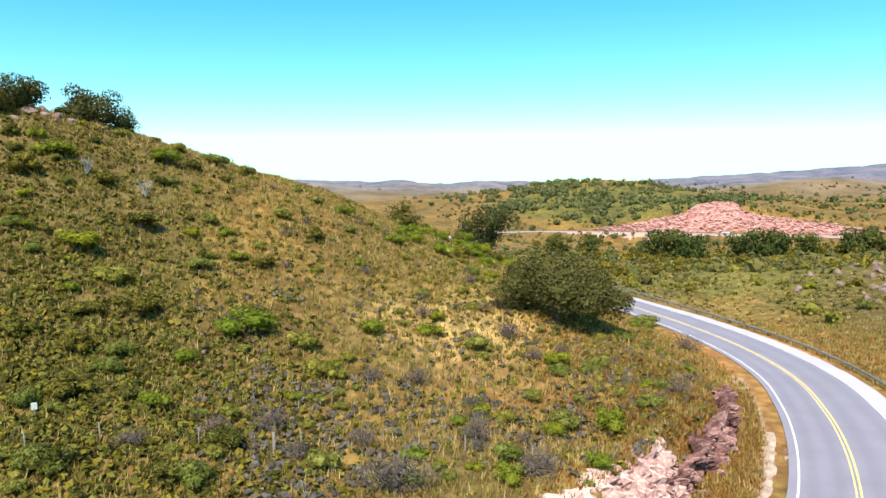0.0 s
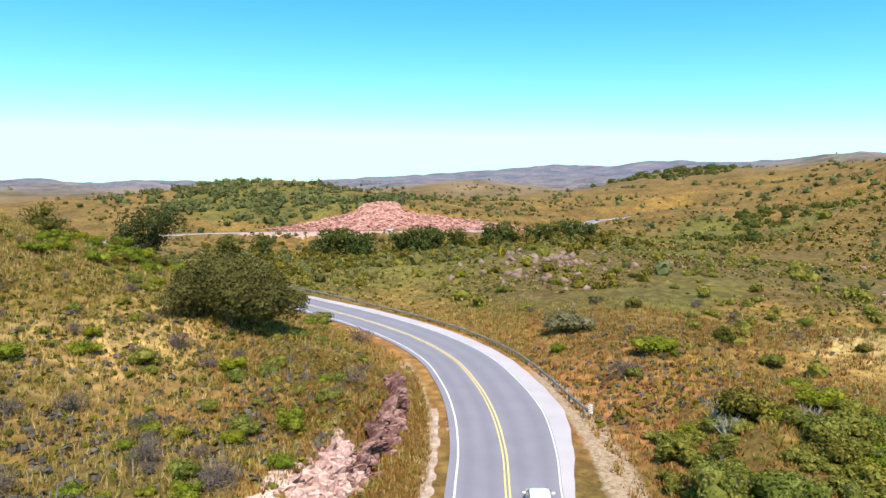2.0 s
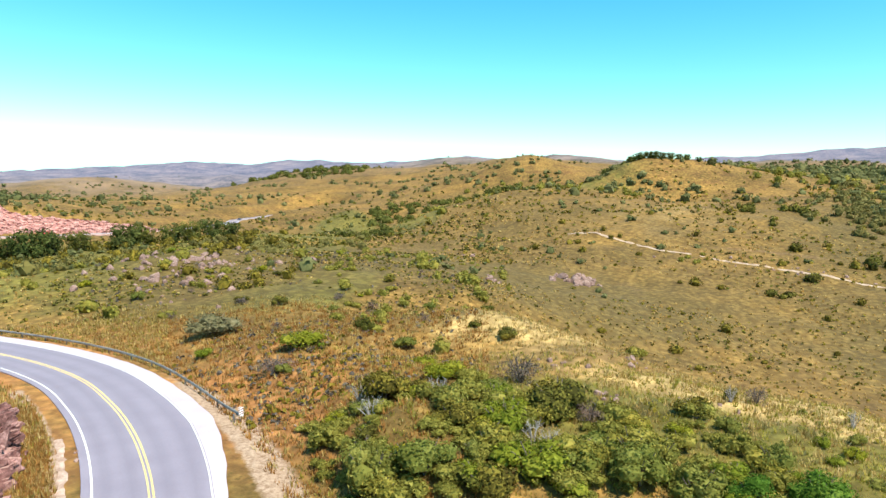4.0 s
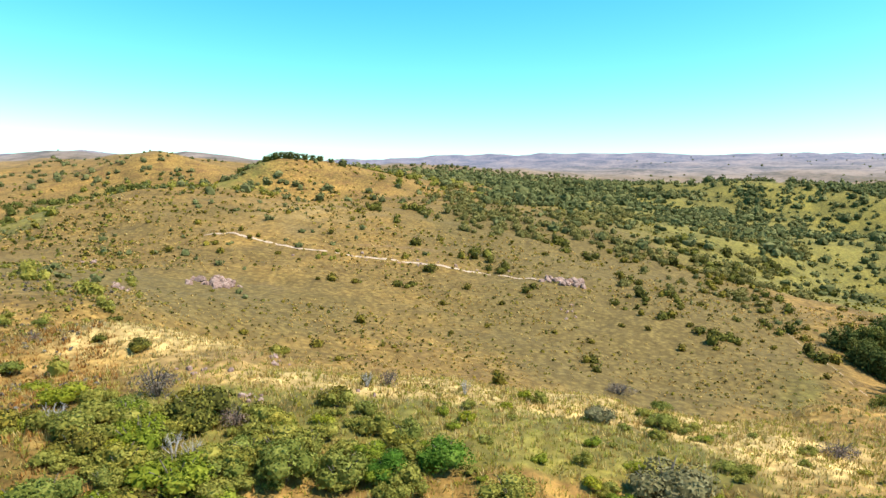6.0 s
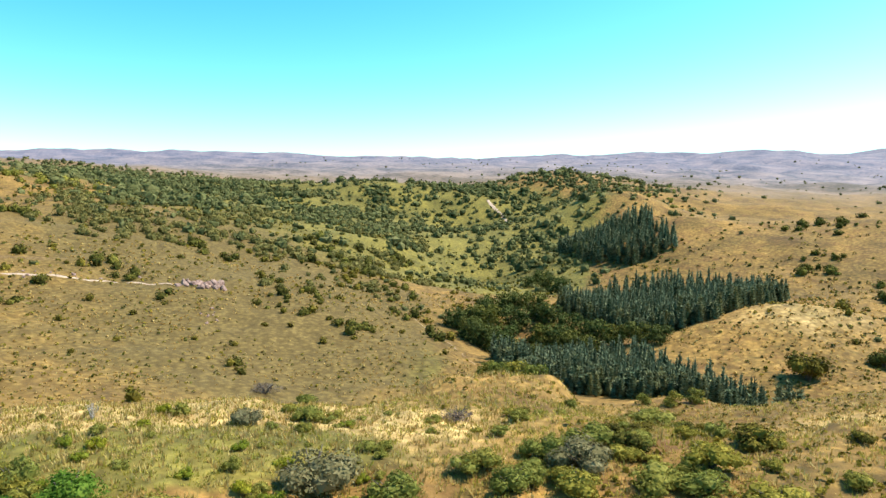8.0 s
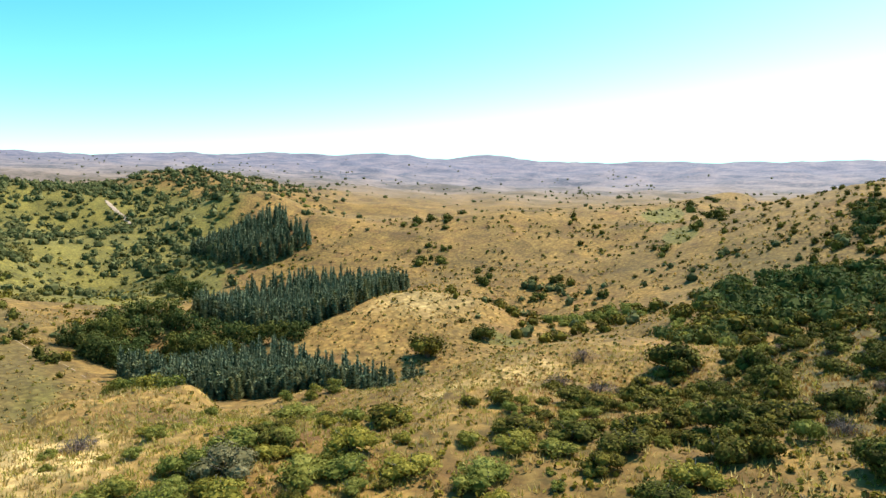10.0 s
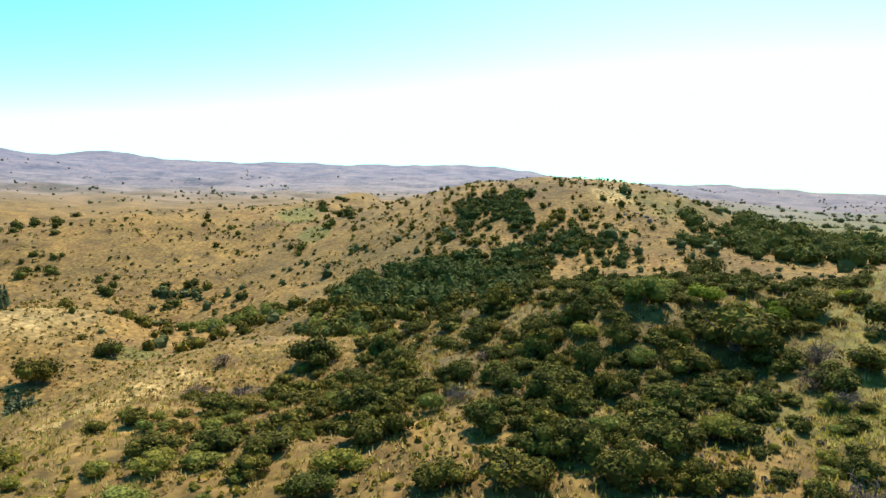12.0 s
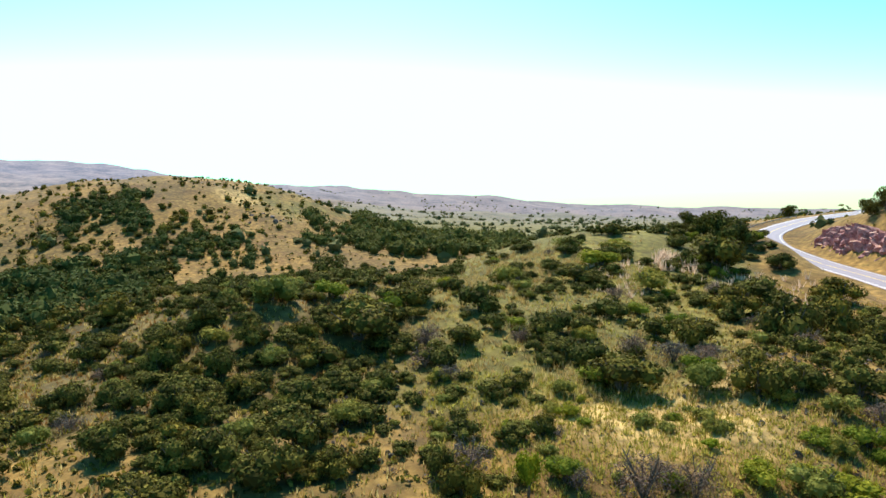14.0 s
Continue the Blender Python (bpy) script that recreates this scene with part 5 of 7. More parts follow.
far_scrub("slope_wood", "olive scrub and small trees over the wooded flank", LEAF_WOOD_HAZED, ((86, 114, 290, 520, 1000, 3, 6.5, 38), (84, 100, 330, 430, 90, 3, 6, 0), (100, 112, 220, 330, 90, 2.5, 5, 30), (0, 30, 150, 300, 160, 2.5, 5.5, 25), (30, 50, 190, 380, 240, 2.5, 6, 30)), 1, 0)
far_scrub("dome_wood", "dark trees in the fold behind the golden dome", LEAF_GROVE, ((50, 63, 400, 520, 150, 4, 8, 0), (44, 52, 300, 430, 80, 3, 7, 30), (63, 72, 470, 560, 70, 3, 7, 0), (39, 50, 950, 1150, 260, 6, 12, 0)), 1, 0)
far_scrub("spur_thicket", "rows of dark scrub across the spur", LEAF_DARK, ((150, 160, 58, 70, 16, 1.8, 3.8, 0), (161, 173, 54, 84, 40, 2.0, 4.4, 0), (150, 166, 84, 104, 16, 1.8, 3.4, 0)), 2)
far_scrub("ravine_wood", "dark dense wood along the ravine below the knoll", LEAF_GROVE, ((166.5, 181.5, 186, 252, 170, 5, 10, 0), (176.0, 182.5, 282, 330, 90, 3, 6, 0), (163, 168, 138, 170, 24, 3, 5.5, 0), (182, 190, 240, 275, 60, 3, 5, 0)), 1, 0)
far_scrub("valley_wood", "dark broadleaf wood in the valley behind the scrub ridge", LEAF_GROVE, ((198, 212, 265, 420, 420, 5, 10, 0), (194, 200, 270, 330, 60, 4, 7, 0)), 1, 0)
far_scrub("ravine_bushes", "olive bushes at the foot of the golden saddle", LEAF_OLIVE, ((153.5, 162.1, 228, 248, 34, 3, 5, 0), (164.0, 169.2, 123, 215, 14, 3, 5, 0), (128, 134, 610, 1000, 60, 4, 7, 0)), 1, 0)
far_scrub("distant_brush", "mixed brush on the far hills", LEAF_WOOD_HAZED,
          ((60, 125, 380, 1300, 2200, 3, 9, 90), (0, 60, 420, 1200, 2000, 3, 8, 70), (125, 200, 400, 1500, 900, 3, 9, 100), (196, 240, 250, 1400, 1800, 3, 9, 80), (60, 80, 430, 620, 300, 3, 8, 60), (84, 132, 520, 1100, 2400, 4, 11, 0), (100, 165, 1150, 2700, 700, 4, 9, 160), (190, 240, 600, 2700, 1500, 5, 10, 120), (200, 240, 420, 900, 400, 5, 9, 0), (0, 60, 1050, 2400, 400, 4, 9, 160)), 0)
far_scrub("distant_olive_brush", "olive green brush on the middle hills", LEAF_WOOD_HAZED,
          ((4, 24, 430, 720, 900, 4, 9, 60), (66, 118, 190, 520, 300, 1.6, 4.0, 60), (88, 130, 420, 1050, 5600, 4, 12, 75), (88, 130, 420, 1050, 1100, 3, 8, 0), (84, 128, 330, 480, 300, 3, 7, 0), (4, 32, 190, 390, 420, 1.5, 4.5, 0), (0, 50, 260, 700, 600, 2, 6, 50), (190, 236, 200, 600, 420, 2.5, 7, 0), (150, 178, 200, 300, 90, 2.5, 5.5, 0), (40, 70, 130, 420, 260, 1.6, 4.5, 40)), 0)


def ground_scrub(name, label, mat, fields):
    """Knee-high scrub on the middle slopes: small tufts of a few leaves."""
    pile = Pile()
    for b0, b1, r0, r1, many, size in fields:
        b, r = GEN.uniform(b0, b1, many), np.exp(GEN.uniform(math.log(r0), math.log(r1), many))
        x, y = r * np.sin(np.radians(b)), r * np.cos(np.radians(b))
        g = np.array([noise.noise((px / 35, py / 35, 1.3)) for px, py in zip(x, y)])
        ok = (to_road(x, y)[2] > 9) & (g + GEN.uniform(-0.35, 0.35, many) > -0.05)
        x, y, r = x[ok], y[ok], r[ok]
        z = ground(x, y)
        s = size * GEN.uniform(0.5, 1.5, len(x)) * np.clip(r / 200, 0.6, 2.2)
        c = np.repeat(np.stack([x, y, z], 1), 5, 0)
        ss = np.repeat(s, 5)[:, None]
        d = unit(GEN.normal(size=(len(c), 3)) + (0, 0, 0.8))
        c = c + d * ss * (0.5, 0.5, 0.35) + (0, 0, 1) * ss * 0.2
        side = unit(np.cross(d, GEN.normal(size=d.shape)))
        tip = np.cross(d, side)
        q = ss * 0.42
        v = np.stack([c - tip * q, c + side * q * 0.8, c + tip * q, c - side * q * 0.8], 1).reshape(-1, 3)
        pile.add(v, np.arange(len(v)).reshape(-1, 4))
    tagged(new(name, pile.mesh(name, mat)), label, "scrub", kind="stuff")


ground_scrub("low_scrub", "low dark scrub dotted over the grassy slopes", LEAF_DARK, ((5, 62, 105, 330, 5000, 0.7), (26, 120, 95, 520, 6000, 0.7), (120, 205, 95, 520, 9000, 0.75), (0, 60, 240, 700, 3500, 0.9)))
ground_scrub("low_green_scrub", "low green scrub and herbs on the slopes", LEAF_HERB, ((324, 386, 40, 130, 8000, 0.8), (26, 125, 60, 500, 7000, 0.8), (125, 240, 45, 400, 6000, 0.8)))
ground_scrub("heath_scrub", "grey-violet twiggy low scrub on the near hill", LEAF_GREY, ((340, 384, 36, 80, 3600, 0.8), (344, 372, 36, 60, 4200, 0.85), (28, 60, 60, 200, 2500, 0.7), (196, 240, 44, 80, 1800, 0.6)))
ground_scrub("near_low_bushes", "knee-high dark herbs on the near hill", LEAF_DARK, ((324, 384, 40, 125, 7000, 0.7), (322, 350, 38, 110, 9000, 0.8), (170, 240, 42, 120, 3500, 0.6)))

ground_scrub("tussock_grass", "golden tussocks standing over the open slopes", GRASS_DRY, ((58, 120, 95, 300, 9000, 0.55), (40, 62, 120, 420, 3000, 0.6), (132, 176, 80, 330, 8000, 0.6), (8, 46, 100, 330, 4000, 0.6)))

# ---- trees ----
def broad_tree(name, label, category, gen, width, height, mat, count_, leaf, masses=9, trunk=0.03, low=0.35, core=0.6, shape=None):
    """A tree with a forked tapered trunk, limbs and an uneven crown, at the origin."""
    top = tagged(new(name), label, category)
    m = lobes(gen, masses, 1.0)
    m[:, :2] *= width * 1.05
    m[:, 3] *= width * 0.92 * (9 / masses) ** 0.33
    m[:, 2] = height * (low + (1 - low) * gen.uniform(0.12, 0.78, len(m))) - m[:, 3] * 0.25
    m[:, 2] = np.minimum(m[:, 2], height - m[:, 3] * 0.82)
    m[:, 2] = np.maximum(m[:, 2], m[:, 3] * 0.55)
    if shape is not None:
        m = shape
    pile = crown(gen, m, count_, leaf, 0.6, core, 0.30)
    ob = new("crown", pile.mesh("crown", mat))
    ob.parent = top
    fork = np.array((gen.normal() * 0.04 * width, gen.normal() * 0.04 * width, height * low * 0.8))
    bole = Pile()
    bole.add(*limb([(0, 0, -0.3), fork * 0.5 + gen.normal(size=3) * 0.02 * width, fork], (trunk * height * 1.25, trunk * height, trunk * height * 0.8), 8))
    ob = new("trunk", bole.mesh("trunk", BARK, True))
    ob.parent = top
    for x, y, z, r in m[:6]:
        arm = Pile()
        end = np.array((x, y, z))
        arm.add(*limb([fork - (0, 0, 0.1), (fork + end) / 2 + (0, 0, -0.04 * height), end], (trunk * height * 0.6, trunk * height * 0.4, trunk * height * 0.12), 6))
        ob = new("limb", arm.mesh("limb", BARK, True))
        ob.parent = top
    return top


def set_down(ob, bearing, distance, turn=0.0, size=1.0, sink=0.08):
    x, y = polar(bearing, distance)
    m = pose(x, y, height_at(x, y) - sink, 0, 0, turn) @ Matrix.Scale(size, 4)
    if "placed" in ob:
        keep = ob.scale.copy()
        ob.scale = (1, 1, 1)
        c = copy_thing(ob, m)
        ob.scale = keep
        return c
    ob["placed"] = 1
    ob.matrix_basis = m
    return ob


gen = np.random.default_rng(21)
LEAF_TREE = leaf_material("dusty_tree_leaves", (0.056, 0.056, 0.020), (0.085, 0.084, 0.029), (0.125, 0.120, 0.044), 0.2)


def spreading_crown():
    """Masses of an old tree that leans over its downhill side (+x): a flat dome with a low skirt."""
    g = np.random.default_rng(33)
    m = [(-0.8, 0, 5.0, 3.4), (-3.6, 0.5, 4.2, 2.6), (2.2, -0.3, 4.6, 3.0), (4.6, 0.2, 3.0, 2.4), (6.2, -0.4, 1.9, 1.7), (0.2, 3.2, 3.9, 2.6), (0.4, -3.2, 3.7, 2.5), (-5.0, -0.8, 3.2, 1.7), (3.6, 2.4, 2.8, 2.0), (-2.8, 2.6, 3.6, 2.0), (3.4, -2.6, 2.6, 2.0)]
    for k in range(26):
        x, y, z, r = m[int(g.integers(0, 11))]
        d = unit(g.normal(size=3) + (0, 0, 0.5))
        m.append((x + d[0] * r * 0.9, y + d[1] * r * 0.9, max(z + d[2] * r * 0.75, 1.0), g.uniform(0.8, 1.3)))
    return np.array(m)


set_down(broad_tree("big_tree", "spreading old tree with dusty olive crown beside the road bend", "tree", gen, 15.4, 8.9, LEAF_TREE, 26000, 0.17, 26, 0.045, 0.3, 0.62, spreading_crown()), 9.7, 81.5, -9.7)
set_down(broad_tree("slope_tree", "dark rounded tree on the spur above the road", "tree", gen, 14.5, 10.5, LEAF_TREE, 4500, 0.28, 12, 0.04, 0.2), 3.2, 146, 0)
set_down(broad_tree("slope_bush_tree", "low dark tree beside the rock outcrop", "tree", gen, 7.0, 6.2, LEAF_DARK, 1500, 0.2, 7, 0.04, 0.15), 356.6, 141, 0)
hilltop = broad_tree("hilltop_tree", "leaning dark tree on the crest of the near hill", "tree", gen, 8.4, 6.2, LEAF_TREE, 3000, 0.22, 12, 0.035, 0.08)
for b, r, turn, size in ((328.4, 106, 0, 0.85), (333.0, 108, 80, 0.95), (335.0, 111, 150, 0.7), (326.6, 104, 290, 0.7)):
    set_down(hilltop, b, r, turn, size)
grove_tree = broad_tree("valley_tree", "dark green broadleaf tree in the valley grove", "tree", gen, 9.0, 8.0, LEAF_GROVE, 1300, 0.36, 8, 0.03, 0.12)
tagged(grove_tree, group="trees of the valley grove")
for b, r, size in ((117.6, 214, 1.0), (118.6, 210, 1.15), (119.6, 207, 1.0), (120.6, 213, 1.1), (121.8, 205, 1.0), (122.8, 202, 1.05), (119.2, 222, 1.2), (121.2, 224, 1.2), (123.6, 218, 1.1), (116.4, 221, 0.9),
                   (118.2, 226, 0.9), (119.2, 234, 1.1), (120.4, 240, 1.1), (121.6, 241, 1.0), (122.8, 236, 1.15), (124.2, 230, 1.1), (125.6, 226, 1.1), (127.0, 221, 1.05), (128.4, 217, 1.1), (129.8, 211, 1.0), (131.4, 207, 0.95), (133.0, 204, 0.8), (124.8, 216, 1.1), (126.2, 211, 1.1), (127.6, 207, 0.9),
                   (125.0, 330, 1.2), (124.0, 350, 1.1), (123.4, 372, 1.1), (122.4, 360, 0.9)):
    set_down(grove_tree, b, r, gen.uniform(0, 360), size)
for b, r, size in ((17.4, 342, 1.35), (19.0, 335, 1.4), (20.1, 330, 1.2), (23.6, 335, 1.0), (25.2, 330, 1.25), (26.4, 328, 1.0), (28.2, 328, 0.9), (31.2, 325, 1.1), (32.4, 330, 1.0), (34.6, 335, 0.9), (35.8, 338, 1.0), (37.4, 345, 1.0), (39.0, 350, 0.8),
                   (12.0, 330, 0.9), (9.6, 300, 0.9), (71.4, 482, 0.6), (71.9, 483, 0.75), (72.4, 484, 0.7), (72.9, 484, 0.7), (73.4, 484, 0.75), (73.9, 485, 0.65), (74.4, 485, 0.65), (75.0, 487, 0.6), (75.6, 489, 0.6), (76.5, 492, 0.5), (77.6, 498, 0.5)):
    set_down(grove_tree, b, r, gen.uniform(0, 360), size * (1.45 if b < 40 else 1.0))
meadow_tree = broad_tree("meadow_tree", "rounded olive green tree below the pine plantation", "tree", gen, 9.0, 7.4, LEAF_OLIVE, 1300, 0.36, 8, 0.03, 0.1)
tagged(meadow_tree, group="olive trees by the plantation")
for b, r, size in ((120.2, 160, 0.75), (121.8, 155, 0.95), (123.4, 152, 0.9), (119.0, 168, 0.55), (132.0, 131, 0.35), (134.2, 128, 0.4), (136.0, 130, 0.4)):
    set_down(meadow_tree, b, r, gen.uniform(0, 360), size)
loop_tree = broad_tree("roadside_tree", "dark dense tree beside the road loop", "tree", gen, 6.5, 6.0, LEAF_DARK, 1800, 0.26, 8, 0.035, 0.1)
for b, r, size in ((227.6, 158, 1.25), (226.4, 163, 0.8), (225.2, 172, 0.75), (237.4, 204, 0.8), (238.4, 202, 1.0), (232.2, 290, 0.9), (227.0, 190, 0.8), (196.2, 113, 0.85), (219.5, 172, 0.5)):
    set_down(loop_tree, b, r, gen.uniform(0, 360), size)


def cypress():
    top = tagged(new("cypress"), "small dark column-shaped conifer on the ridge", "tree", "ridge conifers")
    g = np.random.default_rng(4)
    m = np.array([(g.normal() * 0.05, g.normal() * 0.05, 0.4 + 0.42 * k, 0.62 - 0.07 * k) for k in range(7)])
    ob = new("crown", crown(g, m, 420, 0.16).mesh("crown", LEAF_DARK))
    ob.parent = top
    p = Pile()
    p.add(*limb([(0, 0, -0.2), (0, 0, 2.0)], (0.12, 0.04)))
    ob = new("trunk", p.mesh("trunk", BARK))
    ob.parent = top
    return top


ridge_conifer = cypress()
for b, r, size in ((221.3, 176, 1.0), (221.9, 178, 0.8)):
    set_down(ridge_conifer, b, r, 30, size)


def dead_tree(seed):
    g = np.random.default_rng(seed)
    top = tagged(new("dead_tree"), "bare bleached dead tree among green bushes", "dead tree", "dead trees")
    for k in range(9):
        a, lean = g.uniform(0, 6.283), g.uniform(0.5, 1.5)
        tip = np.array((lean * math.cos(a), lean * math.sin(a), g.uniform(1.7, 2.6)))
        p = Pile()
        mid = tip * (0.4, 0.4, 0.5)
        p.add(*limb([(0, 0, -0.1), mid, tip], (0.08, 0.05, 0.012), 5))
        for j in range(5):
            q = mid + (tip - mid) * g.uniform(0, 0.9)
            p.add(*limb([q, q + np.array((g.normal() * 0.35, g.normal() * 0.35, g.uniform(0.15, 0.6)))], (0.028, 0.007), 4))
        ob = new("branch", p.mesh("branch", DEADWOOD))
        ob.parent = top
    return top


bare = dead_tree(3)
for b, r, size in ((50.0, 52.5, 0.8), (55.6, 54.5, 0.7), (49.0, 58, 0.6), (63.8, 50.2, 0.7), (65.2, 49, 0.7), (336.6, 92, 0.9), (332.6, 93, 0.9), (79.4, 67, 0.6), (87.6, 66, 0.6)):
    set_down(bare, b, r, gen.uniform(0, 360), size)


# ---- pine plantations ----
def pine_piles(seed, sprays=11):
    """Crown and trunk of a slender plantation tree, 1 high: tiers of upswept sprays round a dark heart."""
    g = np.random.default_rng(seed)
    p, t = Pile(), Pile()
    for k in range(10):
        z, r = 0.10 + 0.088 * k, 0.115 * (1 - k / 10.6) ** 0.8
        n = sprays - k // 2
        a = np.arange(n) * 6.283 / n + g.uniform(0, 6)
        out = np.stack([np.cos(a), np.sin(a), np.full(n, 0.0)], 1)
        up = unit(out * 0.55 + (0, 0, 1))
        side = np.stack([-np.sin(a), np.cos(a), np.zeros(n)], 1)
        c = out * r * 0.72 + np.stack([0 * a, 0 * a, z + g.uniform(-0.03, 0.03, n)], 1)
        long, wide = 0.075 * g.uniform(0.7, 1.3, (n, 1)), 0.026 * g.uniform(0.7, 1.3, (n, 1))
        v = np.stack([c - up * long, c + side * wide, c + up * long, c - side * wide], 1).reshape(-1, 3)
        p.add(v, np.arange(len(v)).reshape(-1, 4))
    cone = np.array([(0.07 * math.cos(a), 0.07 * math.sin(a), 0.06) for a in np.arange(6) * 1.0472] + [(0, 0, 1.04)])
    p.add(cone, np.array([(k, (k + 1) % 6, 6) for k in range(6)]))
    t.add(*limb([(0, 0, -0.03), (0, 0, 0.5)], (0.016, 0.008), 5))
    return p, t


PINE_BARK = plain_material("pale_pine_bark", (0.16, 0.13, 0.11), (0.32, 0.28, 0.25), 2.0)
pine_kit = []
for k in range(4):
    crown_pile, trunk_pile = pine_piles(50 + k)
    top = tagged(new("pine_tree"), "slender dark blue-green plantation pine in dense rows", "tree", "plantation pines")
    for nm, pl, mt in (("crown", crown_pile, LEAF_PINE), ("trunk", trunk_pile, PINE_BARK)):
        ob = new(nm, pl.mesh(nm, mt))
        ob.parent = top
    pine_kit.append((top, pine_piles(60 + k, 6)[0]))
# bearing, near edge, far edge
STANDS = (((119.8, 172, 192), (122.5, 158, 202), (126, 150, 200), (130, 143, 196), (134.5, 138, 177), (138.4, 138, 162), (141.5, 143, 158), (143.5, 150, 156)),
          ((125.2, 256, 285), (127, 240, 300), (129.5, 226, 330), (134.4, 216, 332), (137, 220, 325), (138.6, 226, 318), (140.2, 250, 305), (142.2, 276, 292)),
          ((125.2, 455, 520), (127, 400, 545), (128.9, 380, 560), (131, 372, 500), (132.5, 374, 420), (134, 385, 400)))
rest = Pile()
stood = 0
for stand, tall, gap in zip(STANDS, (7.0, 9.0, 11.0), (2.0, 2.7, 4.0)):
    edge = np.array(stand, float)
    b = edge[0, 0]
    while b < edge[-1, 0]:
        near, far = np.interp(b, edge[:, 0], edge[:, 1]), np.interp(b, edge[:, 0], edge[:, 2])
        r = near + gen.uniform(0, gap)
        while r < far:
            bb, rr = b + gen.normal() * math.degrees(0.35 * gap / r), r + gen.normal() * 0.3 * gap
            x, y = polar(bb, rr)
            h = tall * gen.uniform(0.6, 1.2) * (0.78 if r - near < 8 else 1.0)
            top, cp = pine_kit[stood % 4]
            if (r - near < 10.5 and stood < 300 and tall < 12) or stood < 4:
                m = pose(x, y, height_at(x, y), 0, 0, gen.uniform(0, 360)) @ Matrix.Diagonal((tall * 1.75, tall * 1.75, h, 1))
                if stood < 4:
                    top.matrix_basis = m
                else:
                    keep = top.scale.copy()
                    top.scale = (1, 1, 1)
                    copy_thing(top, m)
                    top.scale = keep
                stood += 1
            else:
                a = gen.uniform(0, 6.283)
                ca, sa = math.cos(a), math.sin(a)
                z = height_at(x, y)
                for v, fs in zip(cp.v, [*cp.f4, *cp.f3]):
                    w = v * (tall * 1.75, tall * 1.75, h)
                    w = np.stack([w[:, 0] * ca - w[:, 1] * sa + x, w[:, 0] * sa + w[:, 1] * ca + y, w[:, 2] + z], 1)
                    rest.add(w, fs - fs.min())
            r += gap * gen.uniform(0.85, 1.15)
        b += math.degrees(gap / near)
tagged(new("pine_stand", rest.mesh("pine_stand", LEAF_PINE)), "dense interior of the dark pine plantations", "trees", kind="stuff")


# ---- rocks ----
def rock_material(name, dark, mid, light, dust):
    """Fractured rock with pale dust and gravel where it lies level."""
    m, nt, b = material(name, 0.92)
    p = coords_of(nt)
    f = calc(nt, "ADD", calc(nt, "MULTIPLY", noise_of(nt, p, 0.5, 5), 0.5), calc(nt, "MULTIPLY", noise_of(nt, p, 3.5, 5, 0.7), 0.5))
    c = ramp(nt, f, (0.33, dark), (0.5, mid), (0.66, light))
    crack = nt.nodes.new("ShaderNodeTexVoronoi")
    crack.feature = "DISTANCE_TO_EDGE"
    crack.inputs["Scale"].default_value = 1.4
    nt.links.new(p, crack.inputs["Vector"])
    c = mixed(nt, ramp(nt, crack.outputs["Distance"], (0.0, (0.5, 0.5, 0.5)), (0.04, (0, 0, 0))), c, tuple(0.4 * k for k in dark))
    geo = nt.nodes.new("ShaderNodeNewGeometry")
    xyz = nt.nodes.new("ShaderNodeSeparateXYZ")
    nt.links.new(geo.outputs["True Normal"], xyz.inputs[0])
    c = mixed(nt, ramp(nt, xyz.outputs["Z"], (0.80, (0, 0, 0)), (0.97, (0.85, 0.85, 0.85))), c, dust)
    nt.links.new(c, b.inputs["Base Color"])
    bump(nt, b, f, 0.8, 0.12)
    return m


# purple-brown rock, its colour darkened further for the face turned from the sun
ROCK_NEAR_SHADED = rock_material("shaded_purple_brown_rock", (0.050, 0.022, 0.020), (0.170, 0.080, 0.074), (0.42, 0.245, 0.225), (0.36, 0.22, 0.19))
ROCK_RED = rock_material("red_cut_rock", (0.20, 0.080, 0.070), (0.38, 0.180, 0.160), (0.58, 0.38, 0.35), (0.48, 0.31, 0.26))
ROCK_GREY = rock_material("weathered_granite", (0.095, 0.055, 0.047), (0.215, 0.138, 0.118), (0.37, 0.26, 0.23), (0.32, 0.225, 0.185))
ROCK_LOOP = rock_material("mauve_cut_rock", (0.15, 0.058, 0.060), (0.38, 0.175, 0.175), (0.60, 0.37, 0.36), (0.46, 0.30, 0.23))
GRAVEL = plain_material("pale_gravel", (0.27, 0.175, 0.125), (0.56, 0.42, 0.35), 0.9, relief=0.05)
DIRT = plain_material("pale_dirt", (0.27, 0.185, 0.13), (0.47, 0.36, 0.28), 0.6, relief=0.04)


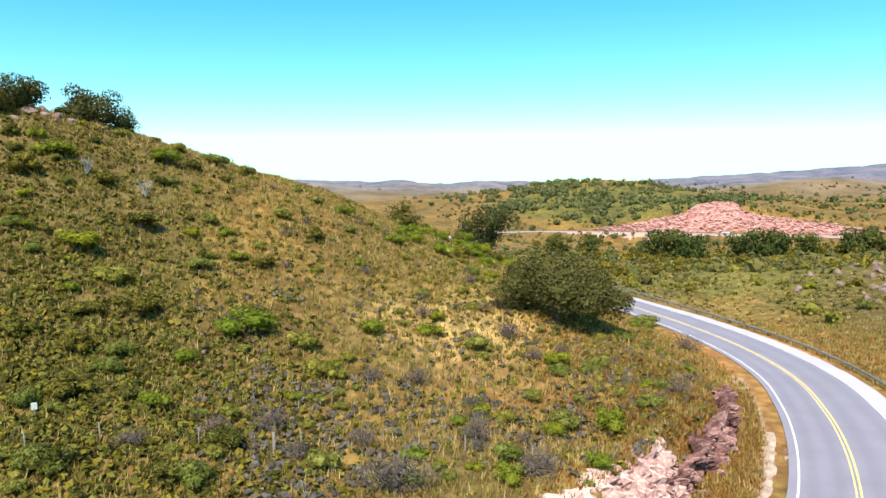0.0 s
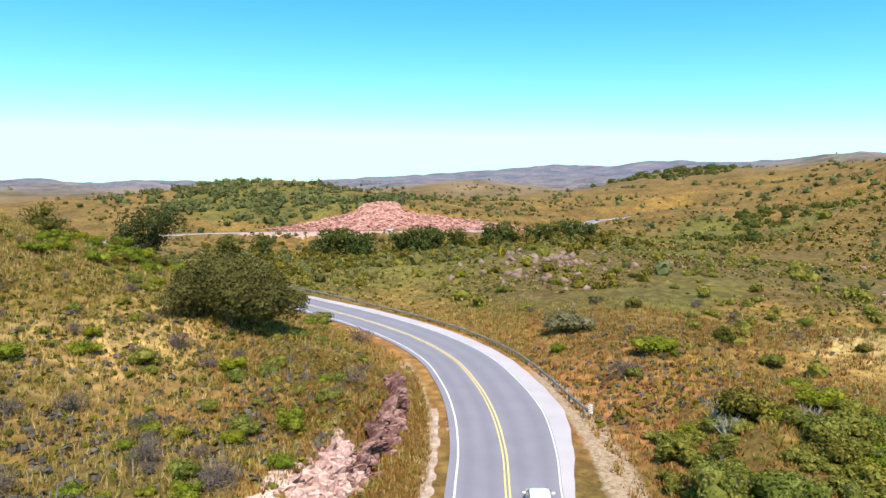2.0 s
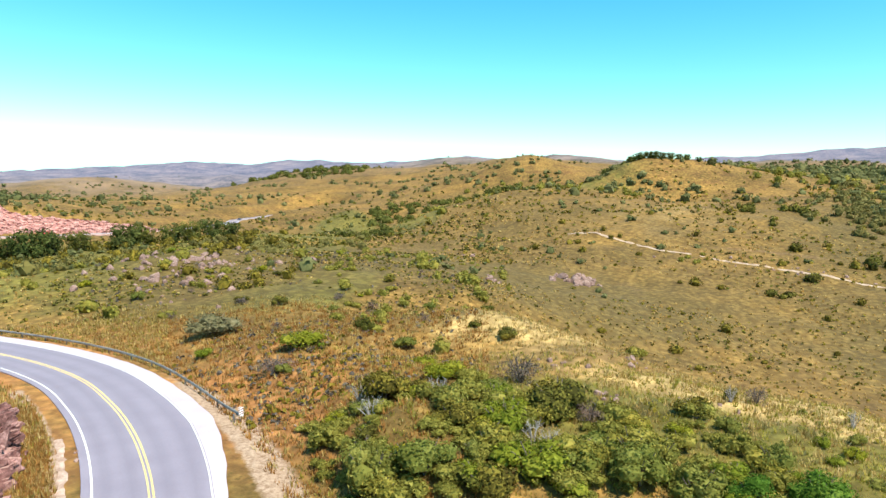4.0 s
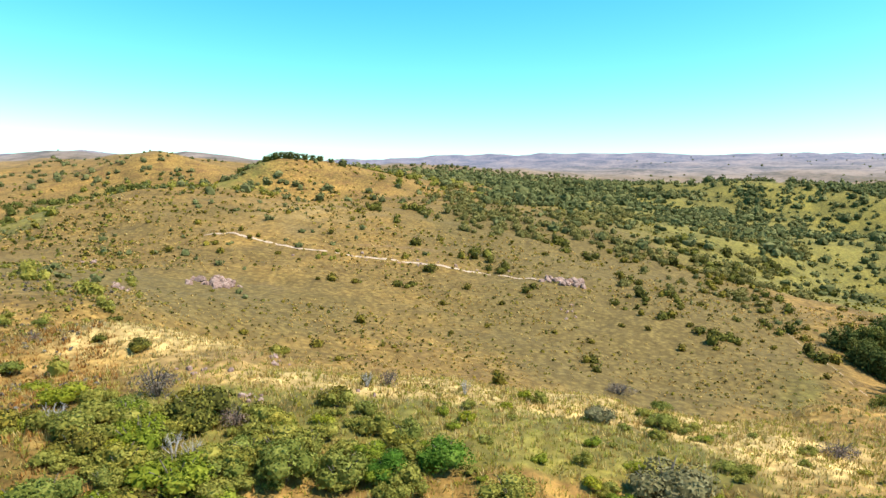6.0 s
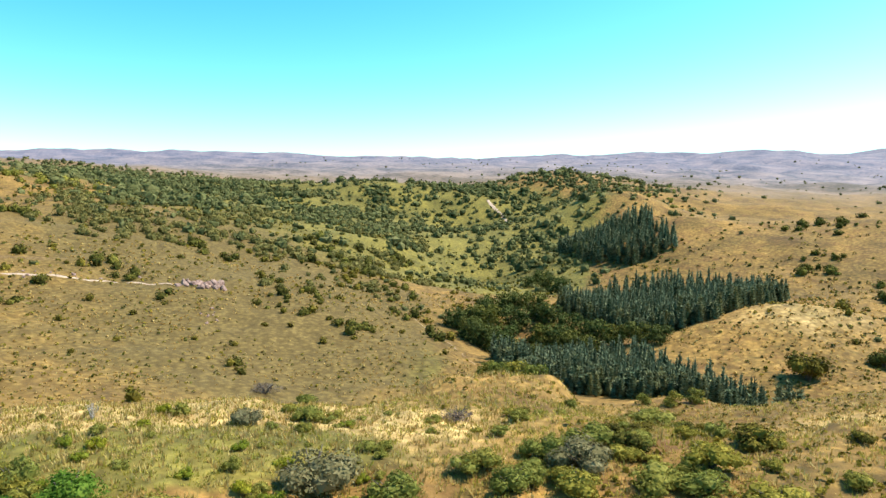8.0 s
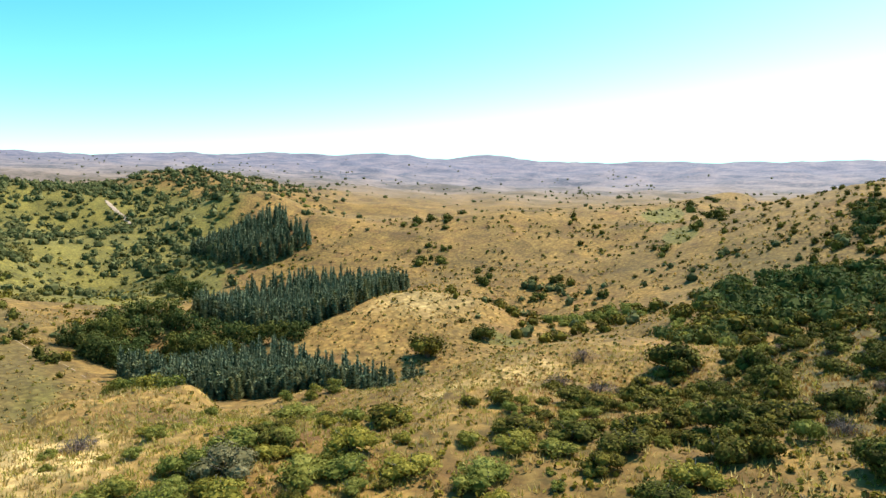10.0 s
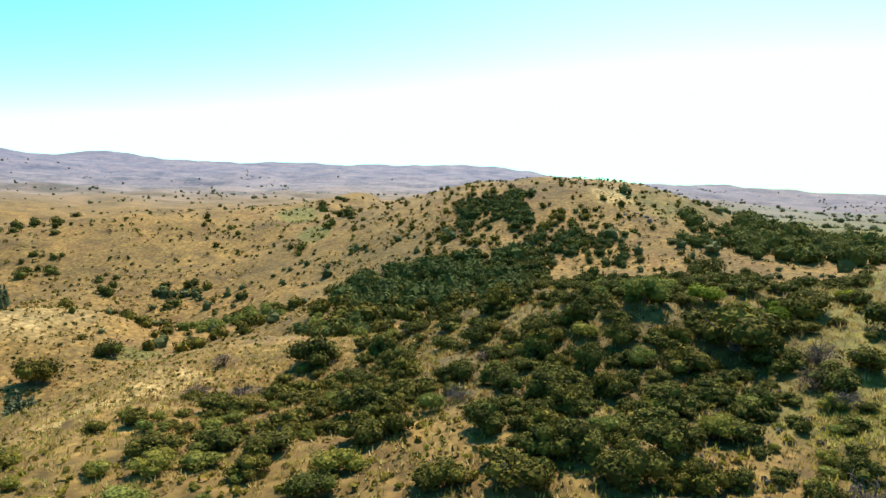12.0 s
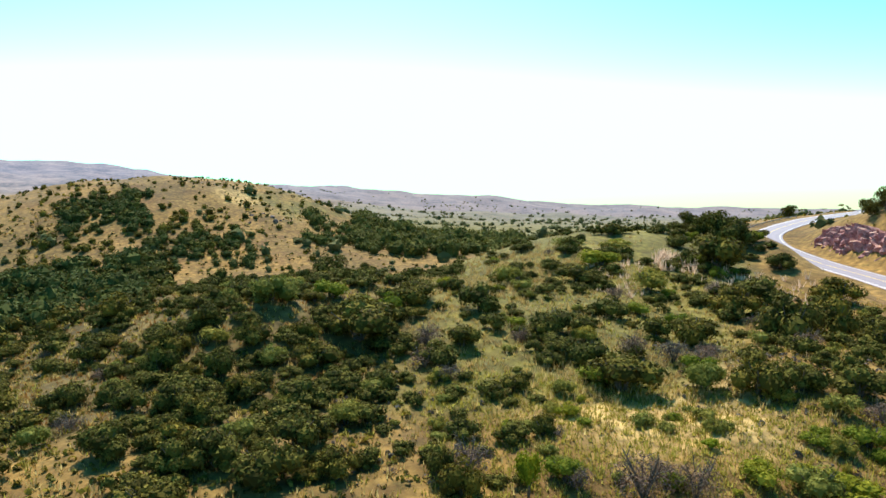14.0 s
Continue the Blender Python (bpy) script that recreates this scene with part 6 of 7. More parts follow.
def rock_face(name, label, line, mat, step, rows, rough, back, drop=0.25, apron=False):
    """A broken face of rock: line of (x, y, foot height, crest height, lean back)."""
    p = smooth_line(line, step)
    way = np.gradient(p[:, :2], axis=0)
    way = unit(way)
    inward = np.stack([-way[:, 1], way[:, 0]], 1)
    v, f = [], []
    n = rows + (5 if apron else 3)
    for i, (x, y, foot, crest, lean) in enumerate(p):
        crest += min(1.0, (crest - foot) / 3) * rough * 1.1 * noise.fractal(Vector((x, y, 0)) * (0.3 / rough), 0.6, 2.1, 4)
        for k in range(n):
            s = min(k / rows, 1.0)
            z = foot - 0.4 + (crest - foot + 0.4) * s
            d = lean * s ** 1.3 + (max(0, k - rows) * back)
            q = Vector((x + inward[i, 0] * d, y + inward[i, 1] * d, z - max(0, k - rows) * drop * back))
            block = noise.voronoi(Vector((q.x + 0.4 * q.z, q.y - 0.3 * q.z, q.z * 0.7)) * (1.25 / rough))[1][0]
            shard = noise.voronoi(Vector((q.x, q.y, q.z * 0.55)) * (3.0 / rough))[1][0]
            out = rough * (0.75 * noise.fractal(q * (0.3 / rough), 0.7, 2.1, 6) + 0.75 * (noise.cell(block * 9.7) - 0.4) + 0.3 * (noise.cell(shard * 9.7) - 0.4))
            if k > rows:
                out = rough * 0.35 * noise.fractal(q * (0.6 / rough), 0.7, 2.1, 3)
                if apron:
                    far_out = (k - rows) * back * (1 + 0.9 * noise.fractal(Vector((x, y, 2.0)) * 0.7, 0.7, 2.1, 3))
                    q.x, q.y = x + inward[i, 0] * (lean + far_out), y + inward[i, 1] * (lean + far_out)
                    q.z = height_at(q.x, q.y) + 0.14 - (0.3 if k == n - 1 else 0)
            v.append((q.x - inward[i, 0] * out, q.y - inward[i, 1] * out, q.z + (0.35 * out if k else 0)))
    for i in range(len(p) - 1):
        for k in range(n - 1):
            f.append((i * n + k, (i + 1) * n + k, (i + 1) * n + k + 1, i * n + k + 1))
    return tagged(mesh_object(name, v, f, mat), label, "rock face", kind="structure")


LOOP_FACE = []
for b, h in ((231.4, 2.0), (232.2, 6.0), (233.4, 8.2), (235.5, 9.0), (237.5, 9.4), (240, 9.6), (243, 9.0)):
    near_leg = min(range(len(ROAD)), key=lambda i, b=b: abs(math.degrees(math.atan2(ROAD[i, 0], ROAD[i, 1])) % 360 - b) + (0 if 110 < math.hypot(ROAD[i, 0], ROAD[i, 1]) < 213 else 99))
    LOOP_FACE.append((ROAD[near_leg, 0] - 8.6 * ROAD_RIGHT[near_leg, 0], ROAD[near_leg, 1] - 8.6 * ROAD_RIGHT[near_leg, 1], ROAD[near_leg, 2], ROAD[near_leg, 2] + h, 0.3 + 0.3 * h))
def hillside_crest(points):
    """The crest of a cutting follows the hillside behind it."""
    out = []
    for lat, ahead, lean, proud in points:
        x, y = along(lat, ahead)
        out.append((x, y, -0.2, max(height_at(*along(lat - lean - 0.9, ahead + 0.5)), 1.0) + proud, lean))
    return out


ROCK_PALE = rock_material("pale_crushed_rock", (0.17, 0.085, 0.076), (0.38, 0.225, 0.205), (0.60, 0.43, 0.40), (0.58, 0.42, 0.375))
rock_face("rock_cut", "broken red-brown rock face of the road cutting, darkened as if in shade",
          hillside_crest([(1.1, 45.5, 2.0, 0.4), (2.4, 50, 1.1, 1.1), (3.7, 55, 0.8, 1.7), (4.6, 59.5, 0.7, 1.9), (5.1, 63.5, 0.7, 1.8), (5.2, 67, 0.7, 1.2), (5.3, 71, 1.4, 0.2)]),
          ROCK_NEAR_SHADED, 0.18, 24, 0.95, 0.4, 0.9, True)
rock_face("rubble_bank", "pale pink rubble bank at the end of the road cutting",
          hillside_crest([(-7, 29, 3.6, 0.1), (-4.5, 34, 3.6, 0.2), (-2, 39.5, 3.4, 0.4), (0.4, 45, 2.7, 0.6), (1.1, 48, 2.2, 0.5), (1.2, 51, 2.2, 0.2)]),
          ROCK_PALE, 0.2, 20, 0.5, 0.5, 0.9, True)
cut = []
for lat, h in ((-58, 0.8), (-45, 2.5), (-32, 4.5), (-20, 7), (-8, 9.5), (0, 11.5), (6, 15.5), (12, 17.5), (20, 18), (27, 17.2), (33, 13), (40, 10.5), (52, 9.5), (64, 7.8), (78, 6.2), (92, 4.2), (104, 2.2), (112, 0.8)):
    cut.append(along(lat, 411.5 + 0.02 * abs(lat), 0.3, 0.3 + h, 1.5 + h * 0.7))
rock_face("red_road_cut", "large red and pink rock cutting above the far road", cut, ROCK_RED, 0.9, 26, 0.85, 2.2)
rock_face("loop_rock_cut", "reddish brown rock face inside the road loop",
          LOOP_FACE, ROCK_LOOP, 0.6, 16, 1.1, 3.0)


def boulder(variant, mat, name, label, group):
    g = np.random.default_rng(70 + variant)
    v, f = BALL2
    out = []
    axes = g.uniform(0.6, 1.0, 3)
    cuts = unit(g.normal(size=(9, 3)))
    for q in v:
        s = 1.0
        for c in cuts:
            d = float(q @ c)
            if d > 0.62:
                s = min(s, 0.62 / d)
        s *= 1 + 0.10 * noise.noise(Vector(q * 2.5) + Vector((variant * 3.1, 0, 0)))
        out.append(q * s * axes)
    me = mesh_object(name, np.array(out), f, mat)
    return tagged(me, label, "rock", group)


rock_kit = [boulder(k, ROCK_GREY, "boulder", "weathered pinkish grey boulder lying in dry grass", "boulders on the slopes") for k in range(5)]
# bearing, distance, half width in degrees, half depth, how many, size from, to
OUTCROPS = ((354.2, 142, 1.2, 1.5, 12, 0.9, 2.4), (329.6, 105, 1.6, 2, 9, 0.8, 2.0), (334.0, 109, 1.0, 2, 5, 0.6, 1.2), (4.9, 87, 0.8, 2.5, 5, 0.5, 1.0), (36, 160, 6, 24, 110, 0.6, 2.2), (33, 128, 3, 10, 12, 0.3, 0.9),
            (67.7, 200, 1.6, 5, 44, 1.2, 3.4), (60.4, 165, 0.9, 5, 10, 0.6, 1.8), (95.9, 231, 1.6, 4, 44, 1.2, 3.2), (84, 243, 9, 5, 16, 0.5, 1.4), (58.2, 233, 0.8, 6, 8, 0.7, 2.0), (96.4, 202, 1.2, 5, 8, 0.5, 1.3),
            (70, 62, 1.2, 1.5, 7, 0.3, 0.9), (78, 65, 3, 2, 8, 0.25, 0.6), (72, 78, 1.5, 2, 6, 0.4, 1.0), (64.7, 73, 2.5, 2, 8, 0.3, 0.9), (192, 300, 2.0, 10, 10, 0.8, 2.2), (160, 86, 3, 6, 12, 0.3, 0.8), (43, 62, 2.5, 4, 14, 0.15, 0.4), (28, 62, 1.5, 4, 5, 0.2, 0.5))
placed = 0
for b0, r0, db, dr, many, s0, s1 in OUTCROPS:
    for k in range(many):
        b, r = b0 + gen.normal() * db * 0.6, r0 + gen.normal() * dr * 0.6
        x, y = polar(b, r)
        s = s0 * (s1 / s0) ** gen.uniform() * 0.75
        m = pose(x, y, height_at(x, y) + 0.02 * s, gen.uniform(-20, 20), gen.uniform(-20, 20), gen.uniform(0, 360)) @ Matrix.Scale(s, 4)
        src = rock_kit[placed % 5]
        if placed < 5:
            src.matrix_basis = m
        else:
            keep = src.scale.copy()
            src.scale = (1, 1, 1)
            copy_thing(src, m)
            src.scale = keep
        placed += 1


# ---- dirt tracks and gravel strips ----
def draped(name, label, line, half, mat, lift=0.05, ragged=0.25, kind="structure"):
    """A strip of bare ground that follows the land."""
    p = smooth_line(line, 1.2)
    way = unit(np.gradient(p[:, :2], axis=0))
    side = np.stack([way[:, 1], -way[:, 0]], 1)
    g = np.random.default_rng(9)
    cols = 5
    v = []
    for k in range(cols):
        s = (k / (cols - 1) * 2 - 1)
        jit = g.normal(size=len(p)) * ragged * half * (abs(s) > 0.9)
        xy = p[:, :2] + side * (s * half + jit)[:, None]
        v.append(np.column_stack([xy, ground(xy[:, 0], xy[:, 1]) + lift - (0.12 if abs(s) > 0.9 else 0)]))
    v = np.stack(v, 1).reshape(-1, 3)
    f = [(i * cols + k, i * cols + k + 1, (i + 1) * cols + k + 1, (i + 1) * cols + k) for i in range(len(p) - 1) for k in range(cols - 1)]
    return tagged(mesh_object(name, v, f, mat, smooth=True), label, "track", kind=kind)


draped("dirt_track", "pale dirt track along the opposite slope", [polar(66.5, 274), polar(68.1, 270.5), polar(70.5, 262.8), polar(73.8, 252.8), polar(77.3, 247.9), polar(81.3, 243.2), polar(85.9, 239.3), polar(89.7, 236.6), polar(93.5, 232.5), polar(97.3, 231)], 0.85, DIRT, 0.12, 0.05)
draped("dirt_track", "pale dirt track on the wooded far hill", [polar(119.0, 785), polar(119.6, 765), polar(120.9, 727), polar(121.4, 715)], 1.9, DIRT, 0.3)
draped("dirt_track", "pale dirt track beside the pine plantation", [polar(126.0, 428), polar(126.8, 436), polar(128.1, 446), polar(128.6, 455)], 1.6, DIRT, 0.2)
draped("stock_path", "thin pale cattle path down the slope", [polar(112.8, 222), polar(114, 210), polar(116.5, 189), polar(119, 169)], 0.14, DIRT, 0.02)
draped("scree_bank", "pink stony bank below the far road", [along(-62, 389), along(-20, 389), along(20, 391), along(60, 393), along(84, 398)], 5.5, ROCK_RED, 0.25, 0.5)

draped("gutter_gravel", "pale stony gutter beside the road", [tuple(ROAD[i, :2] - (5.45 + 0.1 * math.sin(i)) * ROAD_RIGHT[i]) for i in range(CUT_AT[1], CUT_AT[8], 5)], 0.45, GRAVEL, 0.05, 0.5)
# ---- guardrails ----
STEEL = plain_material("galvanised_steel", (0.17, 0.165, 0.16), (0.34, 0.33, 0.32), 0.8, 0.55, 0.3)
DARK_STEEL = plain_material("dark_steel_post", (0.08, 0.08, 0.08), (0.17, 0.17, 0.17), 1.2, 0.6, 0.5)
SIGN_WHITE = plain_material("white_sign_sheet", (0.72, 0.72, 0.70), (0.82, 0.82, 0.80), 2.0, 0.5)
SIGN_DARK = plain_material("dark_red_stripe", (0.10, 0.02, 0.03), (0.16, 0.03, 0.04), 2.0, 0.5)


def box(bm, size, at, turn=0.0, lean=0.0, bevel=0.0):
    m = Matrix.Translation(at) @ Matrix.Rotation(turn, 4, "Z") @ Matrix.Rotation(lean, 4, "X") @ Matrix.Diagonal((*size, 1))
    made = bmesh.ops.create_cube(bm, size=1.0, matrix=m)
    if bevel:
        edges = list({e for v in made["verts"] for e in v.link_edges})
        bmesh.ops.bevel(bm, geom=edges, offset=bevel, segments=2, affect="EDGES")


def guardrail(first, last, offset, label, marker):
    top = tagged(new("guardrail"), label, "guardrail", "roadside guardrails")
    rows = list(range(first, last))
    wave = ((-0.155, 0.0), (-0.12, 0.045), (-0.06, 0.08), (-0.03, 0.03), (0.0, 0.0), (0.03, 0.03), (0.06, 0.08), (0.12, 0.045), (0.155, 0.0))
    v, f = [], []
    for i in rows:
        flare = 0.7 * max(0, (first + 5 - i) / 5) ** 2 if marker else 0
        for z, o in wave + tuple((z, o - 0.02) for z, o in reversed(wave)):
            d = offset + flare - o
            x, y = ROAD[i, 0] + ROAD_RIGHT[i, 0] * d, ROAD[i, 1] + ROAD_RIGHT[i, 1] * d
            v.append((x, y, ROAD[i, 2] + 0.42 + z))
    n = 2 * len(wave)
    for i in range(len(rows) - 1):
        for k in range(n):
            f.append((i * n + k, i * n + (k + 1) % n, (i + 1) * n + (k + 1) % n, (i + 1) * n + k))
    mesh_object("rail", v, f, STEEL, top, "wave-shaped galvanised steel rail")
    me = None
    for i in rows[::3]:
        x, y = ROAD[i, 0] + ROAD_RIGHT[i, 0] * (offset + 0.09), ROAD[i, 1] + ROAD_RIGHT[i, 1] * (offset + 0.09)
        if me is None:
            bm = bmesh.new()
            box(bm, (0.12, 0.16, 1.1), (0, 0, 0.0), bevel=0.01)
            post = part("post", bm, DARK_STEEL, top)
            me = post.data
        else:
            post = new("post", me)
            post.parent = top
        post.matrix_basis = pose(x, y, ROAD[i, 2] + 0.02, 0, 0, math.degrees(math.atan2(ROAD_WAY[i, 1], ROAD_WAY[i, 0])))
    if marker:
        i = rows[0]
        x, y = ROAD[i, 0] + ROAD_RIGHT[i, 0] * (offset + 0.75), ROAD[i, 1] + ROAD_RIGHT[i, 1] * (offset + 0.75)
        ang = math.degrees(math.atan2(-x, y))
        sign = tagged(new("hazard_marker"), "white and dark striped hazard marker at the rail end", "road sign")
        sign.matrix_basis = pose(x, y, height_at(x, y), 0, 0, ang)
        bm = bmesh.new()
        box(bm, (0.07, 0.07, 1.2), (0, 0.06, 0.5), bevel=0.01)
        part("post", bm, DARK_STEEL, sign)
        bm = bmesh.new()
        box(bm, (0.42, 0.03, 0.85), (0, 0, 0.95), bevel=0.008)
        part("board", bm, SIGN_WHITE, sign)
        for k in range(4):
            bm = bmesh.new()
            z = 0.62 + 0.21 * k
            q = [(-0.2, -0.021, z - 0.06), (0.2, -0.021, z + 0.14), (0.2, -0.021, z + 0.23 if k < 3 else z + 0.13), (-0.2, -0.021, z + 0.04)]
            vs = [bm.verts.new(c) for c in q] + [bm.verts.new((c[0], -0.016, c[2])) for c in q]
            for fc in ((0, 1, 2, 3), (7, 6, 5, 4), (0, 4, 5, 1), (1, 5, 6, 2), (2, 6, 7, 3), (3, 7, 4, 0)):
                bm.faces.new([vs[j] for j in fc])
            part("stripe", bm, SIGN_DARK, sign)
    return top


def station(x, y):
    return int(((ROAD[:, 0] - x) ** 2 + (ROAD[:, 1] - y) ** 2).argmin())


guardrail(station(*along(13, 60)[:2]), station(*along(-20, 148)[:2]) + 4, 8.1, "grey steel guardrail along the outer side of the bend", True)
guardrail(station(*polar(234.3, 287)), station(*polar(231.2, 211)), 8.1, "weathered steel guardrail round the road loop", False)

# ---- fence and marker on the near hill ----
WOOD = plain_material("weathered_fence_wood", (0.16, 0.13, 0.11), (0.36, 0.31, 0.27), 5.0, relief=0.01)
fence = tagged(new("fence"), "old wooden fence posts with wires on the hillside", "fence")
stakes = [(328.0, 46.6, 0.05, 1.1), (332.9, 47.2, 0.06, 1.25), (340.0, 46.9, 0.04, 1.1), (345.9, 47.1, 0.12, 1.3), (348.1, 47.8, 0.05, 1.25), (355.0, 48.0, 0.04, 1.1), (2.0, 47.5, 0.05, 1.15)]
tops = []
for b, r, rad, h in stakes:
    x, y = polar(b, r)
    z = height_at(x, y)
    p = Pile()
    p.add(*limb([(x, y, z - 0.3), (x + 0.02, y, z + h * 0.5), (x + gen.normal() * 0.04, y, z + h * 0.97), (x + 0.01, y, z + h)], (rad * 1.1, rad, rad * 0.95, rad * 0.5), 8))
    ob = new("post", p.mesh("post", WOOD))
    ob.parent = fence
    tops.append(np.array((x, y, z)))
for level in (0.35, 0.65, 0.95):
    p = Pile()
    p.add(*limb([q + (0, 0, level) for q in tops], [0.0025] * len(tops), 4))
    ob = new("wire", p.mesh("wire", DARK_STEEL))
    ob.parent = fence
x, y = polar(328.7, 51.5)
plate = tagged(new("marker_plate"), "small white plate on a thin stake in the grass", "marker")
plate.matrix_basis = pose(x, y, height_at(x, y), 0, 0, 30)
bm = bmesh.new()
box(bm, (0.36, 0.03, 0.5), (0, 0, 0.95), lean=0.2, bevel=0.01)
part("plate", bm, SIGN_WHITE, plate)
bm = bmesh.new()
box(bm, (0.05, 0.05, 1.0), (0, 0.05, 0.4), bevel=0.008)
part("stake", bm, WOOD, plate)


# ---- vehicles ----
def paint(name, c):
    m, nt, b = material(name, 0.3)
    b.inputs["Base Color"].default_value = (*c, 1)
    b.inputs["Coat Weight"].default_value = 0.6
    b.inputs["Specular IOR Level"].default_value = 0.5
    return m


GLASS = paint("dark_car_glass", (0.015, 0.018, 0.022))
RUBBER = plain_material("tyre_rubber", (0.02, 0.02, 0.02), (0.04, 0.04, 0.04), 8.0, 0.8)
RIM = plain_material("silver_rim", (0.45, 0.45, 0.46), (0.55, 0.55, 0.56), 5.0, 0.35, 0.8)
LAMP_RED = paint("red_tail_lamp", (0.45, 0.02, 0.02))
LAMP_CLEAR = paint("clear_head_lamp", (0.7, 0.72, 0.75))
PARCEL = plain_material("pale_headrest", (0.5, 0.5, 0.5), (0.6, 0.6, 0.6), 3.0)


def car(label, colour, length=4.1, width=1.68, height=1.46):
    """A small hatchback that points along +y, with its own windows, wheels, lamps and mirrors."""
    top = tagged(new("car"), label, "car", "vehicles on the road")
    coat = paint("car_paint", colour)
    L, W, H = length / 2, width / 2, height
    # stations: y, half width low, half width high, bottom, shoulder height, roof height, half width of roof
    rows = ((-L, 0.80, 0.78, 0.42, 0.78, 0.80, 0.60), (-L + 0.12, 0.93, 0.92, 0.28, 0.90, 0.96, 0.66), (-L + 0.45, 1.0, 0.98, 0.24, 0.94, 1.32, 0.70), (-L + 0.95, 1.0, 1.0, 0.22, 0.95, 1.45, 0.74),
            (-0.1, 1.0, 1.0, 0.22, 0.95, 1.46, 0.76), (0.35, 1.0, 1.0, 0.22, 0.95, 1.42, 0.74), (0.95, 1.0, 0.98, 0.22, 0.94, 1.02, 0.76), (L - 0.5, 0.98, 0.94, 0.24, 0.84, 0.90, 0.70), (L - 0.1, 0.86, 0.84, 0.30, 0.68, 0.72, 0.62), (L, 0.72, 0.70, 0.40, 0.60, 0.62, 0.55))
    k = H / 1.46
    v, f = [], []
    for y, wl, wh, zb, zs, zr, wr in rows:
        half = [(0, zb), (wl * 0.86, zb), (wl, zb + 0.14), (wl, (zb + zs) / 2), (wh, zs), ((wh + wr) / 2 * 0.98, (zs + zr) / 2), (wr, zr - 0.04), (wr * 0.8, zr), (0, zr + 0.015)]
        ring = [(x * W, y, z * k) for x, z in half] + [(-x * W, y, z * k) for x, z in half[-2:0:-1]]
        v += ring
    n = 16
    for i in range(len(rows) - 1):
        for j in range(n):
            f.append((i * n + j, i * n + (j + 1) % n, (i + 1) * n + (j + 1) % n, (i + 1) * n + j))
    f += [tuple(range(n - 1, -1, -1)), tuple(range((len(rows) - 1) * n, len(rows) * n))]
    mesh_object("body", v, f, coat, top, smooth=True)

    def pane(name, corners, mat, out):
        bm = bmesh.new()
        a = [Vector(c) for c in corners]
        nrm = (a[1] - a[0]).cross(a[3] - a[0]).normalized()
        vs = [bm.verts.new(c + nrm * out) for c in a] + [bm.verts.new(c - nrm * 0.03) for c in a]
        for fc in ((0, 1, 2, 3), (7, 6, 5, 4), (0, 4, 5, 1), (1, 5, 6, 2), (2, 6, 7, 3), (3, 7, 4, 0)):
            bm.faces.new([vs[q] for q in fc])
        return part(name, bm, mat, top)

    z = lambda q: q * k
    pane("rear_window", [(-0.60 * W, -L + 0.14, z(1.0)), (0.60 * W, -L + 0.14, z(1.0)), (0.56 * W, -L + 0.46, z(1.31)), (-0.56 * W, -L + 0.46, z(1.31))], GLASS, 0.035)
    pane("windscreen", [(0.68 * W, 0.93, z(1.05)), (-0.68 * W, 0.93, z(1.05)), (-0.66 * W, 0.40, z(1.40)), (0.66 * W, 0.40, z(1.40))], GLASS, 0.03)
    for s in (-1, 1):
        c = [(s * 0.97 * W, -L + 0.55, z(0.98)), (s * 0.97 * W, 0.75, z(0.98)), (s * 0.79 * W, 0.30, z(1.38)), (s * 0.77 * W, -L + 0.75, z(1.38))]
        pane("side_window", c if s > 0 else c[::-1], GLASS, 0.02)
        bm = bmesh.new()
        box(bm, (0.22, 0.10, 0.14), (s * (W + 0.10), 0.62, z(1.0)), bevel=0.03)
        part("mirror", bm, coat, top)
        bm = bmesh.new()
        box(bm, (0.24, 0.08, 0.22), (s * 0.68 * W, -L + 0.05, z(0.80)), bevel=0.03)
        part("tail_lamp", bm, LAMP_RED, top)
        bm = bmesh.new()
        box(bm, (0.30, 0.12, 0.14), (s * 0.58 * W, L - 0.08, z(0.62)), bevel=0.03)
        part("head_lamp", bm, LAMP_CLEAR, top)
        bm = bmesh.new()
        box(bm, (0.24, 0.06, 0.10), (s * 0.26 * W, -L + 0.235, z(1.10)), lean=0.75, bevel=0.02)
        part("headrest", bm, PARCEL, top)
        for y in (-L + 0.75, L - 0.8):
            bm = bmesh.new()
            bmesh.ops.create_cone(bm, cap_ends=True, segments=20, radius1=0.30, radius2=0.30, depth=0.2, matrix=Matrix.Translation((s * (W - 0.07), y, 0.30)) @ Matrix.Rotation(radians(90), 4, "Y"))
            wheel = part("wheel", bm, RUBBER, top)
            bm = bmesh.new()
            bmesh.ops.create_cone(bm, cap_ends=True, segments=16, radius1=0.19, radius2=0.17, depth=0.03, matrix=Matrix.Translation((s * (W + 0.04), y, 0.30)) @ Matrix.Rotation(radians(90 * s), 4, "Y"))
            part("rim", bm, RIM, wheel)
    bm = bmesh.new()
    box(bm, (width * 0.9, 0.12, 0.16), (0, -L + 0.03, z(0.45)), bevel=0.03)
    part("bumper", bm, coat, top)
    bm = bmesh.new()
    box(bm, (0.42, 0.02, 0.11), (0, -L - 0.035, z(0.62)), bevel=0.005)
    part("plate", bm, SIGN_WHITE, top)
    return top


def park(ob, lat, ahead, offset, turn=0):
    i = station(*along(lat, ahead)[:2])
    x, y = ROAD[i, 0] + ROAD_RIGHT[i, 0] * offset, ROAD[i, 1] + ROAD_RIGHT[i, 1] * offset
    ob.matrix_basis = pose(x, y, ROAD[i, 2] + 0.005, 0, 0, math.degrees(math.atan2(-ROAD_WAY[i, 0], ROAD_WAY[i, 1])) + turn)


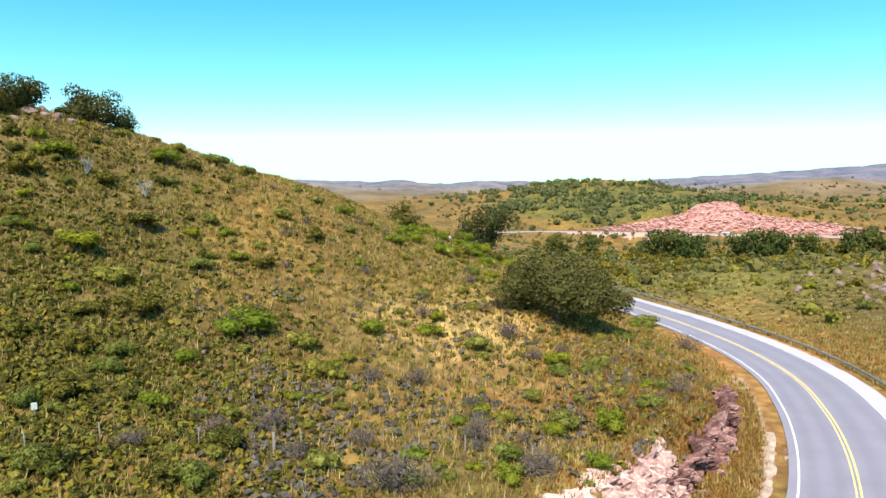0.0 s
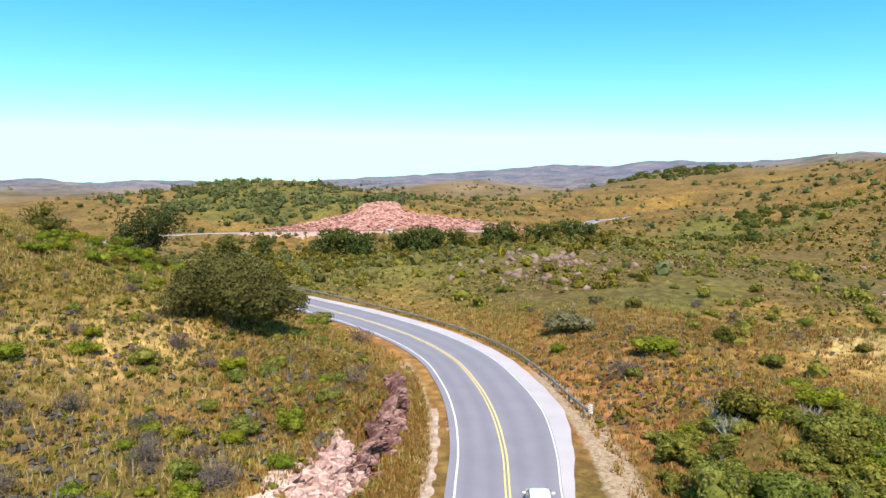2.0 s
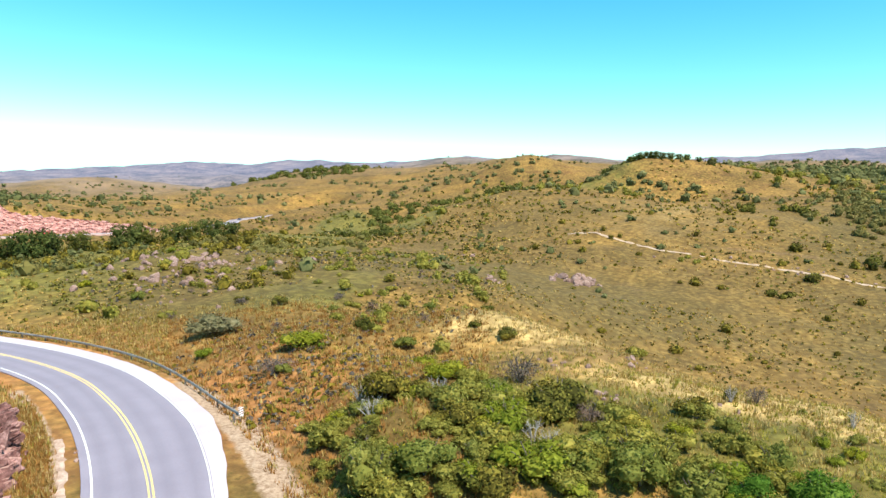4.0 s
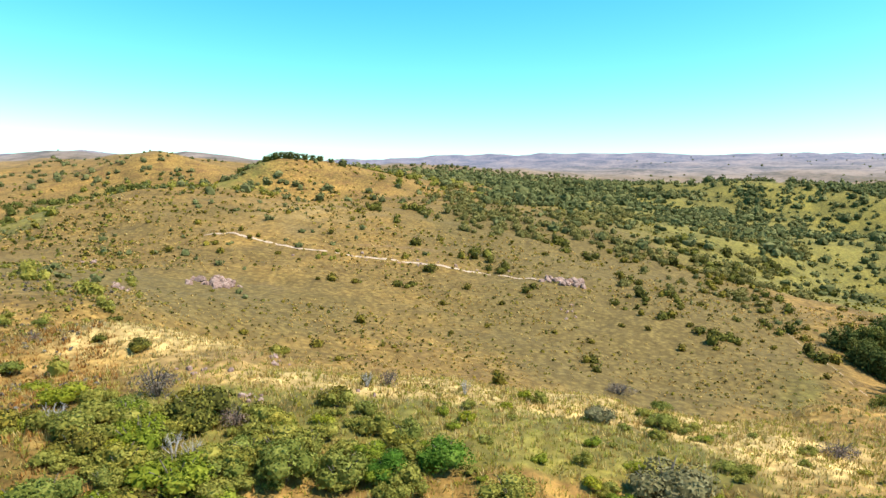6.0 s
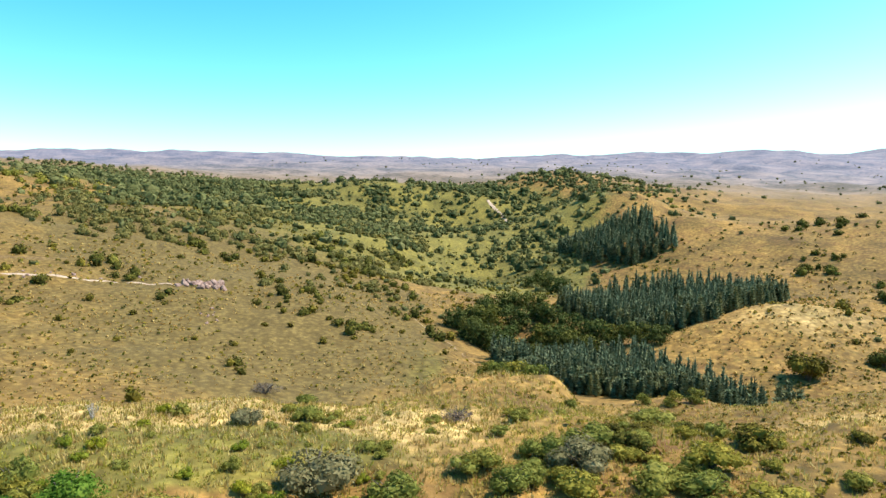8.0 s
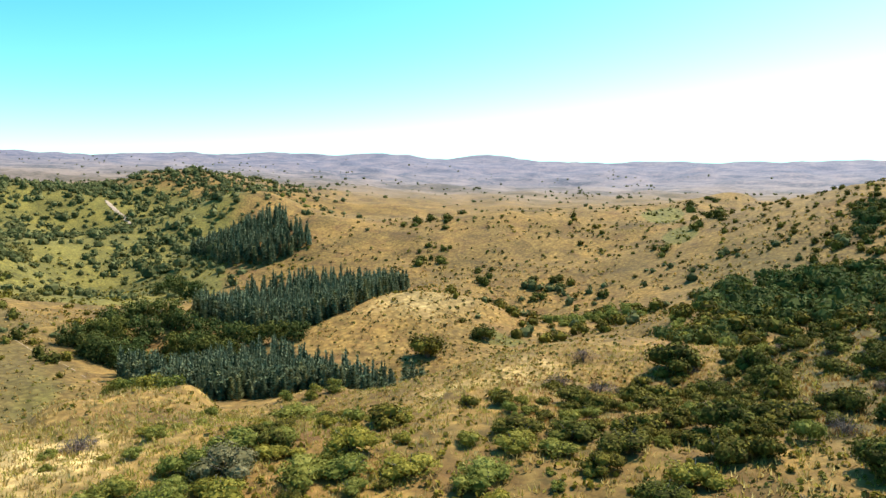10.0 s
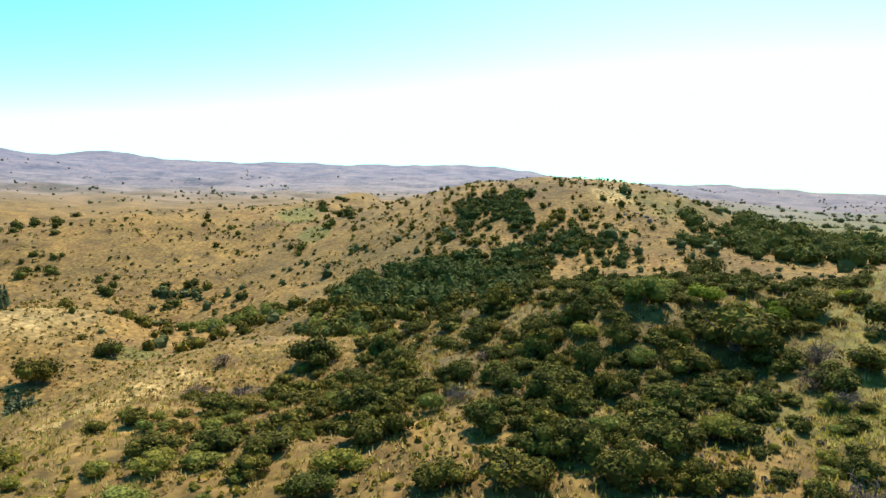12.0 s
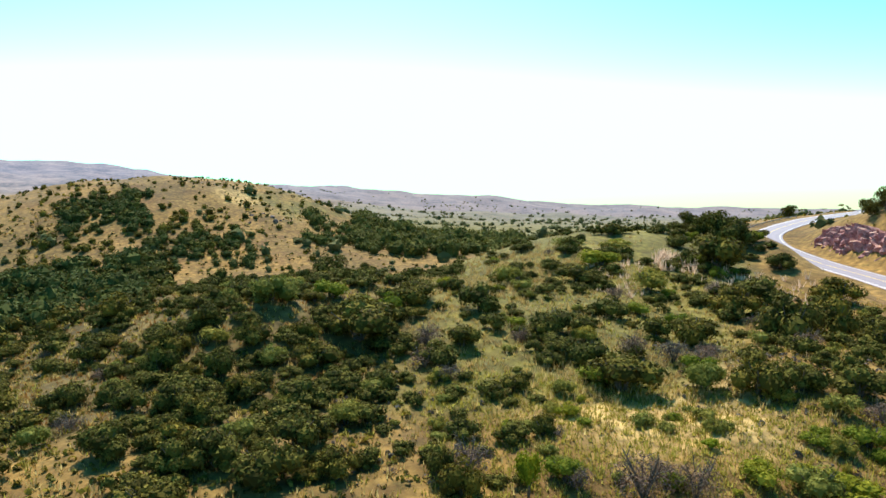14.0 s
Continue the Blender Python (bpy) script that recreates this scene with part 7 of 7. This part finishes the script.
park(car("white hatchback driving on the asphalt bend", (0.80, 0.80, 0.80)), 11.0, 41.2, 1.9)
park(car("small red truck below the red rock cutting", (0.55, 0.03, 0.02), 5.6, 2.0, 2.3), 47, 404, 1.9)
park(car("silver grey car below the red rock cutting", (0.40, 0.42, 0.45), 4.4, 1.75, 1.5), 22, 404, -1.9, 180)
park(car("dark blue car on the distant bend", (0.03, 0.04, 0.08), 4.4, 1.75, 1.5), 183, 502, 1.9)
